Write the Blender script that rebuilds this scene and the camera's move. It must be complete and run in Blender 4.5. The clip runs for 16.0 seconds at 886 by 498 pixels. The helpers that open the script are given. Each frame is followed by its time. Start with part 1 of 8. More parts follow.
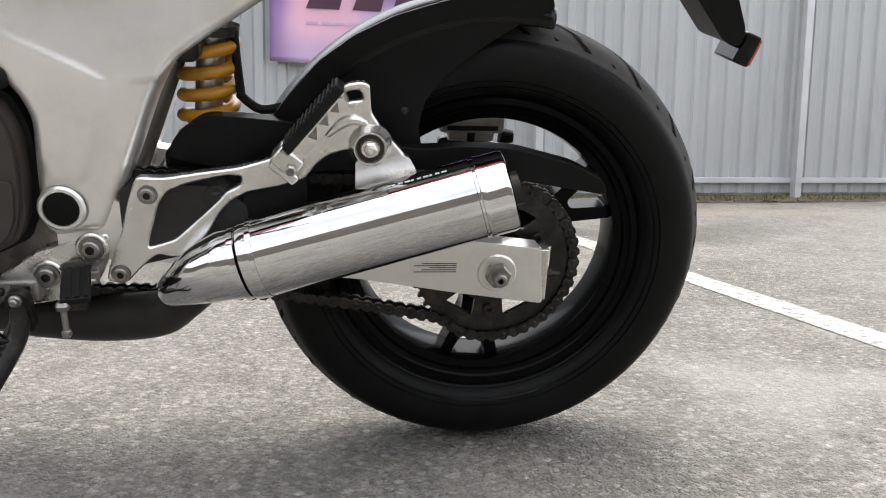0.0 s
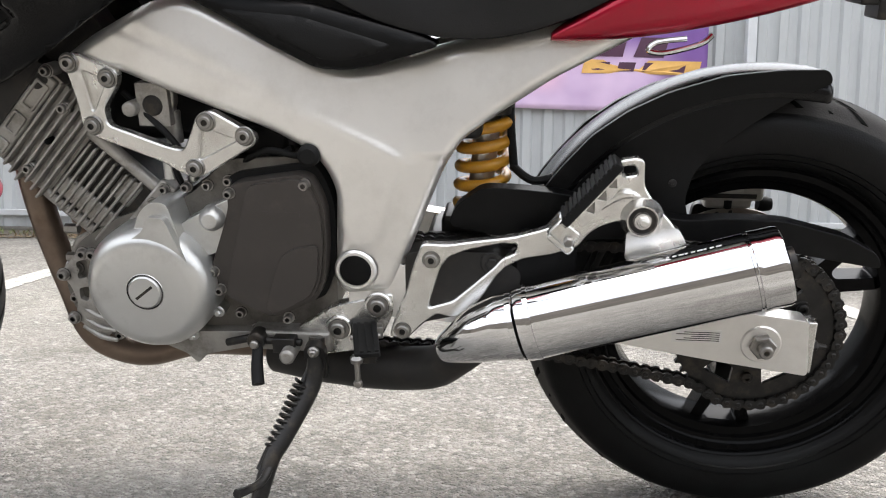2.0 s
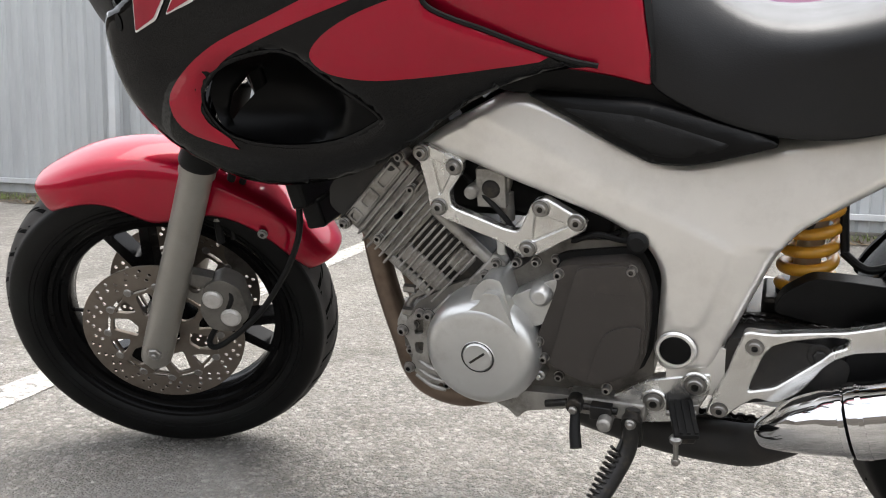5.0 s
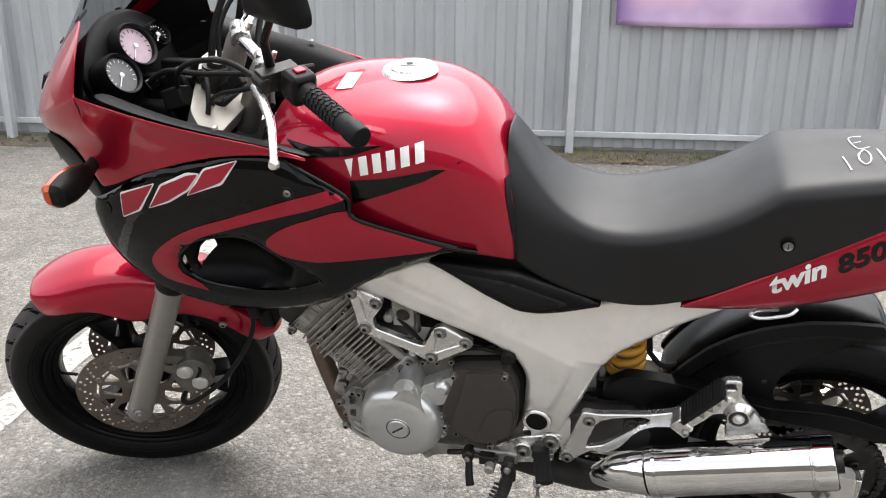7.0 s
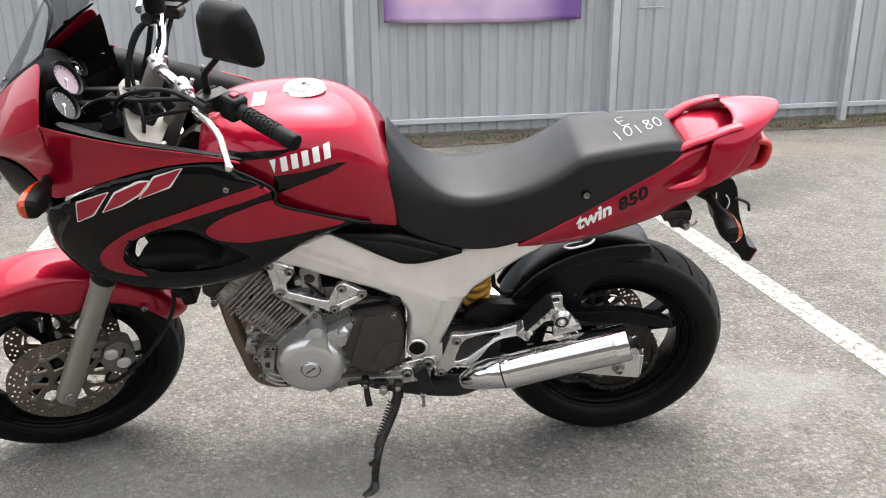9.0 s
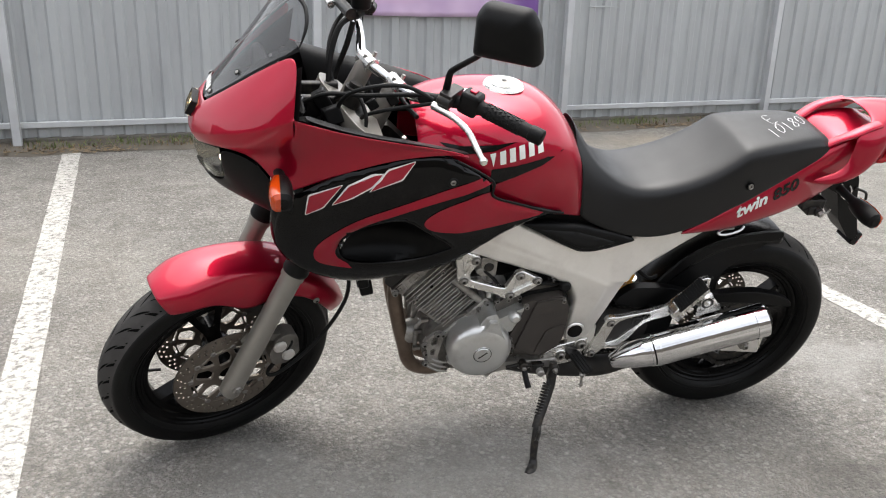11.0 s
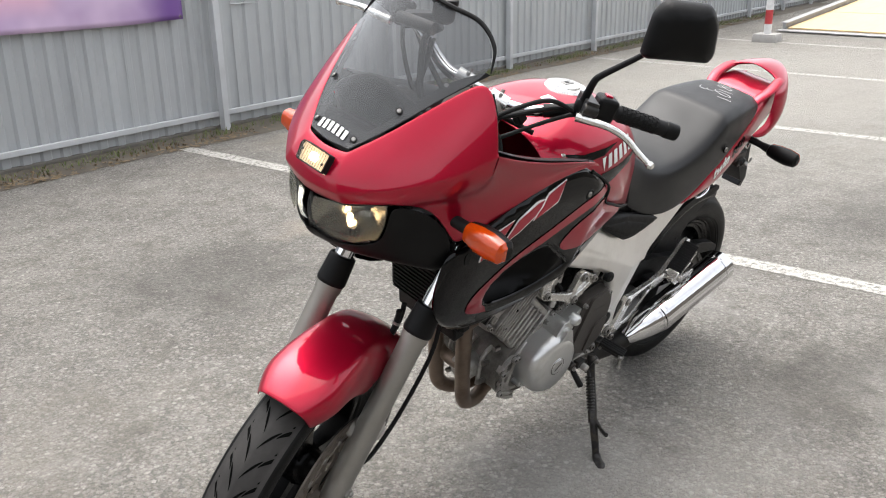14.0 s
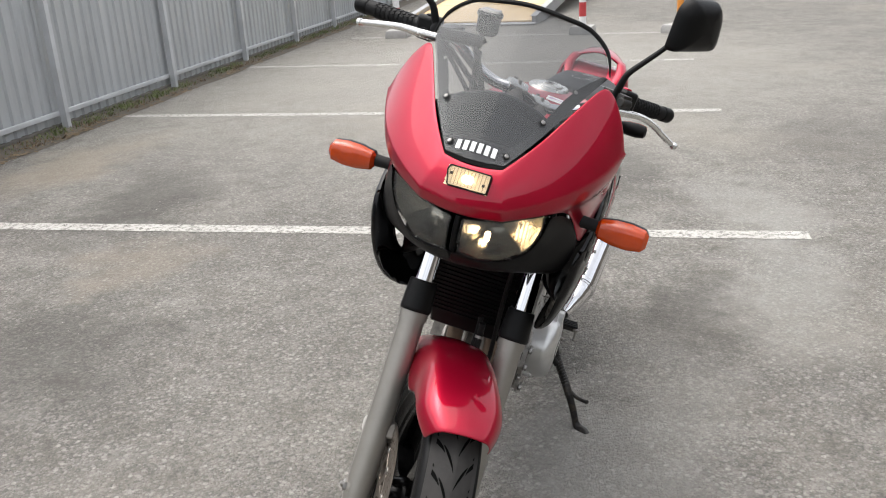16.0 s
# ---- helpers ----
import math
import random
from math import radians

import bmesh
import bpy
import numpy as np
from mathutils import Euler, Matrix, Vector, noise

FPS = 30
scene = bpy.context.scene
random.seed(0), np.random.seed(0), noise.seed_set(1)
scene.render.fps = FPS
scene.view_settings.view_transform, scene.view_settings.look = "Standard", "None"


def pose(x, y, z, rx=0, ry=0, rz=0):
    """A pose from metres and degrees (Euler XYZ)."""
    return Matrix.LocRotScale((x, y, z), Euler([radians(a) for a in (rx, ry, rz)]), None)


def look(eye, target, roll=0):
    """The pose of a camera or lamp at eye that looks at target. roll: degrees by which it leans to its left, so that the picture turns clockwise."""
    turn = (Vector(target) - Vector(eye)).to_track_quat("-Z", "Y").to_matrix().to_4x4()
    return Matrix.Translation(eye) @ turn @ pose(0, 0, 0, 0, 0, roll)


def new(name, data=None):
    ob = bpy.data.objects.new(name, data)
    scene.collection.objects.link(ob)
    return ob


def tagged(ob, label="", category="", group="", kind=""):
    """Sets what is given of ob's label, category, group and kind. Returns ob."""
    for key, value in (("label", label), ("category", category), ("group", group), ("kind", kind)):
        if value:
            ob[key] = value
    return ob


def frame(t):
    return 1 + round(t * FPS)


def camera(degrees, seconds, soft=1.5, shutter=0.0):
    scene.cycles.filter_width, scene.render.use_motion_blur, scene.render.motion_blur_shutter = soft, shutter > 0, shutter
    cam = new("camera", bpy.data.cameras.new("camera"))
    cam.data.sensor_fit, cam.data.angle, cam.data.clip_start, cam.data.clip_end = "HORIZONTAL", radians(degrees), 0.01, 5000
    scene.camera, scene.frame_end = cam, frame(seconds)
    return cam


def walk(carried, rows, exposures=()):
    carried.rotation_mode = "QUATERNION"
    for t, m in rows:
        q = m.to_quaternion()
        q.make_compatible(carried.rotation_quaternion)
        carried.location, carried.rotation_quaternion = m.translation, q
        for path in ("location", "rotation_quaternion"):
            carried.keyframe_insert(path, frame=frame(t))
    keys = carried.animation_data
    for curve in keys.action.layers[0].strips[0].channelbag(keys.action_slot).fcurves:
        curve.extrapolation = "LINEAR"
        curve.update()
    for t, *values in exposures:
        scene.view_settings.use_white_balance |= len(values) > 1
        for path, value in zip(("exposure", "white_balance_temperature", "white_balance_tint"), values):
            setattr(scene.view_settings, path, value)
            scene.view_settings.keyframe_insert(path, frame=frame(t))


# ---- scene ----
# ---- camera: seconds, eye, yaw, pitch, roll ----
cam = camera(54.78, 16.0, soft=1.1)
ROWS = [
    (0.0, -0.200, -1.308, 0.475, -6.46, -7.83, 0.90),
    (0.5, -0.218, -1.316, 0.484, -5.04, -7.68, 0.84),
    (1.0, -0.247, -1.329, 0.497, -2.37, -7.38, 0.96),
    (1.5, -0.278, -1.343, 0.514, 1.40, -6.61, 0.90),
    (2.0, -0.317, -1.356, 0.521, 5.60, -5.73, 1.12),
    (2.5, -0.351, -1.372, 0.531, 10.15, -5.93, 1.46),
    (3.0, -0.397, -1.388, 0.537, 14.65, -6.49, 1.64),
    (3.5, -0.431, -1.408, 0.546, 19.18, -7.08, 1.45),
    (6.0, -0.427, -1.462, 0.963, 21.51, -12.04, 0.61),
    (6.5, -0.413, -1.589, 1.147, 18.29, -15.78, 1.16),
    (7.0, -0.361, -1.750, 1.229, 14.04, -17.87, 0.40),
    (7.5, -0.303, -1.998, 1.278, 8.62, -17.81, -0.48),
    (8.0, -0.339, -2.191, 1.336, 4.06, -18.14, -1.12),
    (10.5, -1.169, -2.305, 1.349, -10.14, -18.99, 1.78),
    (11.0, -1.386, -2.285, 1.365, -12.39, -19.10, 1.84),
    (11.5, -1.576, -2.192, 1.345, -14.50, -19.32, 1.53),
    (12.0, -1.770, -2.078, 1.356, -19.04, -19.69, 0.65),
    (12.5, -2.011, -2.000, 1.376, -27.33, -20.35, 0.39),
    (13.0, -2.191, -1.889, 1.383, -34.81, -20.48, 0.21),
    (13.5, -2.308, -1.685, 1.381, -38.56, -20.08, -0.99),
    (14.0, -2.442, -1.488, 1.381, -44.62, -19.46, -0.96),
    (14.5, -2.648, -1.308, 1.407, -53.01, -18.89, -0.36),
    (15.0, -2.748, -1.122, 1.414, -59.17, -18.50, -0.40),
    (15.5, -2.821, -0.875, 1.424, -64.76, -19.04, -1.43),
    (16.0, -2.944, -0.668, 1.431, -71.28, -19.97, -3.12),
]


def aim(x, y, z, yaw, pitch, roll):
    a, b = radians(yaw), radians(pitch)
    return look((x, y, z), (x - math.sin(a) * math.cos(b), y + math.cos(a) * math.cos(b), z + math.sin(b)), roll)


walk(cam, [(r[0], aim(*r[1:])) for r in ROWS], [(0.0, 1.68), (2.5, 1.96), (3.5, 1.92), (6.0, 1.76), (8.0, 1.66), (10.5, 1.56), (12.5, 1.30), (13.0, 1.34), (13.5, 1.38), (14.0, 1.44), (14.5, 1.14), (15.0, 1.22), (15.5, 1.15), (16.0, 1.19)])

# ---- sky and sun: bright overcast ----
world = bpy.data.worlds.new("overcast_sky")
scene.world = world
world.use_nodes = True
wn, wl = world.node_tree.nodes, world.node_tree.links
wn.clear()
sky = wn.new("ShaderNodeTexSky")
sky.sky_type = "NISHITA"
sky.sun_disc = False
SUN_H, SUN_A = 75, 20
sky.sun_elevation, sky.sun_rotation = radians(SUN_H), radians(SUN_A)
sky.air_density, sky.dust_density, sky.ozone_density = 1.0, 4.0, 1.0
grey = wn.new("ShaderNodeHueSaturation")
grey.inputs["Saturation"].default_value = 0.22
cloud = wn.new("ShaderNodeTexNoise")
cloud.inputs["Scale"].default_value = 2.2
cloud.inputs["Detail"].default_value = 6
ramp = wn.new("ShaderNodeMapRange")
ramp.inputs["From Min"].default_value, ramp.inputs["From Max"].default_value = 0.3, 0.7
ramp.inputs["To Min"].default_value, ramp.inputs["To Max"].default_value = 0.75, 1.35
coord = wn.new("ShaderNodeTexCoord")
mul = wn.new("ShaderNodeVectorMath")
mul.operation = "SCALE"
back = wn.new("ShaderNodeBackground")
back.inputs["Strength"].default_value = 0.15
out = wn.new("ShaderNodeOutputWorld")
wl.new(coord.outputs["Generated"], cloud.inputs["Vector"])
wl.new(cloud.outputs["Fac"], ramp.inputs["Value"])
wl.new(sky.outputs["Color"], grey.inputs["Color"])
wl.new(grey.outputs["Color"], mul.inputs[0])
wl.new(ramp.outputs["Result"], mul.inputs["Scale"])
wl.new(mul.outputs["Vector"], back.inputs["Color"])
wl.new(back.outputs["Background"], out.inputs["Surface"])
sun_data = bpy.data.lights.new("sun", "SUN")
sun_data.energy, sun_data.angle, sun_data.color = 0.75, radians(75), (1.0, 0.95, 0.88)
sun = new("sun", sun_data)
sun.matrix_world = pose(0, 0, 8, 90 - SUN_H, 0, 180 - SUN_A)

# ---- materials ----
def links_of(m):
    return m.node_tree.nodes, m.node_tree.links


def material(name, color, rough=0.5, metal=0.0, coat=0.0, vary=0.12, scale=14.0, grain=0.0, grain_scale=260.0, spot=None, spot_amount=0.0, spot_scale=6.0, rough_vary=0.1, stretch=(1, 1, 1), spec=0.5):
    """Principled surface with broad blotches, fine grain, an optional dirt colour and bump."""
    m = bpy.data.materials.new(name)
    m.use_nodes = True
    n, l = links_of(m)
    b = n["Principled BSDF"]
    tc = n.new("ShaderNodeTexCoord")
    mp = n.new("ShaderNodeMapping")
    mp.inputs["Scale"].default_value = stretch
    l.new(tc.outputs["Object"], mp.inputs["Vector"])
    big = n.new("ShaderNodeTexNoise")
    big.inputs["Scale"].default_value, big.inputs["Detail"].default_value, big.inputs["Roughness"].default_value = scale, 6, 0.6
    l.new(mp.outputs["Vector"], big.inputs["Vector"])
    mr = n.new("ShaderNodeMapRange")
    mr.inputs["From Min"].default_value, mr.inputs["From Max"].default_value = 0.3, 0.7
    mr.inputs["To Min"].default_value, mr.inputs["To Max"].default_value = 1 - vary, 1 + vary
    l.new(big.outputs["Fac"], mr.inputs["Value"])
    mul = n.new("ShaderNodeVectorMath")
    mul.operation = "SCALE"
    mul.inputs[0].default_value = color
    l.new(mr.outputs["Result"], mul.inputs["Scale"])
    last = mul.outputs["Vector"]
    if spot:
        sp = n.new("ShaderNodeTexNoise")
        sp.inputs["Scale"].default_value, sp.inputs["Detail"].default_value, sp.inputs["Roughness"].default_value = spot_scale, 8, 0.7
        l.new(mp.outputs["Vector"], sp.inputs["Vector"])
        sr = n.new("ShaderNodeMapRange")
        sr.inputs["From Min"].default_value, sr.inputs["From Max"].default_value = 0.5, 0.72
        sr.inputs["To Min"].default_value, sr.inputs["To Max"].default_value = 0, spot_amount
        l.new(sp.outputs["Fac"], sr.inputs["Value"])
        mx = n.new("ShaderNodeMix")
        mx.data_type = "RGBA"
        mx.inputs["B"].default_value = (*spot, 1)
        l.new(sr.outputs["Result"], mx.inputs["Factor"])
        l.new(last, mx.inputs["A"])
        last = mx.outputs["Result"]
    l.new(last, b.inputs["Base Color"])
    rr = n.new("ShaderNodeMapRange")
    rr.inputs["From Min"].default_value, rr.inputs["From Max"].default_value = 0.3, 0.7
    rr.inputs["To Min"].default_value, rr.inputs["To Max"].default_value = max(0.02, rough * (1 - rough_vary)), min(1, rough * (1 + rough_vary))
    l.new(big.outputs["Fac"], rr.inputs["Value"])
    l.new(rr.outputs["Result"], b.inputs["Roughness"])
    b.inputs["Metallic"].default_value = metal
    b.inputs["Coat Weight"].default_value = coat
    b.inputs["Coat Roughness"].default_value = 0.015
    b.inputs["Specular IOR Level"].default_value = spec
    if grain:
        fine = n.new("ShaderNodeTexNoise")
        fine.inputs["Scale"].default_value, fine.inputs["Detail"].default_value = grain_scale, 3
        l.new(mp.outputs["Vector"], fine.inputs["Vector"])
        bp = n.new("ShaderNodeBump")
        bp.inputs["Strength"].default_value, bp.inputs["Distance"].default_value = grain, 0.002
        l.new(fine.outputs["Fac"], bp.inputs["Height"])
        l.new(bp.outputs["Normal"], b.inputs["Normal"])
    return m


RED = material("red_paint", (0.36, 0.0035, 0.024), 0.40, 0.70, 0.8, 0.05, 5, 0, spot=(0.29, 0.003, 0.016), spot_amount=0.5, spot_scale=3, spec=0.05)
BLACK_GLOSS = material("black_gloss_paint", (0.0016, 0.0016, 0.0018), 0.03, 0.0, 0.0, 0.2, 8, spec=0.24)
SCOOP = material("dark_inner_plastic", (0.002, 0.002, 0.0021), 0.35, 0, 0, 0.2, 8, spec=0.12)
CROWN_GLOSS = material("satin_black_plastic", (0.0025, 0.0025, 0.0027), 0.24, 0, 0, 0.2, 8, spec=0.22)
WHITE_INK = material("white_decal", (0.78, 0.77, 0.75), 0.4, vary=0.05)
LETTER_RED = material("red_decal", (0.30, 0.006, 0.022), 0.35, vary=0.08)
BLACK_INK = material("black_decal", (0.004, 0.004, 0.004), 0.18, vary=0.1, spec=0.25)
PLASTIC = material("black_plastic", (0.0035, 0.0035, 0.0036), 0.45, 0, 0, 0.25, 18, 0.12, 600, spot=(0.012, 0.0115, 0.011), spot_amount=0.3, spot_scale=9, spec=0.16)
RUBBER = material("rubber", (0.007, 0.007, 0.007), 0.6, 0, 0, 0.2, 30, 0.15, 500, spec=0.2)
TYRE = material("tyre_rubber", (0.0035, 0.0034, 0.0034), 0.5, 0, 0, 0.25, 12, 0.2, 420, spot=(0.010, 0.013, 0.012), spot_amount=0.35, spot_scale=7, spec=0.18)
TREAD = material("dusty_tread_rubber", (0.036, 0.034, 0.0325), 0.75, 0, 0, 0.3, 16, 0.25, 380, spot=(0.045, 0.042, 0.038), spot_amount=0.5, spot_scale=9, spec=0.2)
GROOVE = material("tyre_groove", (0.003, 0.003, 0.003), 0.9, vary=0.1, spec=0.05)
VINYL = material("seat_vinyl", (0.005, 0.005, 0.0055), 0.42, 0, 0, 0.15, 9, 0.12, 520, spot=(0.013, 0.0125, 0.012), spot_amount=0.4, spot_scale=5, rough_vary=0.2, spec=0.36)
RIM = material("black_rim_paint", (0.0028, 0.0028, 0.003), 0.20, 0, 0.0, 0.2, 16, spot=(0.008, 0.0075, 0.007), spot_amount=0.25, spot_scale=18, spec=0.09)
FRAME_ALU = material("satin_frame_aluminium", (0.84, 0.82, 0.785), 0.31, 0.72, 0.0, 0.05, 5, 0.0, 700, spot=(0.58, 0.555, 0.51), spot_amount=0.35, spot_scale=9)
ALU = material("brushed_aluminium", (0.74, 0.73, 0.70), 0.26, 0.9, 0, 0.1, 20, 0.06, 500, spot=(0.32, 0.29, 0.25), spot_amount=0.5, spot_scale=22)
ENGINE = material("painted_engine_silver", (0.60, 0.60, 0.585), 0.31, 0.8, 0, 0.07, 9, 0.06, 500, spot=(0.28, 0.26, 0.23), spot_amount=0.4, spot_scale=12)
CAST = material("cast_aluminium", (0.36, 0.345, 0.32), 0.45, 0.6, 0, 0.2, 30, 0.25, 330, spot=(0.07, 0.058, 0.045), spot_amount=0.8, spot_scale=18)
CASE = material("grimy_crankcase", (0.15, 0.140, 0.125), 0.5, 0.45, 0, 0.25, 24, 0.25, 330, spot=(0.022, 0.019, 0.016), spot_amount=0.85, spot_scale=14)
BROWN = material("brown_cover_paint", (0.046, 0.040, 0.036), 0.42, 0.2, 0, 0.1, 10, 0.1, 500, spot=(0.14, 0.12, 0.1), spot_amount=0.3, spot_scale=8)
CHROME = material("chrome", (0.72, 0.72, 0.73), 0.05, 1.0, 0, 0.03, 30, spot=(0.45, 0.44, 0.42), spot_amount=0.12, spot_scale=45, rough_vary=0.5)
STEEL = material("bolt_steel", (0.30, 0.29, 0.275), 0.35, 0.9, 0, 0.15, 40, spot=(0.2, 0.15, 0.11), spot_amount=0.5, spot_scale=60)
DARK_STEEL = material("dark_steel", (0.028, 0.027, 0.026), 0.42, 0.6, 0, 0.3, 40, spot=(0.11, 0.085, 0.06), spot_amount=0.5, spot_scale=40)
DISC = material("brake_disc_steel", (0.20, 0.172, 0.145), 0.42, 0.8, 0, 0.12, 30, spot=(0.14, 0.10, 0.075), spot_amount=0.5, spot_scale=25)
FORK = material("fork_grey_paint", (0.27, 0.255, 0.23), 0.4, 0.55, 0, 0.06, 14, spot=(0.2, 0.18, 0.16), spot_amount=0.35, spot_scale=20)
RISER = material("cast_riser_alloy", (0.27, 0.25, 0.225), 0.42, 0.5, 0, 0.08, 14, 0.1, 400, spot=(0.26, 0.24, 0.21), spot_amount=0.3, spot_scale=20)
CALIPER = material("bare_caliper_alloy", (0.50, 0.48, 0.45), 0.36, 0.15, 0, 0.1, 20, spot=(0.2, 0.18, 0.15), spot_amount=0.5, spot_scale=30)
UNSEEN_WALL = material("unseen_dark_wall", (0.10, 0.088, 0.075), 0.85, 0, 0, 0.3, 0.8, 0.3, 30, spot=(0.05, 0.045, 0.04), spot_amount=0.6, spot_scale=0.6)
SPRING = material("yellow_spring_paint", (0.62, 0.30, 0.025), 0.35, 0, 0.3, 0.08, 20, spot=(0.3, 0.16, 0.05), spot_amount=0.4, spot_scale=25)
PIPE = material("heat_stained_pipe", (0.20, 0.15, 0.115), 0.42, 0.7, 0, 0.25, 14, 0.08, 300, spot=(0.09, 0.055, 0.035), spot_amount=0.7, spot_scale=10)
SOOT = material("sooty_exhaust_black", (0.018, 0.017, 0.016), 0.55, 0.2, 0, 0.3, 20, spot=(0.06, 0.045, 0.035), spot_amount=0.4, spot_scale=14)
PURPLE_INK = material("dark_banner_ink", (0.06, 0.018, 0.045), 0.6)
YELLOW_INK = material("yellow_banner_ink", (0.62, 0.36, 0.10), 0.6)
PALE_INK = material("pale_banner_ink", (0.55, 0.38, 0.55), 0.6)
CHALK = material("white_paint_marker", (0.58, 0.58, 0.58), 0.8, vary=0.25, scale=60)
POST = material("galvanised_post", (0.52, 0.535, 0.55), 0.5, 0.25, 0, 0.12, 3, 0.05, 200, spot=(0.55, 0.56, 0.57), spot_amount=0.4, spot_scale=2)
FENCE = material("grey_profiled_steel", (0.415, 0.432, 0.440), 0.48, 0.15, 0, 0.07, 1.6, 0.03, 150, spot=(0.27, 0.28, 0.29), spot_amount=0.5, spot_scale=3.0, stretch=(1, 1, 0.22))
FOOTING = material("dirty_footing", (0.13, 0.12, 0.105), 0.9, 0, 0, 0.3, 6, 0.4, 80, spot=(0.06, 0.055, 0.045), spot_amount=0.6, spot_scale=4)
CONCRETE = material("concrete", (0.36, 0.35, 0.335), 0.85, 0, 0, 0.15, 8, 0.3, 120, spot=(0.2, 0.19, 0.17), spot_amount=0.5, spot_scale=5)
POLE_RED = material("red_pole_paint", (0.45, 0.045, 0.05), 0.5, vary=0.15)
POLE_WHITE = material("white_pole_paint", (0.68, 0.68, 0.68), 0.5, vary=0.1)
POLE_ORANGE = material("orange_pole_paint", (0.62, 0.24, 0.04), 0.5, vary=0.1)
PLYWOOD = material("plywood", (0.60, 0.44, 0.24), 0.65, 0, 0, 0.12, 1.5, 0.1, 60, spot=(0.48, 0.33, 0.17), spot_amount=0.4, spot_scale=2, stretch=(0.4, 2.5, 1))
RAMP_STEEL = material("worn_steel", (0.34, 0.345, 0.35), 0.5, 0.4, 0, 0.15, 4, spot=(0.2, 0.16, 0.13), spot_amount=0.4, spot_scale=6)
LEAF = material("weed_green", (0.12, 0.15, 0.045), 0.6, vary=0.35, scale=4)
LITTER = material("dry_litter", (0.16, 0.115, 0.065), 0.8, vary=0.4, scale=6)


def glass(name, color, alpha, rough=0.03):
    """Clear or tinted plastic: see-through body with a glossy skin."""
    m = bpy.data.materials.new(name)
    m.use_nodes = True
    n, l = links_of(m)
    n.clear()
    o = n.new("ShaderNodeOutputMaterial")
    t = n.new("ShaderNodeBsdfTransparent")
    t.inputs["Color"].default_value = (*color, 1)
    p = n.new("ShaderNodeBsdfPrincipled")
    p.inputs["Base Color"].default_value = (*[c * 0.24 for c in color], 1)
    p.inputs["Roughness"].default_value = rough
    p.inputs["Coat Weight"].default_value = 0.5
    mx = n.new("ShaderNodeMixShader")
    mx.inputs["Fac"].default_value = alpha
    l.new(t.outputs["BSDF"], mx.inputs[1])
    l.new(p.outputs["BSDF"], mx.inputs[2])
    l.new(mx.outputs["Shader"], o.inputs["Surface"])
    return m


def lens(name, color, rough=0.12, emission=0.0, glow=(1, 1, 1)):
    m = material(name, color, rough, 0, 0.35, 0.10, 30, 0.35, 120)
    b = m.node_tree.nodes["Principled BSDF"]
    b.inputs["Transmission Weight"].default_value = 0.15
    b.inputs["Emission Color"].default_value = (*glow, 1)
    b.inputs["Emission Strength"].default_value = emission
    return m


SCREEN = glass("smoked_screen", (0.60, 0.61, 0.62), 0.42)
CLEAR = glass("clear_lens", (0.93, 0.93, 0.90), 0.16)
AMBER = lens("amber_lens", (0.50, 0.052, 0.002), 0.10)
TAIL_LENS = lens("red_lens", (0.55, 0.015, 0.02), 0.12)
REFLECTOR = material("headlight_reflector", (0.30, 0.29, 0.265), 0.22, 1.0, 0, 0.2, 60, 0.35, 60)
BULB = lens("lit_bulb", (0.9, 0.75, 0.5), 0.2, 8.0, (1.0, 0.74, 0.45))
POS_LENS = lens("lit_position_lamp", (0.85, 0.70, 0.52), 0.25, 0.30, (1.0, 0.74, 0.45))
DIAL = material("pink_lit_dial_face", (0.36, 0.27, 0.31), 0.4, vary=0.12, scale=40)
DIAL_GREY = material("grey_dial_face", (0.10, 0.10, 0.105), 0.4, vary=0.15, scale=50)
MIRROR = material("mirror_glass", (0.8, 0.8, 0.8), 0.02, 1.0, vary=0.0)


# ---- building tools ----
def finish(name, verts, faces, mat, parent=None, label="", m=None, smooth=True, sub=0, bevel=0.0, solid=0.0, angle=35):
    me = bpy.data.meshes.new(name)
    me.from_pydata([tuple(v) for v in verts], [], [tuple(f) for f in faces])
    bm = bmesh.new()
    bm.from_mesh(me)
    bmesh.ops.remove_doubles(bm, verts=bm.verts, dist=1e-5)
    bmesh.ops.recalc_face_normals(bm, faces=bm.faces)
    bm.to_mesh(me)
    bm.free()
    me.materials.append(mat)
    ob = new(name, me)
    if parent:
        ob.parent = parent
    if m is not None:
        ob.matrix_basis = m
    if label:
        tagged(ob, label)
    if solid:
        md = ob.modifiers.new("solid", "SOLIDIFY")
        md.thickness, md.offset = solid, -1
    if bevel:
        md = ob.modifiers.new("bevel", "BEVEL")
        md.width, md.segments, md.limit_method, md.angle_limit = bevel, 2, "ANGLE", radians(angle)
    if sub:
        md = ob.modifiers.new("sub", "SUBSURF")
        md.levels = md.render_levels = sub
        md.boundary_smooth = "PRESERVE_CORNERS"
    if smooth:
        me.polygons.foreach_set("use_smooth", [True] * len(me.polygons))
        if not sub:
            me.set_sharp_from_angle(angle=radians(angle))
    return ob


def join(*pieces):
    """One list of verts and faces from several."""
    vs, fs = [], []
    for v, f in pieces:
        k = len(vs)
        vs += [tuple(p) for p in v]
        fs += [tuple(i + k for i in q) for q in f]
    return vs, fs


def moved(piece, m):
    return [m @ Vector(v) for v in piece[0]], piece[1]


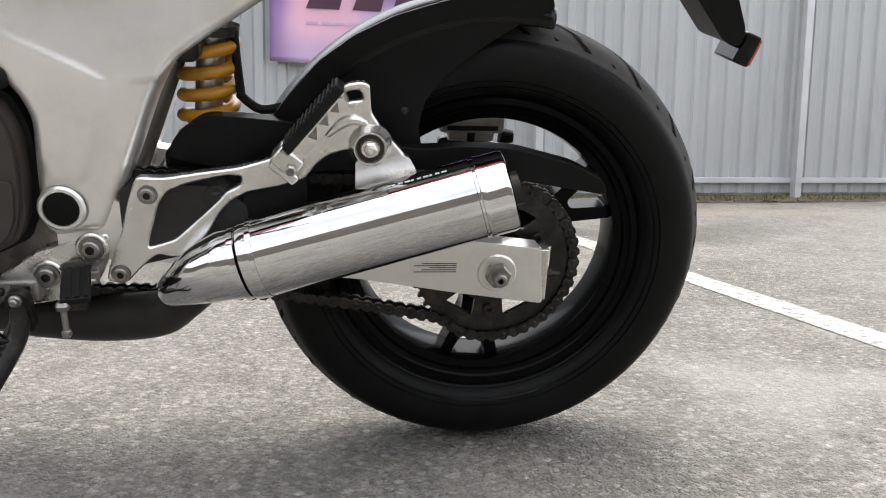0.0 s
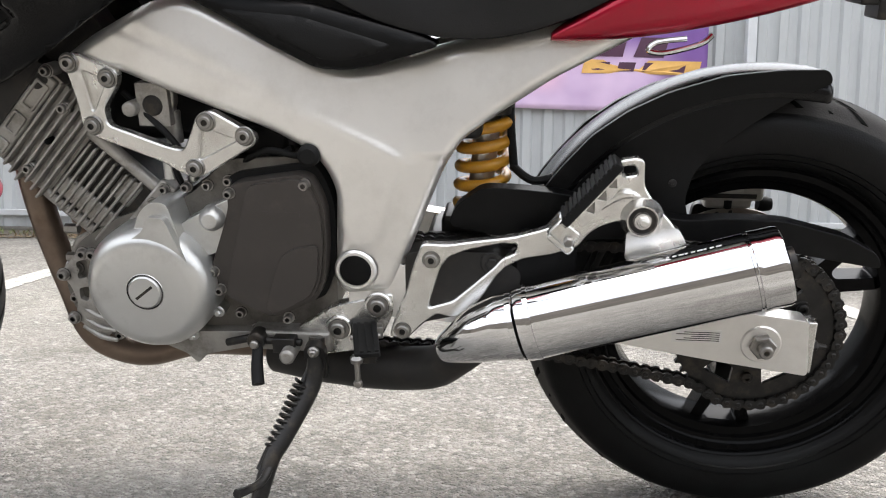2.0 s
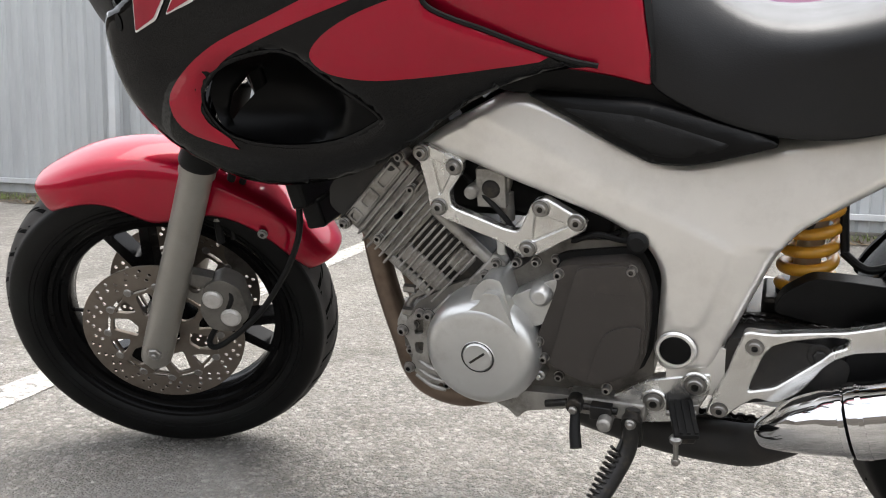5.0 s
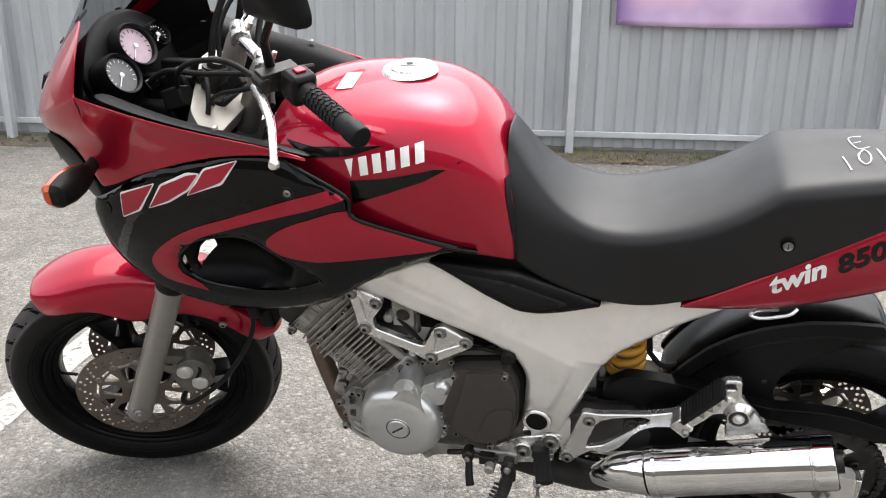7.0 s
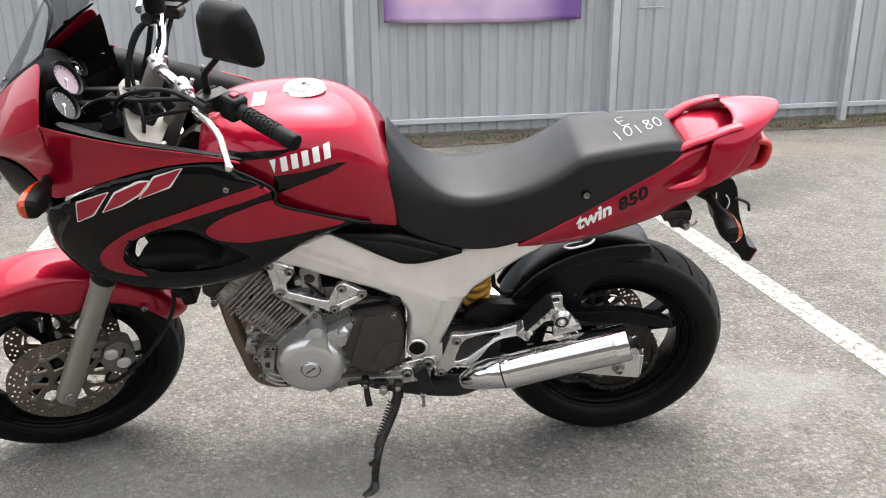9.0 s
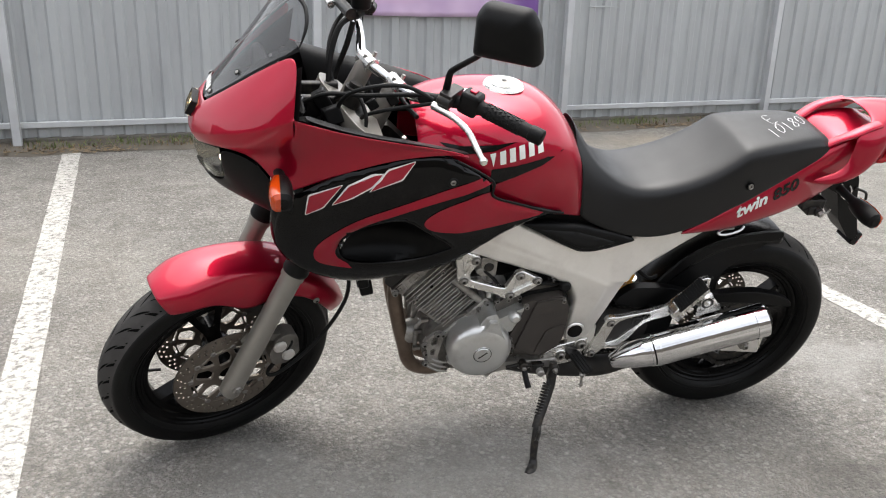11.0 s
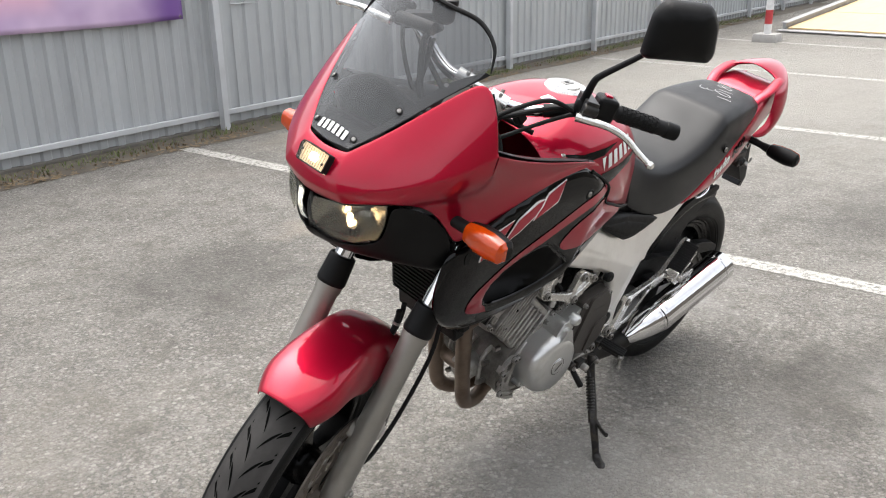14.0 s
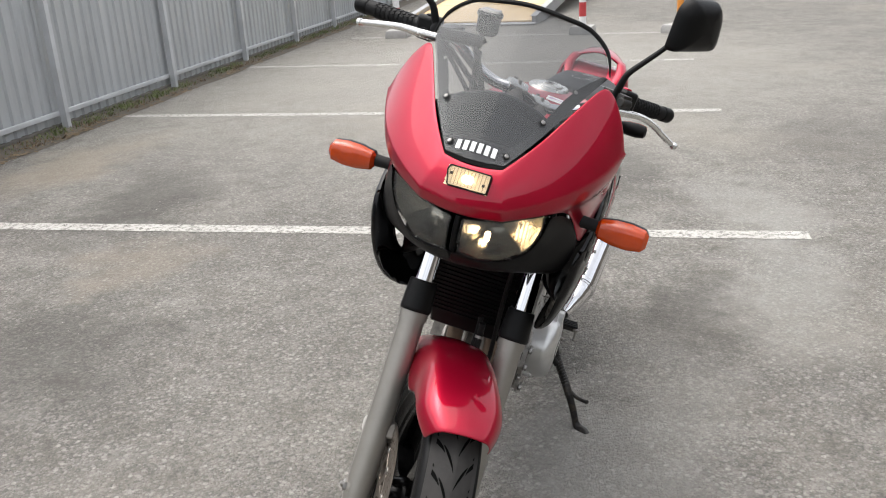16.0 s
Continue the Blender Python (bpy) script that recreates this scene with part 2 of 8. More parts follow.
def box(x0, x1, y0, y1, z0, z1):
    v = [(x, y, z) for x in (x0, x1) for y in (y0, y1) for z in (z0, z1)]
    return v, [(0, 1, 3, 2), (4, 6, 7, 5), (0, 4, 5, 1), (2, 3, 7, 6), (0, 2, 6, 4), (1, 5, 7, 3)]


def lathe(profile, seg=48, closed=False):
    """Rings of (radius, along y) turned round the y axis."""
    v, f, n = [], [], len(profile)
    for k in range(seg):
        a = 2 * math.pi * k / seg
        v += [(r * math.cos(a), y, r * math.sin(a)) for r, y in profile]
    for k in range(seg):
        j = (k + 1) % seg
        for i in range(n if closed else n - 1):
            i2 = (i + 1) % n
            f.append((k * n + i, k * n + i2, j * n + i2, j * n + i))
    return v, f


def disc(r, y0, y1, seg=32, hole=0.0, lip=0.0):
    """A turned disc, with a rounded lip."""
    e = lip or min(0.002, abs(y1 - y0) / 3)
    s = 1 if y1 > y0 else -1
    return lathe([(hole, y0), (r - e, y0), (r, y0 + s * e), (r, y1 - s * e), (r - e, y1), (hole, y1)], seg, hole > 0)


def spline(points, n=8, closed=False):
    """Catmull-Rom points through those given."""
    p = [Vector(q) for q in points]
    if len(p) < 3:
        return p
    res, k = [], len(p)
    for i in range(k if closed else k - 1):
        a, b, c, d = (p[(i + j) % k] if closed else p[min(max(i + j, 0), k - 1)] for j in (-1, 0, 1, 2))
        for j in range(n):
            t = j / n
            res.append(0.5 * (2 * b + (c - a) * t + (2 * a - 5 * b + 4 * c - d) * t * t + (3 * b - a - 3 * c + d) * t**3))
    return res if closed else res + [p[-1]]


def tube(points, r, seg=12, n=6, cap=True):
    """A round bar along a smooth line; r is one radius or one for each given point."""
    p = spline(points, n)
    k = len(p)
    if isinstance(r, (int, float)):
        rs = [r] * k
    else:
        rs = [float(np.interp(i / (k - 1), np.linspace(0, 1, len(r)), r)) for i in range(k)]
    v, f, side = [], [], None
    for i in range(k):
        d = (p[min(i + 1, k - 1)] - p[max(i - 1, 0)]).normalized()
        if side is None:
            side = d.cross(Vector((0.13, 0.31, 0.94))).normalized()
        side = (side - d * side.dot(d)).normalized()
        up = d.cross(side)
        for j in range(seg):
            a = 2 * math.pi * j / seg
            v.append(p[i] + rs[i] * (math.cos(a) * side + math.sin(a) * up))
    for i in range(k - 1):
        for j in range(seg):
            j2 = (j + 1) % seg
            f.append((i * seg + j, i * seg + j2, (i + 1) * seg + j2, (i + 1) * seg + j))
    if cap:
        f += [tuple(range(seg))[::-1], tuple(range((k - 1) * seg, k * seg))]
    return v, f


def bar(a, b, r, seg=12):
    return tube([a, b], r, seg, 1)


def rounded(poly, r, n=4):
    """A polygon with its corners rounded."""
    res, k = [], len(poly)
    for i in range(k):
        a, b, c = (Vector(poly[(i + j) % k]) for j in (-1, 0, 1))
        u, w = a - b, c - b
        d = min(r, u.length * 0.45, w.length * 0.45)
        p, q = b + u.normalized() * d, b + w.normalized() * d
        for j in range(n + 1):
            t = j / n
            res.append(tuple((1 - t) ** 2 * p + 2 * t * (1 - t) * b + t * t * q))
    return res


def fill(outline, holes=(), step=0.0):
    """Triangles that fill a polygon, with holes and, where step is given, inner points."""
    from mathutils.geometry import delaunay_2d_cdt
    loops = [outline, *holes]
    pts, edges = [], []
    for lp in loops:
        k = len(pts)
        pts += [Vector(p) for p in lp]
        edges += [(k + i, k + (i + 1) % len(lp)) for i in range(len(lp))]
    if step:
        xs, zs = [p[0] for p in outline], [p[1] for p in outline]
        for i in range(int((max(xs) - min(xs)) / step)):
            for j in range(int((max(zs) - min(zs)) / step)):
                q = (min(xs) + (i + 0.5 + 0.25 * (j % 2)) * step, min(zs) + (j + 0.5) * step)
                if inside(q, outline) and not any(inside(q, h) for h in holes):
                    pts.append(Vector(q))
    v, _, f, *_ = delaunay_2d_cdt(pts, edges, [], 0, 1e-6)
    keep = []
    for t in f:
        c = sum((v[i] for i in t), Vector((0, 0))) / len(t)
        if inside(c, outline) and not any(inside(c, h) for h in holes):
            keep.append(tuple(t))
    return [tuple(p) for p in v], keep


def inside(q, poly):
    x, z = q[0], q[1]
    hit, k = False, len(poly)
    for i in range(k):
        (x0, z0), (x1, z1) = poly[i], poly[(i + 1) % k]
        if (z0 > z) != (z1 > z) and x < (x1 - x0) * (z - z0) / (z1 - z0) + x0:
            hit = not hit
    return hit


def plate(outline, y0, y1, holes=(), r=0.006, hole_r=0.005):
    """A flat plate cut to an outline in x and z, between two y."""
    o = rounded(outline, r) if r else [tuple(p) for p in outline]
    hs = [rounded(h, hole_r) if hole_r else list(h) for h in holes]
    p, f = fill(o, hs)
    n = len(p)
    v = [(x, y0, z) for x, z in p] + [(x, y1, z) for x, z in p]
    faces = [tuple(t) for t in f] + [tuple(i + n for i in t)[::-1] for t in f]
    count = {}
    for t in f:
        for a, b in zip(t, t[1:] + t[:1]):
            count[frozenset((a, b))] = count.get(frozenset((a, b)), []) + [(a, b)]
    for e in count.values():
        if len(e) == 1:
            a, b = e[0]
            faces.append((a, b, b + n, a + n))
    return v, faces


def offset(loop, d):
    """A closed outline moved inwards by d (outwards where d is negative)."""
    k = len(loop)
    turn = sum(loop[i][0] * loop[(i + 1) % k][1] - loop[(i + 1) % k][0] * loop[i][1] for i in range(k))
    sg = 1 if turn > 0 else -1
    res = []
    for i in range(k):
        a, b, c = (Vector(loop[(i + j) % k]) for j in (-1, 0, 1))
        e = (b - a).normalized() + (c - b).normalized()
        e = e.normalized() if e.length > 1e-9 else (c - b).normalized()
        res.append((b.x - e.y * d * sg, b.y + e.x * d * sg))
    return res


def plate_c(outline, y0, y1, holes=(), r=0.006, hole_r=0.005, ch=0.002):
    """A cut plate whose outer face has chamfered edges."""
    o = rounded(outline, r)
    hs = [rounded(h, hole_r) for h in holes]
    oi, hi = offset(o, ch), [offset(h, -ch) for h in hs]
    p, f = fill(oi, hi)
    pieces = [([(x, y1, z) for x, z in p], f)]
    p, f = fill(o, hs)
    pieces.append(([(x, y0, z) for x, z in p], f))
    for a, b in zip([o, *hs], [oi, *hi]):
        pieces.append(loft([[(x, y0, z) for x, z in a], [(x, y1 - ch, z) for x, z in a], [(x, y1, z) for x, z in b]], False))
    return join(*pieces)


def circle(x, z, r, n=20):
    return [(x + r * math.cos(2 * math.pi * i / n), z + r * math.sin(2 * math.pi * i / n)) for i in range(n)]


def at_y(piece, x, y, z, **turn):
    return moved(piece, pose(x, y, z, **turn))


def loft(sections, ends=True):
    """Rings of equal count joined one to the next."""
    n = len(sections[0])
    v = [p for s in sections for p in s]
    f = []
    for i in range(len(sections) - 1):
        for j in range(n):
            f.append((i * n + j, i * n + (j + 1) % n, (i + 1) * n + (j + 1) % n, (i + 1) * n + j))
    if ends:
        f += [tuple(range(n))[::-1], tuple(range((len(sections) - 1) * n, len(sections) * n))]
    return v, f


def net(rows, mirror=False):
    """A sheet of points, row by row; mirror adds the other side of y = 0."""
    v, f = [p for r in rows for p in r], []
    n = len(rows[0])
    for i in range(len(rows) - 1):
        for j in range(n - 1):
            f.append((i * n + j, i * n + j + 1, (i + 1) * n + j + 1, (i + 1) * n + j))
    if mirror:
        return join((v, f), ([(x, -y, z) for x, y, z in v], [q[::-1] for q in f]))
    return v, f


def flip(piece):
    return [(x, -y, z) for x, y, z in piece[0]], [f[::-1] for f in piece[1]]

# ---- ground, lines, fence ----
DAMP, DUST, WARM = (0.075, 0.072, 0.066), (0.34, 0.33, 0.31), (0.30, 0.255, 0.20)
STAINS = [
    (0.28, -0.58, 0.6, 0.28, DAMP, 0.5), (2.3, -0.1, 0.9, 0.4, DAMP, 0.5), (-0.9, -0.5, 0.9, 0.4, DUST, 0.4),
    (-0.65, 1.85, 0.7, 0.6, DAMP, 0.5), (1.25, 2.7, 0.9, 0.5, DAMP, 0.6), (0.75, -0.95, 1.2, 0.35, DUST, 0.4),
    (1.75, -0.8, 0.8, 0.4, DUST, 0.4), (2.1, 3.85, 1.2, 0.5, WARM, 0.55), (0.65, 0.15, 0.35, 0.3, DUST, 0.5),
    (0.3, 2.0, 0.5, 0.4, WARM, 0.35), (4.2, 2.0, 1.5, 0.7, WARM, 0.3), (3.4, -1.5, 1.2, 0.5, DAMP, 0.35),
    (6.8, 2.0, 5.6, 4.6, (0.36, 0.342, 0.312), 0.6), (-1.2, -0.3, 0.8, 0.3, DUST, 0.3), (5.5, 0.5, 1.4, 0.6, DAMP, 0.3),
]


def asphalt():
    m = bpy.data.materials.new("worn_asphalt")
    m.use_nodes = True
    n, l = links_of(m)
    b = n["Principled BSDF"]
    tc = n.new("ShaderNodeTexCoord")

    def tex(kind, scale, **kw):
        t = n.new(kind)
        t.inputs["Scale"].default_value = scale
        for k, v in kw.items():
            t.inputs[k].default_value = v
        l.new(tc.outputs["Object"], t.inputs["Vector"])
        return t

    def mapped(src, a, b2, lo, hi):
        r = n.new("ShaderNodeMapRange")
        r.inputs["From Min"].default_value, r.inputs["From Max"].default_value = a, b2
        r.inputs["To Min"].default_value, r.inputs["To Max"].default_value = lo, hi
        l.new(src, r.inputs["Value"])
        return r.outputs["Result"]

    def mix(fac, a, b2):
        x = n.new("ShaderNodeMix")
        x.data_type = "RGBA"
        l.new(fac, x.inputs["Factor"])
        for s, c in (("A", a), ("B", b2)):
            if isinstance(c, tuple):
                x.inputs[s].default_value = (*c, 1)
            else:
                l.new(c, x.inputs[s])
        return x.outputs["Result"]

    grit = tex("ShaderNodeTexVoronoi", 190)
    fine = tex("ShaderNodeTexNoise", 320, Detail=4.0)
    mid = tex("ShaderNodeTexNoise", 26, Detail=8.0, Roughness=0.7)
    broad = tex("ShaderNodeTexNoise", 1.1, Detail=8.0, Roughness=0.62)
    patch = tex("ShaderNodeTexNoise", 0.42, Detail=5.0, Roughness=0.6)
    base = mix(mapped(broad.outputs["Fac"], 0.36, 0.64, 0, 1), (0.194, 0.180, 0.160), (0.285, 0.267, 0.236))
    base = mix(mapped(mid.outputs["Fac"], 0.38, 0.72, 0, 0.6), base, (0.125, 0.123, 0.117))
    sep = n.new("ShaderNodeSeparateColor")
    l.new(grit.outputs["Color"], sep.inputs["Color"])
    base = mix(mapped(sep.outputs["Red"], 0.6, 1.0, 0, 0.42), base, (0.46, 0.44, 0.405))
    base = mix(mapped(sep.outputs["Green"], 0.66, 1.0, 0, 0.45), base, (0.06, 0.06, 0.058))
    base = mix(mapped(fine.outputs["Fac"], 0.45, 0.75, 0, 0.35), base, (0.06, 0.06, 0.06))
    stone = tex("ShaderNodeTexVoronoi", 85)
    stc = n.new("ShaderNodeSeparateColor")
    l.new(stone.outputs["Color"], stc.inputs["Color"])
    base = mix(mapped(stc.outputs["Red"], 0.68, 1.0, 0, 0.46), base, (0.41, 0.39, 0.355))
    base = mix(mapped(stc.outputs["Green"], 0.70, 1.0, 0, 0.44), base, (0.085, 0.082, 0.078))
    chip = tex("ShaderNodeTexVoronoi", 36)
    chc = n.new("ShaderNodeSeparateColor")
    l.new(chip.outputs["Color"], chc.inputs["Color"])
    near = n.new("ShaderNodeMath")
    near.operation = "MULTIPLY"
    l.new(mapped(chc.outputs["Blue"], 0.86, 0.94, 0, 0.45), near.inputs[0])
    l.new(mapped(chip.outputs["Distance"], 0.22, 0.30, 1, 0), near.inputs[1])
    base = mix(near.outputs["Value"], base, (0.50, 0.475, 0.43))
    base = mix(mapped(stone.outputs["Distance"], 0.45, 0.75, 0, 0.28), base, (0.07, 0.068, 0.064))
    blot = tex("ShaderNodeTexNoise", 5.5, Detail=7.0, Roughness=0.68)
    base = mix(mapped(blot.outputs["Fac"], 0.50, 0.70, 0, 0.6), base, (0.112, 0.103, 0.088))
    base = mix(mapped(blot.outputs["Fac"], 0.46, 0.30, 0, 0.4), base, (0.31, 0.30, 0.275))
    base = mix(mapped(patch.outputs["Fac"], 0.56, 0.72, 0, 0.4), base, (0.30, 0.275, 0.235))
    # old oil and damp patches, and paler dusty ones
    warp = tex("ShaderNodeTexNoise", 2.3, Detail=6.0, Roughness=0.65)
    off = n.new("ShaderNodeVectorMath")
    off.operation = "MULTIPLY_ADD"
    l.new(warp.outputs["Color"], off.inputs[0])
    off.inputs[1].default_value = (1.1, 1.1, 0)
    l.new(tc.outputs["Object"], off.inputs[2])
    for px, py, sx, sy, col, amount in STAINS:
        mp = n.new("ShaderNodeMapping")
        mp.vector_type = "TEXTURE"
        mp.inputs["Location"].default_value = (px + 0.55, py + 0.55, 0)
        mp.inputs["Scale"].default_value = (sx, sy, 1)
        l.new(off.outputs["Vector"], mp.inputs["Vector"])
        ln = n.new("ShaderNodeVectorMath")
        ln.operation = "LENGTH"
        l.new(mp.outputs["Vector"], ln.inputs[0])
        base = mix(mapped(ln.outputs["Value"], 1.0, 0.35, 0, amount), base, col)
    l.new(base, b.inputs["Base Color"])
    b.inputs["Roughness"].default_value = 0.92
    b.inputs["Specular IOR Level"].default_value = 0.22
    h = n.new("ShaderNodeMath")
    h.operation = "ADD"
    l.new(mapped(grit.outputs["Distance"], 0.0, 0.7, 0.6, 0), h.inputs[0])
    h2 = n.new("ShaderNodeMath")
    h2.operation = "ADD"
    l.new(mid.outputs["Fac"], h2.inputs[0])
    l.new(mapped(stone.outputs["Distance"], 0.1, 0.75, 0.5, 0), h2.inputs[1])
    l.new(h2.outputs["Value"], h.inputs[1])
    bp = n.new("ShaderNodeBump")
    bp.inputs["Strength"].default_value, bp.inputs["Distance"].default_value = 1.0, 0.009
    l.new(h.outputs["Value"], bp.inputs["Height"])
    l.new(bp.outputs["Normal"], b.inputs["Normal"])
    return m


ASPHALT = asphalt()


def worn_paint():
    """White road paint with chips through which the asphalt shows."""
    m = bpy.data.materials.new("worn_line_paint")
    m.use_nodes = True
    n, l = links_of(m)
    b = n["Principled BSDF"]
    tc = n.new("ShaderNodeTexCoord")
    chip = n.new("ShaderNodeTexNoise")
    chip.inputs["Scale"].default_value, chip.inputs["Detail"].default_value, chip.inputs["Roughness"].default_value = 34, 8, 0.75
    l.new(tc.outputs["Object"], chip.inputs["Vector"])
    r = n.new("ShaderNodeMapRange")
    r.inputs["From Min"].default_value, r.inputs["From Max"].default_value = 0.48, 0.68
    l.new(chip.outputs["Fac"], r.inputs["Value"])
    t = n.new("ShaderNodeBsdfTransparent")
    mx = n.new("ShaderNodeMixShader")
    soil = n.new("ShaderNodeTexNoise")
    soil.inputs["Scale"].default_value, soil.inputs["Detail"].default_value = 5, 6
    l.new(tc.outputs["Object"], soil.inputs["Vector"])
    c = n.new("ShaderNodeMix")
    c.data_type = "RGBA"
    c.inputs["A"].default_value, c.inputs["B"].default_value = (0.44, 0.43, 0.40, 1), (0.27, 0.255, 0.23, 1)
    l.new(soil.outputs["Fac"], c.inputs["Factor"])
    l.new(c.outputs["Result"], b.inputs["Base Color"])
    b.inputs["Roughness"].default_value = 0.8
    l.new(r.outputs["Result"], mx.inputs["Fac"])
    l.new(b.outputs["BSDF"], mx.inputs[1])
    l.new(t.outputs["BSDF"], mx.inputs[2])
    l.new(mx.outputs["Shader"], n["Material Output"].inputs["Surface"])
    return m


ROAD_PAINT = worn_paint()
ground = finish("ground", *net([[(x, y, 0) for x in (-400, -30, -5, 15, 60, 400)] for y in (-400, -30, -5, 12, 60, 400)]), ASPHALT)
tagged(ground, "worn grey asphalt parking lot with light grit", "ground", kind="structure")

# Bay lines run from the fence to the driving lane.
for k, (xa, ya, xb, yb) in enumerate([(-2.66, 3.86, -1.98, -1.1), (0.57, 4.43, 1.26, -1.1), (3.75, 4.93, 4.31, -0.66), (6.85, 5.1, 7.22, -0.33), (9.9, 5.0, 9.95, 0.0), (-5.9, 3.5, -5.2, -1.4)]):
    d = Vector((xb - xa, yb - ya)).normalized()
    s = Vector((-d.y, d.x)) * 0.058
    pts = []
    for i in range(41):
        p = Vector((xa, ya)).lerp(Vector((xb, yb)), i / 40)
        w = 1 + 0.09 * noise.noise((i * 0.7, k * 9.0, 0))
        pts.append([(p.x - s.x * w, p.y - s.y * w, 0.003), (p.x + s.x * w, p.y + s.y * w, 0.003)])
    tagged(finish("parking_line", *net(pts), ROAD_PAINT), "worn chipped white painted bay line on asphalt", "parking line", "bay lines", kind="structure")

FA = Vector((-0.96, 4.335))
FD = Vector((8.31, 1.165)).normalized()
FN = Vector((-FD.y, FD.x))
FENCE_M = Matrix(((FD.x, FN.x, 0, FA.x), (FD.y, FN.y, 0, FA.y), (0, 0, 1, 0), (0, 0, 0, 1)))
fence = tagged(new("wall_north"), "grey profiled steel sheet fence on square posts", "fence", kind="structure")
fence.matrix_basis = FENCE_M


def sheet_mesh(rng):
    """One sheet of trapezoid ribs, 1 m wide and 2.2 m high, slightly buckled."""
    rows = []
    for i in range(9):
        z = 0.015 + 2.19 * i / 8
        row = []
        for k in range(7):
            for dx, dy in ((0, 0), (0.052, 0), (0.068, 0.019), (0.124, 0.019)):
                row.append((k / 7 + dx * 1.02, dy + 0.0025 * noise.noise((k * 0.8 + rng, z * 1.7, rng)), z))
        row.append((1.012, 0.0, z))
        rows.append(row)
    me_ob = finish("panel", *net(rows), FENCE, solid=0.0)
    me = me_ob.data
    bpy.data.objects.remove(me_ob)
    return me


sheets = [sheet_mesh(3.7 * k) for k in range(4)]
for k in range(-8, 36):
    ob = new("panel", sheets[k % 4])
    ob.parent = fence
    ob.matrix_basis = pose(k * 1.0 + 0.32, 0.035 + 0.003 * (k % 2), 0.008 * math.sin(k * 2.1), 0.0, 0, 0)
POST_M = box(-0.03, 0.03, -0.062, -0.002, -0.1, 2.25)
rail_v = [box(-9, 36, -0.0, 0.032, z - 0.02, z + 0.02) for z in (0.145,)]
finish("rail", *rail_v[0], POST, fence, "grey square lower rail", bevel=0.003)
finish("rail", *box(-9, 36, -0.0, 0.032, 1.98, 2.02), POST, fence, "grey square upper rail", bevel=0.003)
post0 = finish("post", *POST_M, POST, fence, "pale grey square steel post", bevel=0.004)
post0.matrix_basis = pose(-8.4, 0, 0)
for k in range(-3, 17):
    ob = new("post", post0.data)
    ob.parent = fence
    md = ob.modifiers.new("bevel", "BEVEL")
    md.width = 0.004
    ob.matrix_basis = pose(k * 2.1, 0, 0, 0.25 * math.sin(k * 1.7), 0.35 * math.sin(k * 2.9 + 1), 0)
finish("footing", *box(-9, 36, 0.02, 0.14, -0.1, 0.05), FOOTING, fence, "rough dirty concrete footing under the sheets", bevel=0.01)

# a pressed dent and a lap joint in one sheet
finish("dent", *tube([(2.28, 0.030, 0.985), (2.36, 0.026, 0.978), (2.46, 0.026, 0.982), (2.60, 0.030, 0.976)], [0.001, 0.006, 0.006, 0.001], 8, 5), FENCE, fence, "pressed crease in a fence sheet")

# unseen walls added beyond the driving lane to block sky reflected in the bike
finish("unseen_wall_south", *box(-45, 45, -12.3, -12.0, -0.1, 4.6), UNSEEN_WALL, bevel=0.02)
tagged(bpy.data.objects["unseen_wall_south"], "unseen dark wall added across the yard to darken reflections", "wall", kind="structure")
finish("unseen_wall_west", *box(-26.3, -26.0, -12, 6, -0.1, 5.0), UNSEEN_WALL, bevel=0.02)
tagged(bpy.data.objects["unseen_wall_west"], "unseen dark wall added at the end of the yard", "wall", kind="structure")

# ---- motorcycle: x forward from the rear axle, y to its left, z up; it leans on its side stand ----
bike = tagged(new("motorcycle"), "red and black sport touring motorcycle leaning on its side stand", "motorcycle")
bike.matrix_basis = pose(0, 0.033, -0.012, -14.8, 0, 180)


def part(name, piece, mat, parent=None, label="", m=None, **kw):
    return finish(name, piece[0], piece[1], mat, parent or bike, label, m, **kw)


def bolt(x, y, z, r=0.009, h=0.006, parent=None, mat=None, m=None, sign=1):
    """A socket-head bolt with washer, head to the left (sign 1)."""
    p = join(disc(r * 1.35, 0, 0.0015, 20), lathe([(0, h * 0.45), (r * 0.45, h * 0.45), (r * 0.5, h), (r * 0.85, h), (r, h * 0.8), (r, 0.001)], 20))
    if sign < 0:
        p = flip(p)
    ob = part("bolt", at_y(p, x, y, z), mat or STEEL, parent, m=m)
    # socket and washer faces coloured dark for the shade in and round the head
    ob.data.materials.append(DARK_STEEL)
    for pg in ob.data.polygons:
        if math.hypot(pg.center.x - x, pg.center.z - z) < r * 0.47 or math.hypot(pg.center.x - x, pg.center.z - z) > r * 1.02:
            pg.material_index = 1
    return ob


# -- steering: everything in front turns to the left about the raked head --
STEER = 22.0
AX0 = Vector((1.452, 0, 0.334))
AXD = Vector((-math.sin(radians(25)), 0, math.cos(radians(25))))
S = Matrix.Translation(AX0) @ Matrix.Rotation(radians(STEER), 4, AXD) @ Matrix.Translation(-AX0)
FX, FZ = 1.526, 0.336
RX, RZ = 0.0, 0.343


# -- wheels --
def tyre_piece(r, w, bead):
    h = w / 2
    half = [(bead, h * 0.72), (bead + 0.012, h * 0.90), (bead + (r - bead) * 0.42, h), (bead + (r - bead) * 0.68, h * 0.93), (r - 0.018, h * 0.68), (r - 0.006, h * 0.38), (r, 0)]
    sm = spline([(a, b, 0) for a, b in half], 4)
    prof = [(p[0], p[1]) for p in sm] + [(p[0], -p[1]) for p in reversed(sm[:-1])]
    return lathe(prof, 96), prof


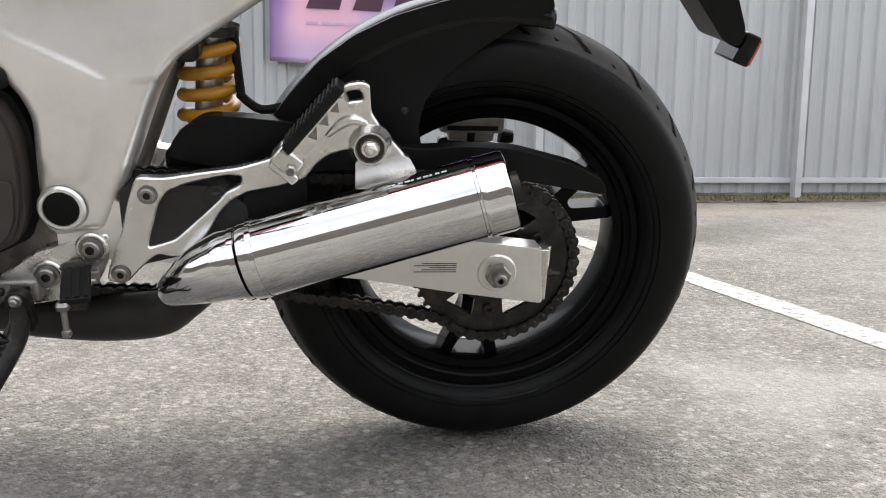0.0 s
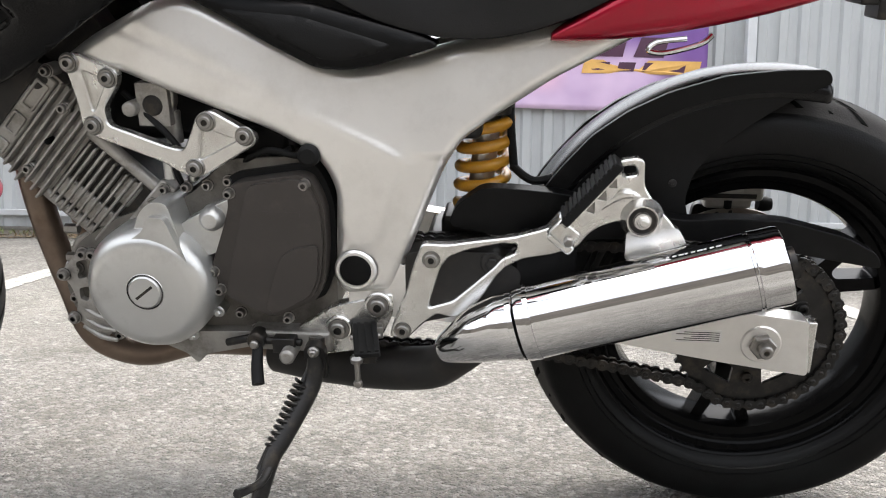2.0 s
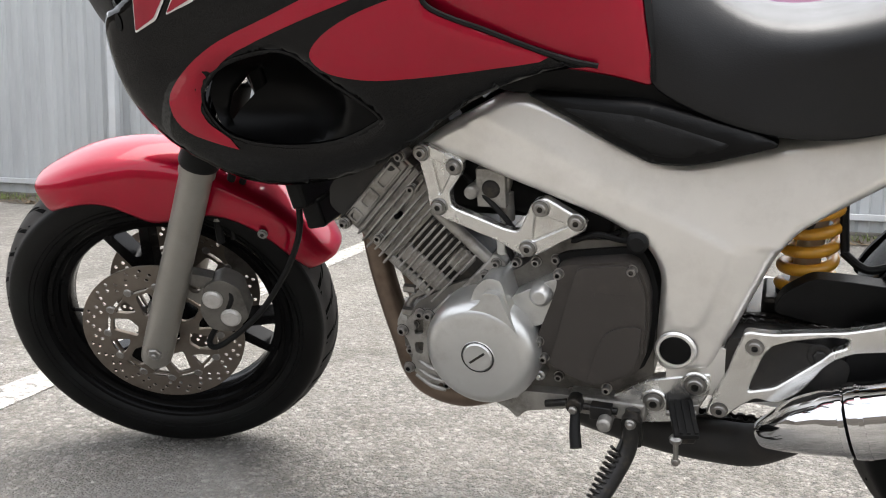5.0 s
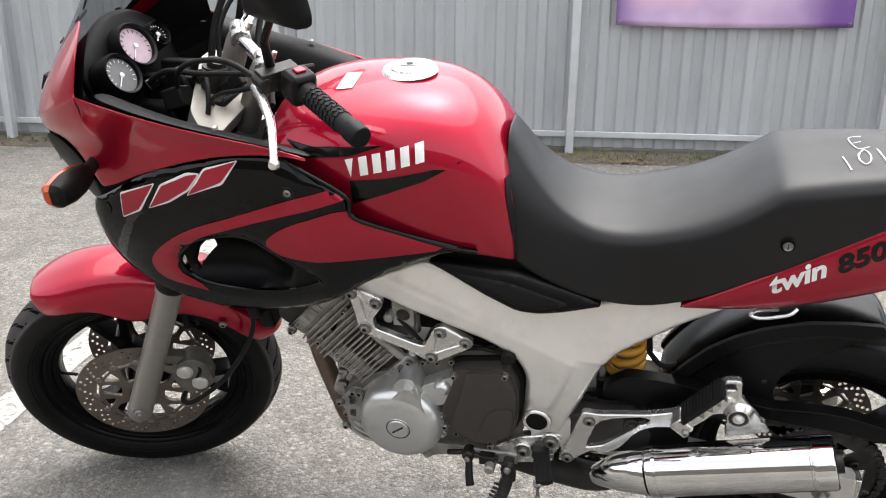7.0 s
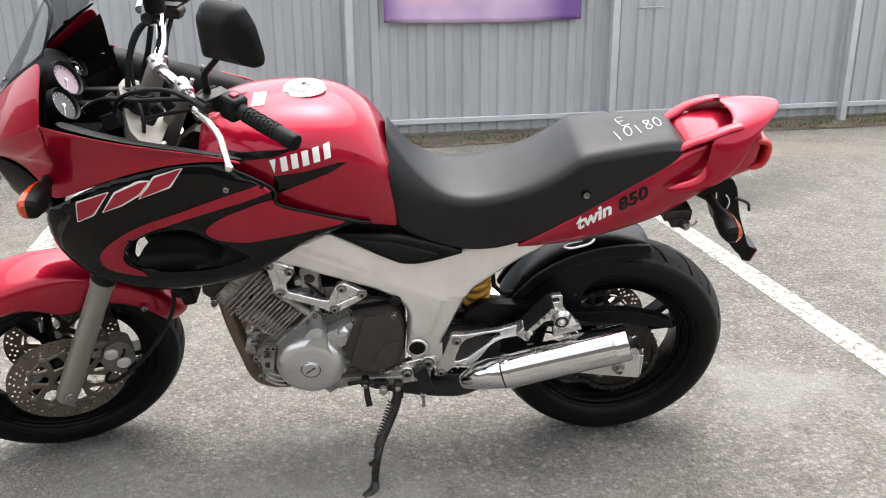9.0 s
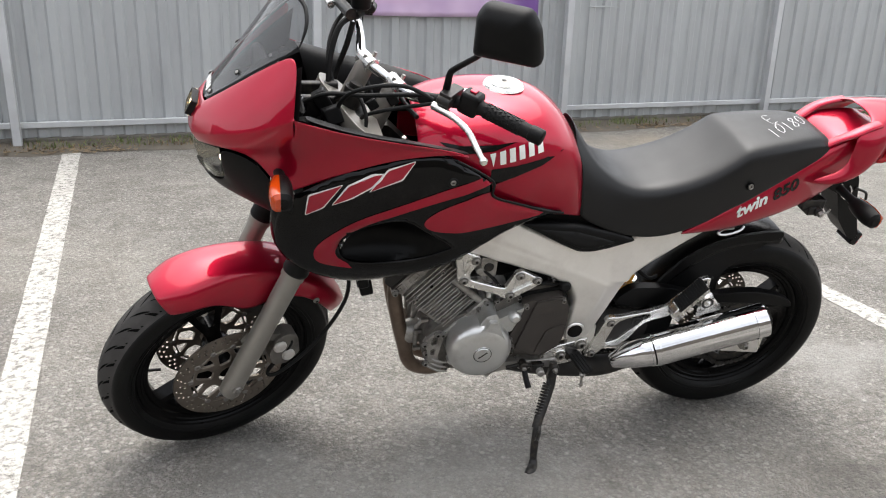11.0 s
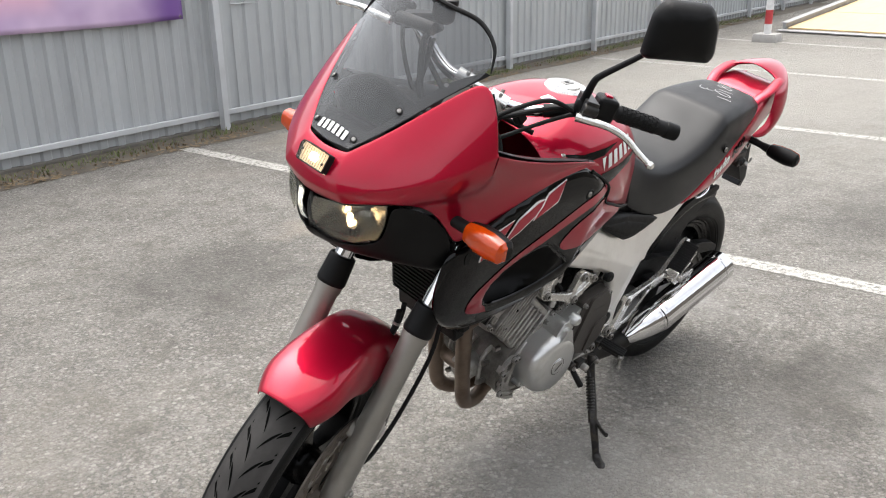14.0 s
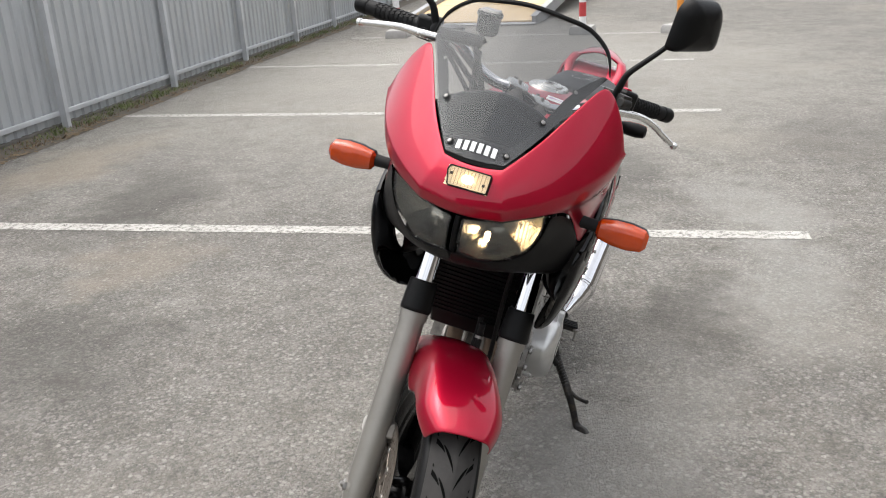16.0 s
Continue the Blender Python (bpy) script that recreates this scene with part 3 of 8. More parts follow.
def rim_piece(bead, w):
    h = w * 0.36
    f = bead + 0.008
    return lathe([(f, h), (f - 0.002, h + 0.004), (f - 0.008, h + 0.002), (f - 0.011, h - 0.002), (f - 0.013, h - 0.005), (bead - 0.013, h - 0.006), (bead - 0.016, h - 0.010), (bead - 0.022, h - 0.012), (bead - 0.025, h - 0.017), (bead - 0.036, h - 0.020), (bead - 0.039, h * 0.4), (bead - 0.039, -h * 0.4), (bead - 0.036, -h + 0.020), (bead - 0.025, -h + 0.017), (bead - 0.022, -h + 0.012), (bead - 0.016, -h + 0.010), (f - 0.013, -h + 0.005), (f - 0.008, -h - 0.002), (f - 0.002, -h - 0.004), (f, -h), (bead - 0.012, -h + 0.01), (bead - 0.028, 0), (bead - 0.012, h - 0.01)], 96, True)


def spoke_piece(r0, r1, angle, wide, hole):
    o = [(r0, -0.026), (r0 + (r1 - r0) * 0.45, -0.019), (r1, -wide), (r1 + 0.004, 0), (r1, wide), (r0 + (r1 - r0) * 0.45, 0.019), (r0, 0.026)]
    hs = []
    if hole:
        a = r0 + (r1 - r0) * 0.62
        hs = [[(a, -0.006), (r1 - 0.010, -wide * 0.55), (r1 - 0.010, wide * 0.55), (a, 0.006)]]
    return moved(plate(o, -0.021, 0.021, hs, 0.012, 0.006), pose(0, 0, 0, 0, -angle, 0))


def tread(r, w, count, prof, parent, m):
    """Slanted tread grooves, each a tapering slot laid into the crown."""
    rr = [p[0] for p in prof]
    yy = [p[1] for p in prof]
    order = np.argsort(yy)
    ys, rs = np.array(yy)[order], np.array(rr)[order]
    vs, fs = [], []
    for k in range(count):
        for sgn in (-1, 1):
            for y0, y1, a0, a1, wd in ((0.05, 0.44, 0.0, 0.15, 0.0056), (0.40, 0.86, 0.11, 0.22, 0.0056), (0.62, 0.92, 0.02, 0.07, 0.0046)):
                a_off = 2 * math.pi * (k + (0.25 if sgn > 0 else 0.75)) / count
                rows = []
                for i in range(8):
                    t = i / 7
                    y = sgn * w / 2 * (y0 + (y1 - y0) * t)
                    a = a_off + a0 + (a1 - a0) * t**0.8
                    wdt = wd * math.sin(math.pi * min(0.93, 0.12 + t * 0.8)) / r
                    rad = float(np.interp(y, ys, rs)) + 0.0007
                    rows.append([(rad * math.cos(a + s * wdt), y, rad * math.sin(a + s * wdt)) for s in (-1, 1)])
                p = net(rows)
                k0 = len(vs)
                vs += p[0]
                fs += [tuple(i + k0 for i in q) for q in p[1]]
    part("tread_groove", (vs, fs), GROOVE, parent, m=m)


def wheel(name, x, z, r, w, bead, angles, m, count):
    me = m @ pose(x, 0, z)
    tp, prof = tyre_piece(r, w, bead)
    wh = part(name, rim_piece(bead, w), RIM, label="glossy black cast alloy three-spoke wheel", m=me)
    ty = part("tyre", tp, TYRE, wh, "worn black radial tyre")
    ty.data.materials.append(TREAD)
    for pg in ty.data.polygons:
        c = pg.center
        if math.hypot(c.x, c.z) > r - 0.030 and abs(c.y) < w * 0.42:
            pg.material_index = 1
    tread(r, w, count, prof, wh, None)
    for sgn in (1, -1):
        for dr in (0.014, 0.022):
            h = w / 2 * (0.93 if dr < 0.02 else 0.965)
            part("sidewall_ring", at_y(lathe([(bead + dr - 0.0015, h - 0.004), (bead + dr, h + 0.0012), (bead + dr + 0.0015, h - 0.004)], 72), 0, 0, 0) if sgn > 0 else flip(lathe([(bead + dr - 0.0015, h - 0.004), (bead + dr, h + 0.0012), (bead + dr + 0.0015, h - 0.004)], 72)), TYRE, wh)
    for a in angles:
        part("spoke", spoke_piece(0.035, bead - 0.03, a, 0.05, True), RIM, wh, bevel=0.007)
    part("hub", lathe([(0.0, 0.06), (0.03, 0.06), (0.038, 0.05), (0.046, 0.03), (0.052, 0.015), (0.052, -0.015), (0.046, -0.03), (0.038, -0.05), (0.03, -0.06), (0.0, -0.06)], 40), RIM, wh)
    part("valve", bar((bead - 0.04, 0.0, 0.02), (bead - 0.075, 0.012, 0.022), 0.004, 8), RUBBER, wh)
    return wh


wheel("rear_wheel", RX, RZ, 0.325, 0.152, 0.226, (-86, 34, 154), Matrix(), 22)
wheel("front_wheel", FX, FZ, 0.322, 0.116, 0.238, (79, 199, 319), S, 32)


def brake_disc(x, y, z, r, parent, m, inner=0.70):
    holes = []
    for k in range(36):
        a = 2 * math.pi * k / 36
        for j, f in enumerate((0.80, 0.87, 0.94)):
            if (k + j) % 3 != 2 or f == 0.87:
                b = a + j * 0.06
                holes.append(circle(r * f * math.cos(b), r * f * math.sin(b), 0.0040, 7))
    ro = part("brake_disc", at_y(plate(circle(0, 0, r, 72), -0.0022, 0.0022, [circle(0, 0, r * inner, 48), *holes], 0, 0), x, y, z), DISC, parent, "drilled steel brake disc with rust tint", m=m, bevel=0.0)
    wins = []
    for k in range(6):
        a = 60 * k + 18
        wins.append([(r * q * math.cos(radians(a + d)), r * q * math.sin(radians(a + d))) for q, d in ((0.33, -18), (0.33, 14), (0.47, 18), (0.63, 10), (0.62, -6))])
        wins.append([(r * q * math.cos(radians(a + d)), r * q * math.sin(radians(a + d))) for q, d in ((0.50, 27), (0.64, 19), (0.64, 40), (0.44, 38))])
    outline = []
    for k in range(72):
        a = 2 * math.pi * k / 72
        q = r * inner * (1.0 if k % 6 in (0, 1) else 0.945)
        outline.append((q * math.cos(a), q * math.sin(a)))
    part("disc_carrier", at_y(plate(outline, -0.004, 0.004, [circle(0, 0, 0.03, 24), *wins], 0, 0.006), x, y, z), DISC, parent, m=m, bevel=0.001)
    for k in range(12):
        a = radians(30 * k + 7)
        part("disc_rivet", at_y(disc(0.0085, -0.005, 0.005, 14), x + r * inner * math.cos(a), y, z + r * inner * math.sin(a)), STEEL, parent, m=m)
    return ro


brake_disc(FX, 0.077, FZ, 0.152, bike, S)
brake_disc(FX, -0.077, FZ, 0.152, bike, S)
brake_disc(RX, -0.085, RZ, 0.125, bike, Matrix())

# -- fork --
def along(z_off, y):
    """A point on a fork leg, z_off metres up the leg from the axle."""
    return Vector((FX, y, FZ)) + AXD * z_off


for sg in (1, -1):
    y = 0.112 * sg
    leg = part("fork_leg", tube([along(-0.035, y), along(-0.02, y), along(0.10, y), along(0.20, y), along(0.388, y)], [0.024, 0.029, 0.029, 0.0275, 0.0275], 28, 4), FORK, label="grey painted fork slider", m=S)
    part("slider_ring", tube([along(0.376, y), along(0.394, y)], 0.0305, 28, 1), FORK, leg)
    part("dust_boot", tube([along(0.393, y), along(0.400, y), along(0.42, y), along(0.455, y), along(0.461, y)], [0.032, 0.034, 0.0325, 0.0305, 0.028], 28, 4), PLASTIC, leg, "black plastic dust cover")
    part("fork_tube", tube([along(0.44, y), along(0.735, y)], 0.0215, 28, 1), CHROME, leg, "polished chrome fork tube")
    part("axle_clamp", at_y(lathe([(0, 0.022), (0.016, 0.022), (0.021, 0.018), (0.024, 0.0), (0.024, -0.02), (0, -0.02)], 28), FX, y + 0.004 * sg, FZ, rz=0 if sg > 0 else 180), FORK, leg)
    part("axle_nut", at_y(join(disc(0.013, 0, 0.012, 6), disc(0.006, 0.01, 0.018, 14)), FX, y + 0.022 * sg, FZ, rz=0 if sg > 0 else 180), STEEL, leg)
    # caliper behind the leg
    cy = 0.096 * sg
    cal = part("brake_caliper", at_y(join(plate([(-0.055, -0.01), (-0.03, -0.05), (0.012, -0.052), (0.035, -0.018), (0.032, 0.04), (0.005, 0.062), (-0.03, 0.05)], -0.022, 0.022, r=0.012), box(0.02, 0.06, -0.012, 0.012, 0.03, 0.055)), FX - 0.135, cy, FZ + 0.075, ry=-18), CASE, label="grey cast brake caliper", m=S, bevel=0.004)
    for dx, dz in ((0.008, 0.02), (-0.016, -0.022)):
        part("piston_cap", at_y(disc(0.0185, 0, 0.018 * sg, 28, 0, 0.004), FX - 0.135 + dx, cy + 0.012 * sg, FZ + 0.075 + dz), CALIPER, cal, m=None)
    part("caliper_bracket", at_y(plate([(0.0, -0.02), (0.02, 0.03), (0.10, 0.055), (0.12, 0.03), (0.05, -0.03)], -0.006, 0.006, [circle(0.06, 0.015, 0.012, 12)], r=0.006), FX - 0.15, 0.086 * sg, FZ + 0.09), FORK, m=S, bevel=0.002)
    for dx, dz in ((-0.045, 0.1), (-0.03, 0.03)):
        bolt(FX + dx - 0.02, cy + 0.025 * sg, FZ + dz + 0.05, 0.008, 0.007, m=S, sign=sg)
    top, bot = Vector((1.255, 0.075 * sg, 0.83)), Vector((FX - 0.14, 0.105 * sg, FZ + 0.12))
    if sg > 0:
        part("brake_hose", tube([top, (1.22, 0.10 * sg, 0.70), (1.215, 0.125 * sg, 0.56), (1.30, 0.13 * sg, 0.42), (1.40, 0.125 * sg, 0.335), (1.43, 0.11 * sg, 0.335), bot + Vector((-0.02, 0.01 * sg, -0.03)), bot], 0.0055, 10, 8), RUBBER, label="black rubber brake hose", m=S)
    for q in (0.30, 0.35)[: 1 + sg]:
        part("hose_clip", at_y(disc(0.010, -0.004, 0.004, 12, 0.005), 1.225 + q * 0.05, 0.118 * sg, 0.40 + q), STEEL, m=S)
for zz, mt in ((0.575, PLASTIC), (0.80, FORK)):
    c = along(zz, 0)
    part("triple_clamp", join(moved(plate([(-0.145, -0.02), (-0.10, -0.04), (0.10, -0.04), (0.145, -0.02), (0.145, 0.02), (0.10, 0.035), (0.03, 0.06), (-0.03, 0.06), (-0.10, 0.035), (-0.145, 0.02)], -0.016, 0.016, r=0.014), Matrix(((0, AXD.x, -math.cos(radians(25)), c.x), (1, 0, 0, 0), (0, AXD.z, -math.sin(radians(25)), c.z), (0, 0, 0, 1)))),), mt, label="cast triple clamp", m=S, bevel=0.004)


# hoses and clips inside the fairing, above the mudguard
HOSE = [(1.301, 0.055, 0.68), (1.305, 0.055, 0.647), (1.317, 0.055, 0.618), (1.344, 0.055, 0.578), (1.357, 0.055, 0.548), (1.359, 0.055, 0.502)]
part("brake_hose", tube(HOSE, 0.0075, 10, 8), RUBBER, label="thick black hose with metal clips")
part("brake_hose", tube([(x - 0.022, y - 0.01, z + 0.004) for x, y, z in HOSE], 0.006, 10, 8), RUBBER)
for q in (1, 2, 3, 4):
    a = Vector(HOSE[q])
    e = (Vector(HOSE[q + 1 if q < 5 else q]) - a).normalized()
    part("hose_clip", tube([a - e * 0.003, a + e * 0.003], 0.0095, 14, 1), STEEL)
part("hose_block", moved(box(-0.016, 0.016, -0.012, 0.012, -0.012, 0.012), pose(*HOSE[3], 0, 20, 15)), DARK_STEEL, bevel=0.003)

# -- front mudguard: an arched red sheet round the tyre --
def guard_rows(a0, a1, r0, half, steps, skirt, tip0=0.55, tip1=0.6):
    rows = []
    for i in range(steps + 1):
        t = i / steps
        a = radians(a0 + (a1 - a0) * t)
        e0, e1 = min(1, t / 0.14), min(1, (1 - t) / 0.14)
        wd = half * (tip0 + (1 - tip0) * math.sin(e0 * math.pi / 2)) * (tip1 + (1 - tip1) * math.sin(e1 * math.pi / 2))
        row = []
        for k in range(-6, 7):
            q = k / 6
            aq = abs(q)
            y = wd * math.sin(q * math.pi / 2) if aq < 1.01 else 0
            drop = 0.012 * aq**2 + skirt(t) * max(0, aq - 0.45) ** 1.5 / 0.55**1.5
            rr = r0 + 0.04 * max(0, t - 0.62) - drop + 0.004 * math.exp(-((q / 0.25) ** 2))
            row.append((rr * math.cos(a), y, rr * math.sin(a)))
        rows.append(row)
    return rows


fg = guard_rows(63, 161, 0.357, 0.088, 30, lambda t: 0.045 + 0.055 * math.exp(-((t - 0.40) / 0.16) ** 2), 0.72, 0.7)
part("front_mudguard", moved(net(fg), pose(FX, 0, FZ)), RED, label="glossy red front mudguard", m=S, solid=0.004, sub=1)
for sg in (1, -1):
    for q, a in ((0.05, 139),):
        rr = 0.315
        bolt(FX + rr * math.cos(radians(a)), 0.094 * sg, FZ + rr * math.sin(radians(a)), 0.007, 0.006, m=S, sign=sg)

# -- main frame: bent aluminium beams --
FRAME = [(0.93, 0.715), (0.89, 0.742), (0.80, 0.789), (0.765, 0.797), (0.735, 0.788), (0.60, 0.722), (0.545, 0.704), (0.50, 0.712), (0.40, 0.738), (0.293, 0.762), (0.18, 0.772), (0.10, 0.778), (0.10, 0.765), (0.184, 0.748), (0.29, 0.695), (0.365, 0.646), (0.405, 0.617), (0.428, 0.578), (0.492, 0.418), (0.501, 0.403), (0.571, 0.399), (0.575, 0.44), (0.569, 0.547), (0.58, 0.575), (0.60, 0.600), (0.649, 0.627), (0.75, 0.665), (0.85, 0.702)]


def edge_gap(q, loops):
    """Distance from a point to the nearest edge of some outlines."""
    best = 9.0
    for lp in loops:
        for i in range(len(lp)):
            (x0, z0), (x1, z1) = lp[i], lp[(i + 1) % len(lp)]
            dx, dz = x1 - x0, z1 - z0
            t = max(0, min(1, ((q[0] - x0) * dx + (q[1] - z0) * dz) / (dx * dx + dz * dz + 1e-12)))
            best = min(best, math.hypot(q[0] - x0 - t * dx, q[1] - z0 - t * dz))
    return best


def shell(outline, field, step, depth, holes=(), r=0.012, roll=0.0, roll_w=0.01):
    """A pressed panel over an outline in x and z that follows y = field(x, z), with rolled edges and a flange."""
    o = rounded(outline, r) if r else list(outline)
    hs = [rounded(h, 0.006) for h in holes]
    p, f = fill(o, hs, step)
    v = []
    for x, z in p:
        g = edge_gap((x, z), [o, *hs]) if roll else 1
        v.append((x, field(x, z) - (roll * max(0.0, 1 - g / roll_w) ** 2 if roll else 0), z))
    n = len(v)
    v2 = [(x, y - depth, z) for x, y, z in v]
    faces = [tuple(t) for t in f] + [tuple(i + n for i in t)[::-1] for t in f]
    count = {}
    for t in f:
        for a, b in zip(t, t[1:] + t[:1]):
            count.setdefault(frozenset((a, b)), []).append((a, b))
    for e in count.values():
        if len(e) == 1:
            a, b = e[0]
            faces.append((a, b, b + n, a + n))
    return v + v2, faces


RAISED = [(0.99, 0.812), (0.69, 0.688), (0.588, 0.646), (0.503, 0.608), (0.481, 0.595), (0.486, 0.565), (0.499, 0.519), (0.512, 0.483), (0.523, 0.473), (0.554, 0.473), (0.559, 0.499), (0.616, 0.479), (0.99, 0.479)]


def beam_y(x, z):
    """Outer skin of the frame beam: a raised face on the post, and an upper face that falls inwards above a crease."""
    s1 = (x - 0.48) * -0.461 + (z - 0.592) * 0.887
    s2 = (x - 0.50) * 0.93 + (z - 0.54) * 0.37
    fall = max(0.0, s1) if x > 0.47 else max(0.0, s1 - (0.47 - x) * 0.75)
    g = edge_gap((x, z), [RAISED]) * (1 if inside((x, z), RAISED) else -1)
    t = max(0.0, min(1.0, 0.5 + g / 0.011))
    return 0.1464 + 0.0024 * t * t * (3 - 2 * t) - 0.30 * fall - 0.12 * max(0.0, -s2) * (1 if z < 0.6 else 0) - 0.10 * max(0, 0.3 - x) - 0.10 * max(0, x - 0.8)


for sg in (1, -1):
    fl = (lambda p: p) if sg > 0 else flip
    beam = part("frame_beam", fl(shell(FRAME, beam_y, 0.0052, 0.05, [circle(0.547, 0.438, 0.020, 24)], 0.016, 0.012, 0.012)), FRAME_ALU, label="satin silver aluminium frame beam", angle=85)
    part("pivot_ring", fl(at_y(lathe([(0.020, 0.146), (0.0225, 0.1495), (0.026, 0.1495), (0.029, 0.1465)], 36), 0.547, 0, 0.438)), FRAME_ALU, beam)
    part("pivot_plug", fl(at_y(lathe([(0, 0.151), (0.014, 0.1515), (0.0205, 0.150), (0.0225, 0.147)], 32), 0.547, 0, 0.438)), PLASTIC, beam, "round black plastic plug")
    part("beam_plug", fl(at_y(lathe([(0, 0.158), (0.010, 0.158), (0.0145, 0.154), (0.0155, 0.14)], 28), 0.601, 0, 0.598)), RUBBER, beam)
part("frame_crossmember", box(0.38, 0.47, -0.1, 0.1, 0.61, 0.66), DARK_STEEL, bevel=0.008)
part("steering_head", tube([AX0 + AXD * 0.53, AX0 + AXD * 0.76], 0.038, 28, 1), FRAME_ALU)
part("head_gusset", join(plate([(1.16, 0.93), (1.08, 0.99), (0.95, 0.86), (0.85, 0.70), (0.95, 0.70), (1.1, 0.83)], 0.05, 0.10, r=0.02), flip(plate([(1.16, 0.93), (1.08, 0.99), (0.95, 0.86), (0.85, 0.70), (0.95, 0.70), (1.1, 0.83)], 0.05, 0.10, r=0.02))), DARK_STEEL, bevel=0.006)

# -- rear set bracket, lower bracket, footrests --
REARSET = [(0.456, 0.480), (0.422, 0.479), (0.381, 0.486), (0.333, 0.493), (0.299, 0.503), (0.282, 0.510), (0.264, 0.528), (0.232, 0.560), (0.214, 0.584), (0.202, 0.599), (0.183, 0.602), (0.173, 0.599), (0.171, 0.565), (0.155, 0.541), (0.132, 0.516), (0.123, 0.499), (0.188, 0.484), (0.189, 0.515), (0.200, 0.519), (0.224, 0.511), (0.238, 0.500), (0.252, 0.481), (0.283, 0.470), (0.321, 0.463), (0.342, 0.452), (0.357, 0.436), (0.372, 0.410), (0.387, 0.391), (0.409, 0.375), (0.423, 0.375), (0.436, 0.379), (0.455, 0.364), (0.478, 0.339), (0.503, 0.341), (0.497, 0.364), (0.478, 0.410), (0.468, 0.447)]
rs = part("rearset_bracket", plate_c(REARSET, 0.135, 0.150, [[(0.448, 0.387), (0.445, 0.402), (0.431, 0.447), (0.420, 0.462), (0.395, 0.473), (0.347, 0.484), (0.328, 0.483), (0.331, 0.470), (0.348, 0.462), (0.360, 0.448), (0.392, 0.418), (0.414, 0.398), (0.432, 0.392)], [(0.202, 0.577), (0.202, 0.590), (0.184, 0.593), (0.180, 0.580)]], r=0.007), ALU, label="polished alloy footrest bracket")
part("arm_rib", tube([(0.225, 0.147, 0.535), (0.205, 0.150, 0.552), (0.190, 0.150, 0.556), (0.176, 0.147, 0.550)], [0.004, 0.007, 0.007, 0.004], 10, 4), ALU, rs)
part("silencer_lug", plate([(0.190, 0.505), (0.125, 0.512), (0.112, 0.490), (0.190, 0.466)], 0.136, 0.152, r=0.006), ALU, rs, bevel=0.003)
bolt(0.443, 0.150, 0.458, 0.009, 0.006, rs)
bolt(0.484, 0.150, 0.352, 0.009, 0.006, rs)
part("peg_boss", at_y(lathe([(0, 0.166), (0.0105, 0.166), (0.0115, 0.162), (0.0175, 0.162), (0.0185, 0.165), (0.0200, 0.165), (0.0225, 0.158), (0.026, 0.152), (0.028, 0.148)], 40), 0.172, 0, 0.524), ALU, rs)
part("boss_ring", at_y(lathe([(0.0118, 0.1625), (0.0145, 0.1632), (0.0172, 0.1625)], 36), 0.172, 0, 0.524), DARK_STEEL, rs)
part("hex_nut", at_y(join(disc(0.0088, 0.163, 0.170, 6), disc(0.005, 0.169, 0.1725, 14)), 0.172, 0, 0.524), ALU, rs)
d = Vector((0.212 - 0.273, 0, 0.604 - 0.531)).normalized()
PEG = Matrix(((d.x, 0, -d.z, 0.2715), (0, 1, 0, 0.176), (d.z, 0, d.x, 0.528), (0, 0, 0, 1)))
peg = part("passenger_footrest", moved(plate([(0.002, 0.006), (0.090, 0.006), (0.092, 0.020), (0.030, 0.022), (0.004, 0.020)], -0.020, 0.018, [[(0.030, 0.0085), (0.046, 0.0085), (0.034, 0.019)], [(0.050, 0.0085), (0.066, 0.0085), (0.056, 0.0185)], [(0.070, 0.0085), (0.084, 0.0085), (0.076, 0.0175)]], r=0.003, hole_r=0.001), PEG), ALU, label="folded passenger footrest", bevel=0.0015)
part("footrest_core", moved(box(0.024, 0.088, -0.016, 0.012, 0.008, 0.018), PEG), CAST, peg)
part("footrest_rubber", moved(box(-0.004, 0.100, -0.024, 0.022, -0.006, 0.006), PEG), RUBBER, peg, bevel=0.0015)
for k in range(12):
    part("rubber_rib", moved(box(0.004 + 0.008 * k, 0.008 + 0.008 * k, -0.025, 0.0235, -0.0080, -0.004), PEG), RUBBER, peg)
part("footrest_hinge", moved(join(box(-0.022, 0.004, -0.018, 0.022, -0.008, 0.026), box(-0.030, -0.016, -0.012, 0.016, -0.004, 0.034)), PEG), ALU, peg, bevel=0.004)
part("hinge_pin", moved(at_y(join(disc(0.0048, -0.03, 0.030, 12), disc(0.0068, 0.022, 0.030, 6)), -0.012, 0, 0.018), PEG), STEEL, peg)
LOWB = [(0.585, 0.380), (0.497, 0.403), (0.499, 0.37), (0.514, 0.338), (0.545, 0.314), (0.603, 0.304), (0.637, 0.31), (0.638, 0.343)]
lb = part("lower_bracket", plate_c(LOWB, 0.120, 0.140, r=0.008), ALU, label="alloy side plate with two large bolts")
for x, z in ((0.518, 0.385), (0.575, 0.348)):
    part("washer", at_y(disc(0.020, 0.139, 0.146, 28), x, 0, z), ALU, lb)
    bolt(x, 0.146, z, 0.0115, 0.008, lb)
RPEG = pose(0.540, 0.142, 0.350, -6, 0, 14)
rpeg = part("rider_footrest", moved(join(box(-0.013, 0.013, 0, 0.080, -0.008, 0.006), box(-0.018, 0.018, -0.012, 0.010, -0.014, 0.012)), RPEG), DARK_STEEL, label="rider footrest with ribbed rubber top", bevel=0.003)
part("footrest_rubber", moved(box(-0.017, 0.017, 0.010, 0.086, 0.005, 0.014), RPEG), RUBBER, rpeg, bevel=0.002)
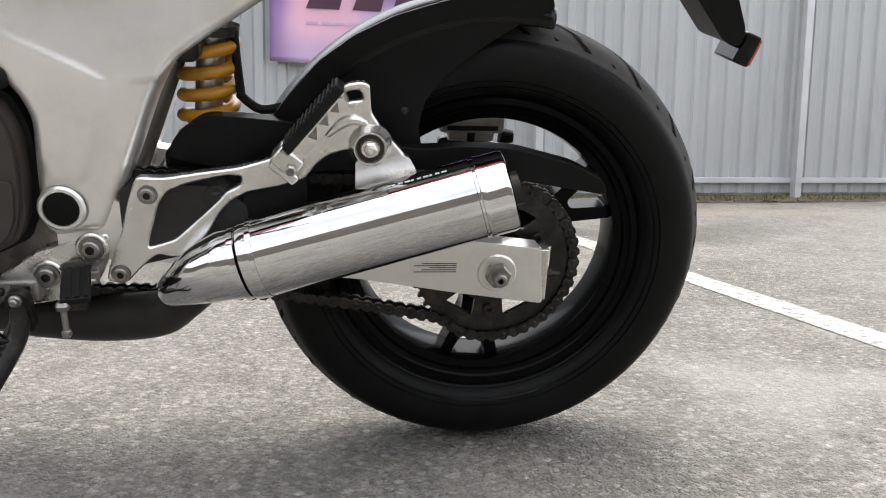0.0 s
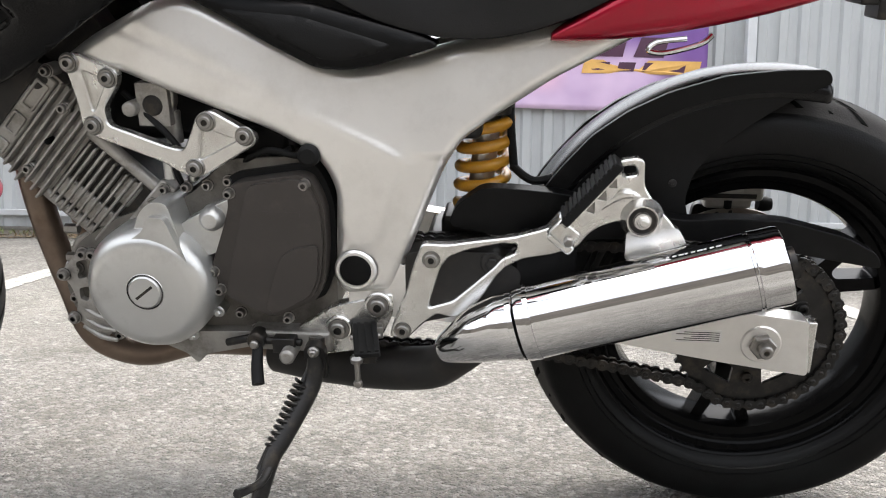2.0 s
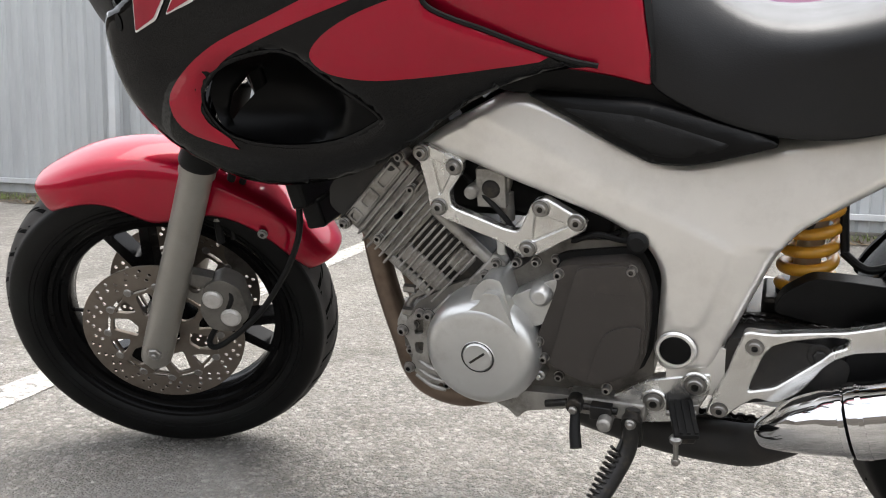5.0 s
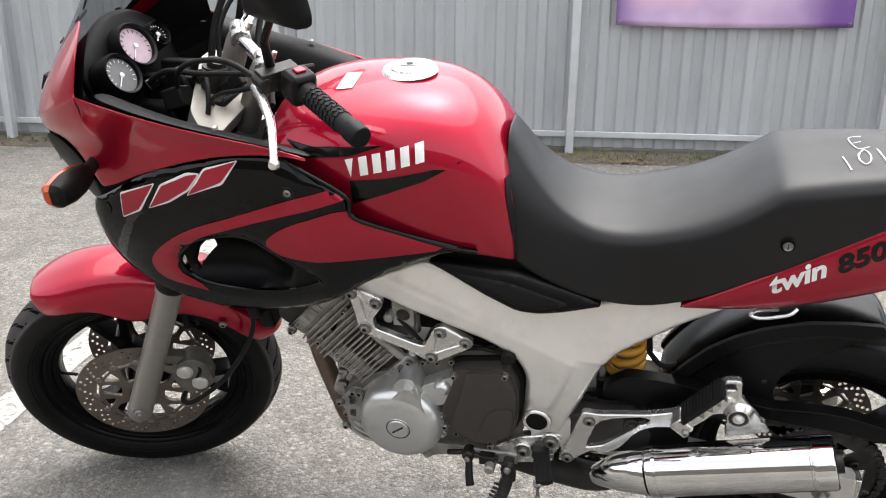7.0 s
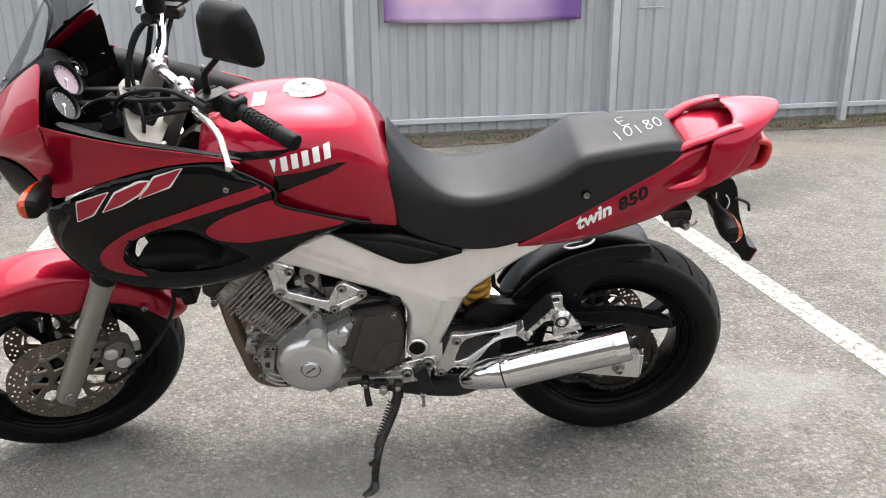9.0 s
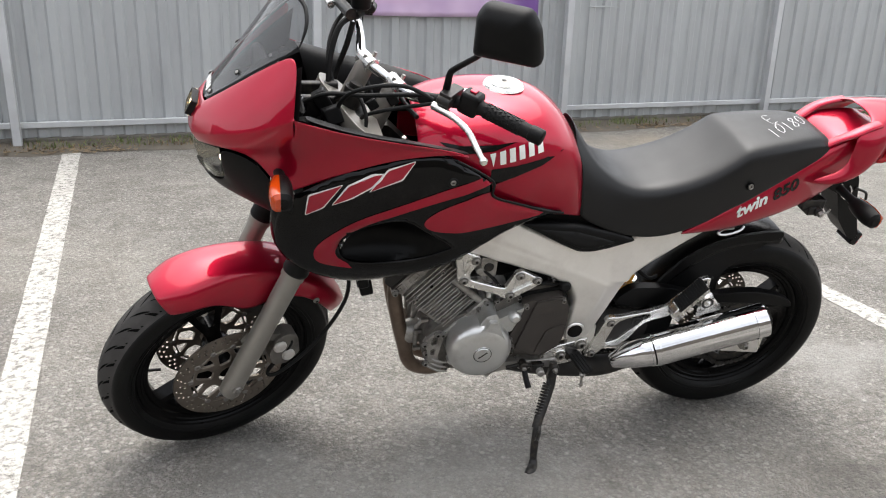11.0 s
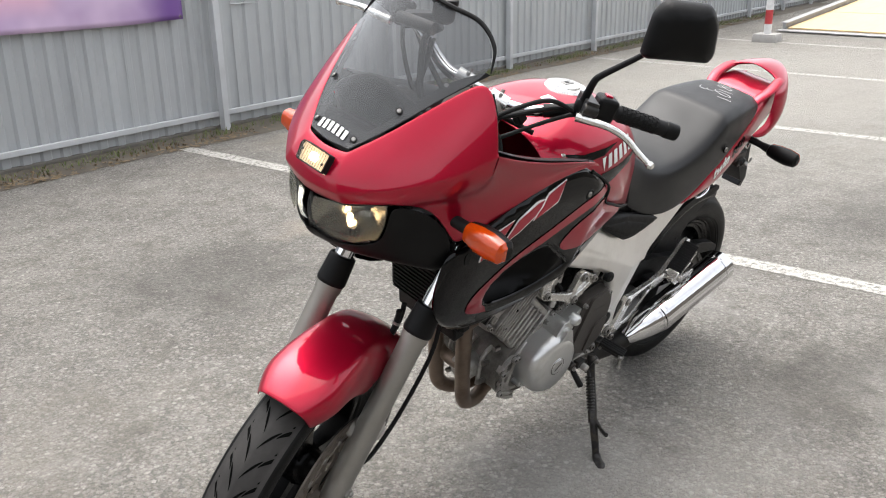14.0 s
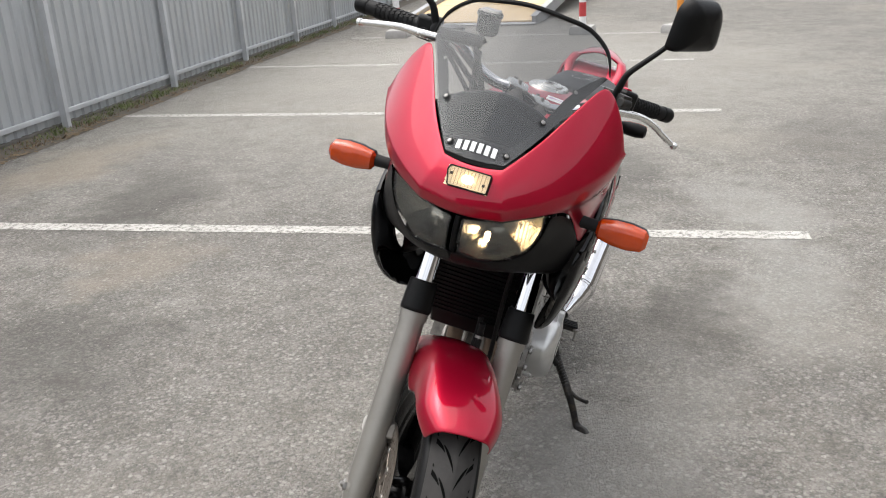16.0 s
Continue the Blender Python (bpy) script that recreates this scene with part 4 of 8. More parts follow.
for k in range(3):
    part("rubber_rib", moved(box(-0.015 + 0.010 * k, -0.010 + 0.010 * k, 0.012, 0.085, 0.0125, 0.0165), RPEG), RUBBER, rpeg)
part("footrest_spring", moved(join(box(-0.026, -0.014, 0.0, 0.016, -0.010, 0.008), bar((-0.022, 0.018, -0.004), (0.020, 0.018, -0.004), 0.004, 10)), RPEG), STEEL, rpeg, bevel=0.002)
part("feeler_bolt", join(bar((0.534, 0.225, 0.345), (0.533, 0.227, 0.312), 0.0038, 10), moved(lathe([(0, -0.0065), (0.0046, -0.0046), (0.0065, 0), (0.0046, 0.0046), (0, 0.0065)], 14), Matrix.Translation((0.533, 0.227, 0.309))), moved(lathe([(0, -0.007), (0.008, -0.004), (0.009, 0.002), (0.006, 0.006), (0, 0.006)], 14), Matrix.Translation((0.534, 0.225, 0.344)) @ Matrix.Rotation(radians(90), 4, "X"))), STEEL)
part("gear_lever", join(bar((0.625, 0.160, 0.332), (0.70, 0.160, 0.334), 0.0055, 10), box(0.632, 0.664, 0.15, 0.172, 0.320, 0.342), at_y(disc(0.013, 0.145, 0.172, 18), 0.688, 0, 0.336), bar((0.70, 0.158, 0.335), (0.735, 0.155, 0.325), 0.006, 10)), DARK_STEEL, label="dark gear lever linkage", bevel=0.003)
part("lever_bolt", at_y(disc(0.0065, 0.172, 0.180, 12), 0.688, 0, 0.334), STEEL)
part("gear_pedal", tube([(0.686, 0.168, 0.328), (0.682, 0.19, 0.306), (0.677, 0.205, 0.289)], [0.0075, 0.0085, 0.009], 12), RUBBER)

# -- engine --
eng = part("crankcase", join(plate([(0.98, 0.40), (0.97, 0.35), (0.93, 0.315), (0.80, 0.30), (0.66, 0.315), (0.58, 0.36), (0.575, 0.52), (0.62, 0.59), (0.72, 0.585), (0.78, 0.53), (0.88, 0.50), (0.95, 0.46)], -0.13, 0.125, r=0.02),), CASE, label="cast aluminium crankcase with grime", bevel=0.01)
COVER = [(0.906, 0.448), (0.884, 0.474), (0.861, 0.486), (0.836, 0.500), (0.830, 0.520), (0.813, 0.538), (0.789, 0.538), (0.779, 0.498), (0.770, 0.460), (0.752, 0.430), (0.76, 0.40), (0.82, 0.36), (0.88, 0.40)]
cov = part("generator_cover", plate(COVER, 0.11, 0.180, r=0.012), ENGINE, label="silver painted round engine side cover", bevel=0.012)
part("cover_dome", at_y(lathe([(0, 0.199), (0.024, 0.199), (0.064, 0.1985), (0.074, 0.196), (0.0835, 0.186), (0.0885, 0.176), (0.0895, 0.166), (0.0895, 0.11)], 72), 0.826, 0, 0.416), ENGINE, cov, angle=50)
part("cover_neck", plate([(0.876, 0.452), (0.843, 0.487), (0.819, 0.503), (0.812, 0.522), (0.789, 0.521), (0.775, 0.484), (0.762, 0.458), (0.80, 0.43), (0.85, 0.43)], 0.17, 0.194, r=0.008), ENGINE, cov, bevel=0.010)
for a in (-150, -115, -80, -40, 165):
    part("cover_lug", at_y(join(disc(0.0085, 0.11, 0.150, 14), disc(0.0055, 0.15, 0.157, 6)), 0.826 + 0.0935 * math.cos(radians(a)), 0, 0.416 + 0.0935 * math.sin(radians(a))), ENGINE, cov)
part("timing_plug", at_y(join(lathe([(0.0265, 0.1985), (0.0255, 0.2), (0.024, 0.2)], 40), lathe([(0, 0.2025), (0.021, 0.2025), (0.024, 0.1995)], 40)), 0.824, 0, 0.418), ENGINE, cov, bevel=0)
part("plug_slot", moved(box(-0.015, 0.015, 0.2028, 0.2034, -0.0018, 0.0018), pose(0.824, 0, 0.418, 0, 38, 0)), DARK_STEEL, cov)
part("plug_ring", at_y(lathe([(0.0235, 0.2), (0.0245, 0.2012), (0.0255, 0.2)], 40), 0.824, 0, 0.418), DARK_STEEL, cov)
part("oil_plug", at_y(lathe([(0, 0.186), (0.011, 0.186), (0.0135, 0.183), (0.0135, 0.17)], 28), 0.874, 0, 0.468), ENGINE, cov)
part("oil_plug_slot", moved(box(-0.009, 0.009, 0.186, 0.1868, -0.0015, 0.0015), pose(0.874, 0, 0.468, 0, 45, 0)), DARK_STEEL, cov)
SPROCKET_COVER = [(0.714, 0.553), (0.698, 0.561), (0.614, 0.574), (0.599, 0.568), (0.588, 0.545), (0.582, 0.522), (0.582, 0.473), (0.586, 0.431), (0.598, 0.400), (0.649, 0.374), (0.665, 0.370), (0.724, 0.398), (0.743, 0.418), (0.746, 0.435), (0.737, 0.458), (0.719, 0.505), (0.711, 0.531)]
spc = part("sprocket_cover", plate(SPROCKET_COVER, 0.12, 0.161, r=0.008), BROWN, label="dark brown painted sprocket cover", bevel=0.007)
part("cover_gasket", plate([(0.65 + (x - 0.65) * 1.10, 0.47 + (z - 0.47) * 1.09) for x, z in SPROCKET_COVER], 0.10, 0.132, r=0.008), RUBBER, spc, bevel=0.004)
part("cover_face", plate([(0.681, 0.560), (0.616, 0.570), (0.602, 0.564), (0.592, 0.543), (0.586, 0.52), (0.586, 0.474), (0.590, 0.433), (0.602, 0.404), (0.650, 0.379), (0.664, 0.376), (0.724, 0.403), (0.715, 0.438)], 0.158, 0.169, r=0.010), BROWN, spc, bevel=0.006)
part("cover_step", plate([(0.668, 0.386), (0.656, 0.426), (0.642, 0.464), (0.626, 0.475), (0.590, 0.483), (0.594, 0.434), (0.605, 0.408), (0.651, 0.383)], 0.166, 0.1735, r=0.012), BROWN, spc, bevel=0.004)
part("cover_mark", join(*[box(0.662 - 0.0085 * k, 0.656 - 0.0085 * k, 0.1685, 0.1694, 0.519, 0.526) for k in range(6)]), BROWN, spc)
for x, z in ((0.606, 0.562), (0.708, 0.548), (0.740, 0.436), (0.733, 0.410), (0.640, 0.371)):
    bolt(x, 0.160, z, 0.0065, 0.012, spc)
part("case_arm", join(plate([(0.785, 0.50), (0.72, 0.535), (0.69, 0.545), (0.70, 0.51), (0.735, 0.46), (0.76, 0.455)], 0.12, 0.158, r=0.012), at_y(lathe([(0, 0.176), (0.010, 0.175), (0.016, 0.168), (0.018, 0.15)], 24), 0.735, 0, 0.512)), ENGINE, eng, bevel=0.006)
for k, (x, z) in enumerate(((0.955, 0.42), (0.965, 0.375), (0.94, 0.335), (0.905, 0.318), (0.76, 0.325), (0.72, 0.36), (0.70, 0.335), (0.78, 0.545), (0.75, 0.548), (0.72, 0.555))):
    bolt(x, 0.126, z, 0.0065, 0.010, eng)
part("cable_bracket", plate([(0.976, 0.412), (0.965, 0.430), (0.952, 0.444), (0.935, 0.452), (0.918, 0.446), (0.925, 0.406), (0.932, 0.367), (0.925, 0.343), (0.910, 0.330), (0.922, 0.315), (0.946, 0.327), (0.966, 0.345), (0.959, 0.370), (0.965, 0.394)], 0.118, 0.136, [[(0.952, 0.433), (0.935, 0.437), (0.938, 0.410), (0.953, 0.406)], [(0.954, 0.392), (0.938, 0.396), (0.942, 0.372), (0.954, 0.374)]], r=0.006), CAST, eng, "cast cable bracket with two windows", bevel=0.003)
for z in (0.362, 0.345, 0.330):
    part("engine_rib", tube([(0.958, 0.130, z), (0.93, 0.138, z - 0.012), (0.905, 0.140, z - 0.016)], [0.004, 0.0045, 0.003], 8, 3), CAST, eng)
for x, z in ((0.972, 0.414), (0.966, 0.347), (0.938, 0.447), (0.924, 0.446)):
    bolt(x, 0.137, z, 0.0075, 0.009, eng)
part("engine_foot", join(plate([(0.86, 0.325), (0.80, 0.30), (0.785, 0.284), (0.77, 0.30), (0.66, 0.325), (0.66, 0.34), (0.80, 0.335)], 0.10, 0.145, r=0.006),), CAST, eng, bevel=0.003)
# oil filter, pipes and lugs on the front of the case
part("oil_filter", tube([(0.965, 0.035, 0.385), (1.000, 0.035, 0.382), (1.018, 0.035, 0.380), (1.022, 0.035, 0.380)], [0.036, 0.036, 0.034, 0.026], 28, 1), CAST, eng, "round cast oil filter cover")
part("filter_bolt", tube([(1.020, 0.035, 0.380), (1.032, 0.035, 0.379)], 0.009, 6, 1), STEEL, eng)
for q in range(4):
    part("case_rib", tube([(0.955, -0.09 + 0.055 * q, 0.455), (0.985, -0.09 + 0.055 * q, 0.43), (0.985, -0.09 + 0.055 * q, 0.345)], 0.006, 8, 3), CAST, eng)
for x, y, z in ((0.972, 0.10, 0.47), (0.985, 0.085, 0.36), (0.99, -0.02, 0.33), (0.985, 0.085, 0.42)):
    part("case_bolt", tube([(x - 0.012, y, z), (x + 0.008, y, z)], 0.0075, 6, 1), STEEL, eng)
# cylinder block: fins stacked along the axis that leans forward
CA = Vector((0.855, 0, 0.505))
CU = Vector((0.985 - 0.855, 0, 0.625 - 0.505)).normalized()
CN = Vector((CU.z, 0, -CU.x))
CYL = Matrix(((CN.x, 0, CU.x, CA.x), (0, 1, 0, 0), (CN.z, 0, CU.z, CA.z), (0, 0, 0, 1)))
# core coloured dark to stand in for the shade between the fins
cyl = part("cylinder_block", moved(box(-0.050, 0.066, -0.112, 0.114, -0.05, 0.13), CYL), DARK_STEEL, label="finned cast cylinder block, core darkened as shade between the fins", bevel=0.008)
part("barrel_wall", moved(join(box(0.030, 0.062, 0.10, 0.120, 0.010, 0.112), box(-0.030, 0.012, 0.10, 0.117, 0.016, 0.050)), CYL), CAST, cyl, bevel=0.004)
for k in range(9):
    z = 0.020 + 0.0105 * k
    a, b = (-0.034, 0.072) if k % 3 else (-0.040, 0.078)
    part("cooling_fin", moved(box(a, b, -0.128, 0.126 + 0.003 * (k % 2), z, z + 0.0038), CYL), CAST, cyl, bevel=0.0012)
part("base_flange", moved(join(box(-0.066, 0.090, -0.13, 0.130, -0.022, 0.004), box(0.040, 0.092, 0.05, 0.134, -0.020, 0.010)), CYL), CAST, cyl, bevel=0.004)
part("stud_tube", moved(bar((-0.046, 0.118, -0.010), (-0.046, 0.118, 0.118), 0.0095, 16), CYL), CAST, cyl)
part("stud_tube", moved(bar((0.074, 0.112, 0.0), (0.074, 0.112, 0.116), 0.0085, 16), CYL), CAST, cyl)
for u in (-0.058, -0.03, 0.052, 0.084):
    p = CYL @ Vector((u, 0.131, -0.008))
    bolt(p.x, p.y, p.z, 0.0062, 0.009, cyl)
head = part("cylinder_head", moved(plate([(-0.072, 0.112), (0.076, 0.112), (0.078, 0.216), (-0.074, 0.216)], -0.122, 0.116, r=0.006), CYL), CAST, label="cast cylinder head", bevel=0.005)
for k in range(6):
    z = 0.117 + 0.0120 * k
    part("head_fin", moved(box(-0.080 + 0.003 * (k % 2), 0.082 - 0.004 * (k % 3), -0.126, 0.132, z, z + 0.0036), CYL), CAST, head, bevel=0.0012)
part("head_face", moved(join(box(-0.070, 0.074, 0.10, 0.122, 0.186, 0.215)), CYL), CAST, head, bevel=0.003)
for u0, u1 in ((-0.058, -0.012), (0.0, 0.034), (0.046, 0.068)):
    part("head_panel", moved(plate([(u0, 0.190), (u1, 0.190), (u1, 0.211), (u0, 0.211)], 0.119, 0.1255, [[(u0 + 0.004, 0.194), (u1 - 0.004, 0.194), (u1 - 0.004, 0.207), (u0 + 0.004, 0.207)]], r=0.004, hole_r=0.003), CYL), CAST, head, bevel=0.001)
for u, w in ((0.080, 0.206), (-0.076, 0.205), (-0.050, 0.160), (0.055, 0.150)):
    part("head_lug", moved(at_y(disc(0.0095, 0.10, 0.128, 16), u, 0, w), CYL), CAST, head)
    p = CYL @ Vector((u, 0.128, w))
    bolt(p.x, p.y, p.z, 0.0065, 0.008, head)
part("sensor_hole", moved(at_y(disc(0.0045, 0.115, 0.1335, 12), 0.002, 0, 0.150), CYL), GROOVE, head)
part("head_gasket", moved(box(-0.076, 0.080, -0.12, 0.121, 0.215, 0.2195), CYL), DARK_STEEL, head)
part("head_cover", moved(plate([(-0.074, 0.219), (0.079, 0.219), (0.079, 0.244), (0.055, 0.262), (-0.05, 0.262), (-0.074, 0.245)], -0.118, 0.117, r=0.008), CYL), SOOT, head, "dark stained cam cover", bevel=0.006)
part("heat_stain", moved(join(plate([(-0.066, 0.196), (-0.044, 0.200), (-0.040, 0.214), (-0.066, 0.214)], 0.1215, 0.1228, r=0.006), plate([(0.046, 0.212), (0.072, 0.198), (0.074, 0.214)], 0.1215, 0.1228, r=0.004)), CYL), SOOT, head)
# mounting bracket
BR = [(0.918, 0.722), (0.90, 0.727), (0.846, 0.703), (0.849, 0.685), (0.871, 0.655), (0.868, 0.633), (0.79, 0.605), (0.769, 0.601), (0.757, 0.625), (0.747, 0.648), (0.728, 0.655), (0.670, 0.622), (0.672, 0.610), (0.745, 0.566), (0.768, 0.566), (0.80, 0.585), (0.888, 0.617), (0.903, 0.629), (0.905, 0.66)]
brk = part("engine_bracket", plate_c(BR, 0.134, 0.150, [[(0.895, 0.705), (0.862, 0.692), (0.885, 0.65)], [(0.742, 0.632), (0.695, 0.616), (0.749, 0.588)]], r=0.007), ALU, label="alloy engine mounting bracket")
part("bracket_web", plate([(0.895, 0.705), (0.862, 0.692), (0.885, 0.65)], 0.132, 0.143, r=0.002), ALU, brk)
part("bracket_web", plate([(0.742, 0.632), (0.695, 0.616), (0.749, 0.588)], 0.132, 0.143, r=0.002), ALU, brk)
for x, z in ((0.734, 0.640), (0.684, 0.622), (0.887, 0.633), (0.859, 0.695), (0.755, 0.578), (0.908, 0.714)):
    part("washer", at_y(disc(0.013, 0.149, 0.153, 24), x, 0, z), STEEL, brk)
    bolt(x, 0.153, z, 0.0085, 0.006, brk)
# carburettor and dark parts behind the bracket
carb = part("carburettor", join(at_y(disc(0.026, 0.03, 0.115, 28), 0.815, 0, 0.662), moved(box(-0.022, 0.022, 0.085, 0.125, -0.028, 0.03), pose(0.815, 0, 0.655)), bar((0.80, 0.1, 0.60), (0.80, 0.1, 0.645), 0.012, 12), at_y(disc(0.010, 0.1, 0.14, 16), 0.842, 0, 0.652)), CAST, label="cast carburettor body", bevel=0.003)
part("carb_dark_core", at_y(disc(0.014, 0.118, 0.127, 20), 0.815, 0, 0.655), DARK_STEEL, carb)
part("airbox", box(0.62, 0.90, -0.1, 0.1, 0.60, 0.74), PLASTIC, bevel=0.02)
part("intake_rubber", join(at_y(disc(0.03, 0.02, 0.1, 24), 0.77, 0, 0.64), at_y(disc(0.022, 0.02, 0.108, 24), 0.735, 0, 0.60)), RUBBER)
for k, pts in enumerate(([(0.86, 0.11, 0.67), (0.80, 0.128, 0.62), (0.76, 0.12, 0.57), (0.70, 0.11, 0.57), (0.63, 0.12, 0.60)], [(0.70, 0.12, 0.58), (0.66, 0.135, 0.60), (0.62, 0.13, 0.592), (0.59, 0.12, 0.60)], [(0.80, 0.12, 0.60), (0.79, 0.13, 0.565), (0.785, 0.12, 0.54)])):
    part("cable", tube(pts, 0.0045, 8, 6), RUBBER, label="thin black cable")
part("breather_fitting", join(bar((0.803, 0.12, 0.555), (0.803, 0.12, 0.60), 0.009, 14), bar((0.775, 0.115, 0.55), (0.775, 0.115, 0.585), 0.007, 12)), ENGINE)
part("wiring_box", box(0.64, 0.72, 0.05, 0.11, 0.585, 0.63), PLASTIC, bevel=0.006)
# radiator and exhaust
HY = 0.05
HX = [(1.049, 0.542), (1.043, 0.484), (1.03, 0.416), (1.013, 0.346), (0.998, 0.289), (0.97, 0.255), (0.914, 0.237), (0.834, 0.251)]
rad = part("radiator", join(moved(box(-0.014, 0.014, -0.125, 0.125, -0.135, 0.15), pose(1.168, 0, 0.735, 0, 12, 0)),), PLASTIC, label="black radiator with fine core", bevel=0.006)
# added black block that stands in for engine shade between the forks
part("shade_filler", moved(box(-0.02, 0.015, -0.10, 0.10, -0.178, -0.13), pose(1.168, 0, 0.735, 0, 12, 0)), PLASTIC, rad, bevel=0.006)
fin0 = part("radiator_fin", moved(box(0.012, 0.018, -0.115, 0.115, -0.0015, 0.0015), pose(0, 0, 0)), PLASTIC, rad)
fin0.matrix_basis = pose(1.168, 0, 0.735, 0, 12, 0) @ pose(0, 0, -0.1185)
for k in range(-1, 21):
    if k == 0:
        continue
    ob = new("radiator_fin", fin0.data)
    ob.parent = rad
    ob.matrix_basis = pose(1.168, 0, 0.735, 0, 12, 0) @ pose(0, 0, -0.1185 + 0.012 * k)
for sg in (1, -1):
    part("exhaust_header", tube([(1.000, 0.060 * sg, 0.590), (1.040, 0.066 * sg, 0.575), (HX[0][0], HY * sg, HX[0][1]), *[(a, HY * sg, b) for a, b in HX[1:-3]], (HX[-3][0], (HY - 0.006) * sg, HX[-3][1]), (HX[-2][0], (HY - 0.018) * sg, HX[-2][1]), (HX[-1][0], (HY - 0.035) * sg, HX[-1][1]), (0.70, 0.03 * sg, 0.262)], 0.0205, 18, 6), PIPE, label="heat-stained brown exhaust header pipe")
    part("header_flange", at_y(disc(0.034, -0.008, 0.008, 24), 0.995, 0.060 * sg, 0.592, rz=90, rx=0), PIPE)
part("header_link", tube([(HX[2][0], HY, HX[2][1]), (HX[2][0] - 0.02, 0.03, HX[2][1] - 0.03), (HX[2][0] - 0.02, -0.03, HX[2][1] - 0.03), (HX[2][0], -HY, HX[2][1])], 0.017, 14, 6), PIPE)
part("collector_pipe", tube([(0.70, 0.03, 0.25), (0.62, 0.06, 0.255), (0.53, 0.09, 0.262), (0.45, 0.125, 0.283), (0.41, 0.155, 0.318), (0.37, 0.175, 0.36)], [0.034, 0.036, 0.034, 0.031, 0.028, 0.026], 24, 6), SOOT, label="sooty black exhaust link pipe")
# muffler
MA, MB = Vector((0.318, 0.190, 0.388)), Vector((0.003, 0.202, 0.486))
md = (MB - MA).normalized()
ms = md.cross(Vector((0, 0, 1))).normalized()
mu = ms.cross(md)
MUF = Matrix(((ms.x, md.x, mu.x, MA.x), (ms.y, md.y, mu.y, MA.y), (ms.z, md.z, mu.z, MA.z), (0, 0, 0, 1)))
ML = (MB - MA).length
muf = part("muffler", moved(lathe([(0.040, -0.004), (0.0485, -0.002), (0.0498, 0.004), (0.0498, ML - 0.041), (0.0484, ML - 0.040), (0.0484, ML - 0.037), (0.0508, ML - 0.036), (0.0508, ML - 0.030), (0.0500, ML - 0.028), (0.0500, ML - 0.006), (0.0485, ML - 0.001), (0.045, ML + 0.001), (0.026, ML), (0.024, ML - 0.02), (0.0, ML - 0.02)], 72), MUF), CHROME, label="polished chrome silencer with fine scratches")
part("muffler_cone", tube([(0.322, 0.19, 0.387), (0.345, 0.187, 0.380), (0.375, 0.182, 0.366), (0.402, 0.175, 0.349), (0.425, 0.168, 0.334)], [0.0455, 0.0445, 0.0385, 0.029, 0.019], 48, 6), CHROME, muf, "chrome inlet cone with dark stains")
part("muffler_band", moved(lathe([(0.044, -0.014), (0.0472, -0.013), (0.0472, -0.006), (0.044, -0.005)], 60), MUF), CHROME, muf)
part("muffler_gap", moved(lathe([(0.0445, -0.0052), (0.0452, -0.0045), (0.0452, -0.0025), (0.0445, -0.002)], 60), MUF), GROOVE, muf)
part("band_ring", moved(lathe([(0.047, 0.010), (0.0507, 0.011), (0.0507, 0.017), (0.047, 0.018)], 60), MUF), CHROME, muf)
part("muffler_tail", moved(lathe([(0.022, ML - 0.02), (0.0205, ML + 0.012), (0.018, ML + 0.012), (0.018, ML - 0.02)], 32), MUF), DARK_STEEL, muf)
part("stamped_mark", join(*[moved(box(-0.0008, 0.0008, 0, 0.0035 + 0.0015 * (k % 3), 0, 0.0045), MUF @ pose(0, ML - 0.135 + 0.0075 * k, 0, 0, 14, 0) @ pose(0, 0, 0.0460)) for k in range(9)]), WHITE_INK, muf, "row of tiny stamped marks")

# -- swing arm, chain, sprocket, brake --
sw = part("swing_arm", plate([(0.56, 0.455), (0.40, 0.432), (0.20, 0.402), (0.02, 0.390), (-0.058, 0.381), (-0.066, 0.30), (0.05, 0.316), (0.18, 0.337), (0.40, 0.36), (0.56, 0.37)], 0.105, 0.137, r=0.006), FRAME_ALU, label="silver box section swing arm", bevel=0.004)
part("swing_arm_right", flip(plate([(0.56, 0.455), (0.20, 0.402), (-0.058, 0.381), (-0.066, 0.30), (0.18, 0.337), (0.56, 0.37)], 0.105, 0.137, r=0.006)), FRAME_ALU, sw, bevel=0.004)
part("swing_arm_bridge", box(0.36, 0.47, -0.13, 0.13, 0.37, 0.44), DARK_STEEL, sw, bevel=0.01)
part("axle_plate", at_y(lathe([(0, 0.1395), (0.025, 0.1395), (0.027, 0.137)], 36), 0.0, 0, 0.346), FRAME_ALU, sw)
part("axle_nut", at_y(join(disc(0.0175, 0.139, 0.152, 6), disc(0.0095, 0.15, 0.166, 20, 0.004)), -0.001, 0, 0.346, ry=12), STEEL, sw)
part("chain_adjuster", join(bar((-0.066, 0.121, 0.34), (-0.090, 0.121, 0.337), 0.004, 10), at_y(disc(0.008, -0.004, 0.004, 6), -0.075, 0.121, 0.339, rz=90)), DARK_STEEL, sw)
part("end_cap", box(-0.0705, -0.058, 0.107, 0.1355, 0.304, 0.379), ALU, sw, bevel=0.002)
part("warning_label", box(0.052, 0.118, 0.1372, 0.1376, 0.345, 0.364), WHITE_INK, sw, "pale label with tiny unreadable print")
part("label_print", join(*[box(0.055, 0.112 - 0.01 * (k % 3), 0.1377, 0.1379, 0.3475 + 0.003 * k, 0.3487 + 0.003 * k) for k in range(5)]), DARK_STEEL, sw)
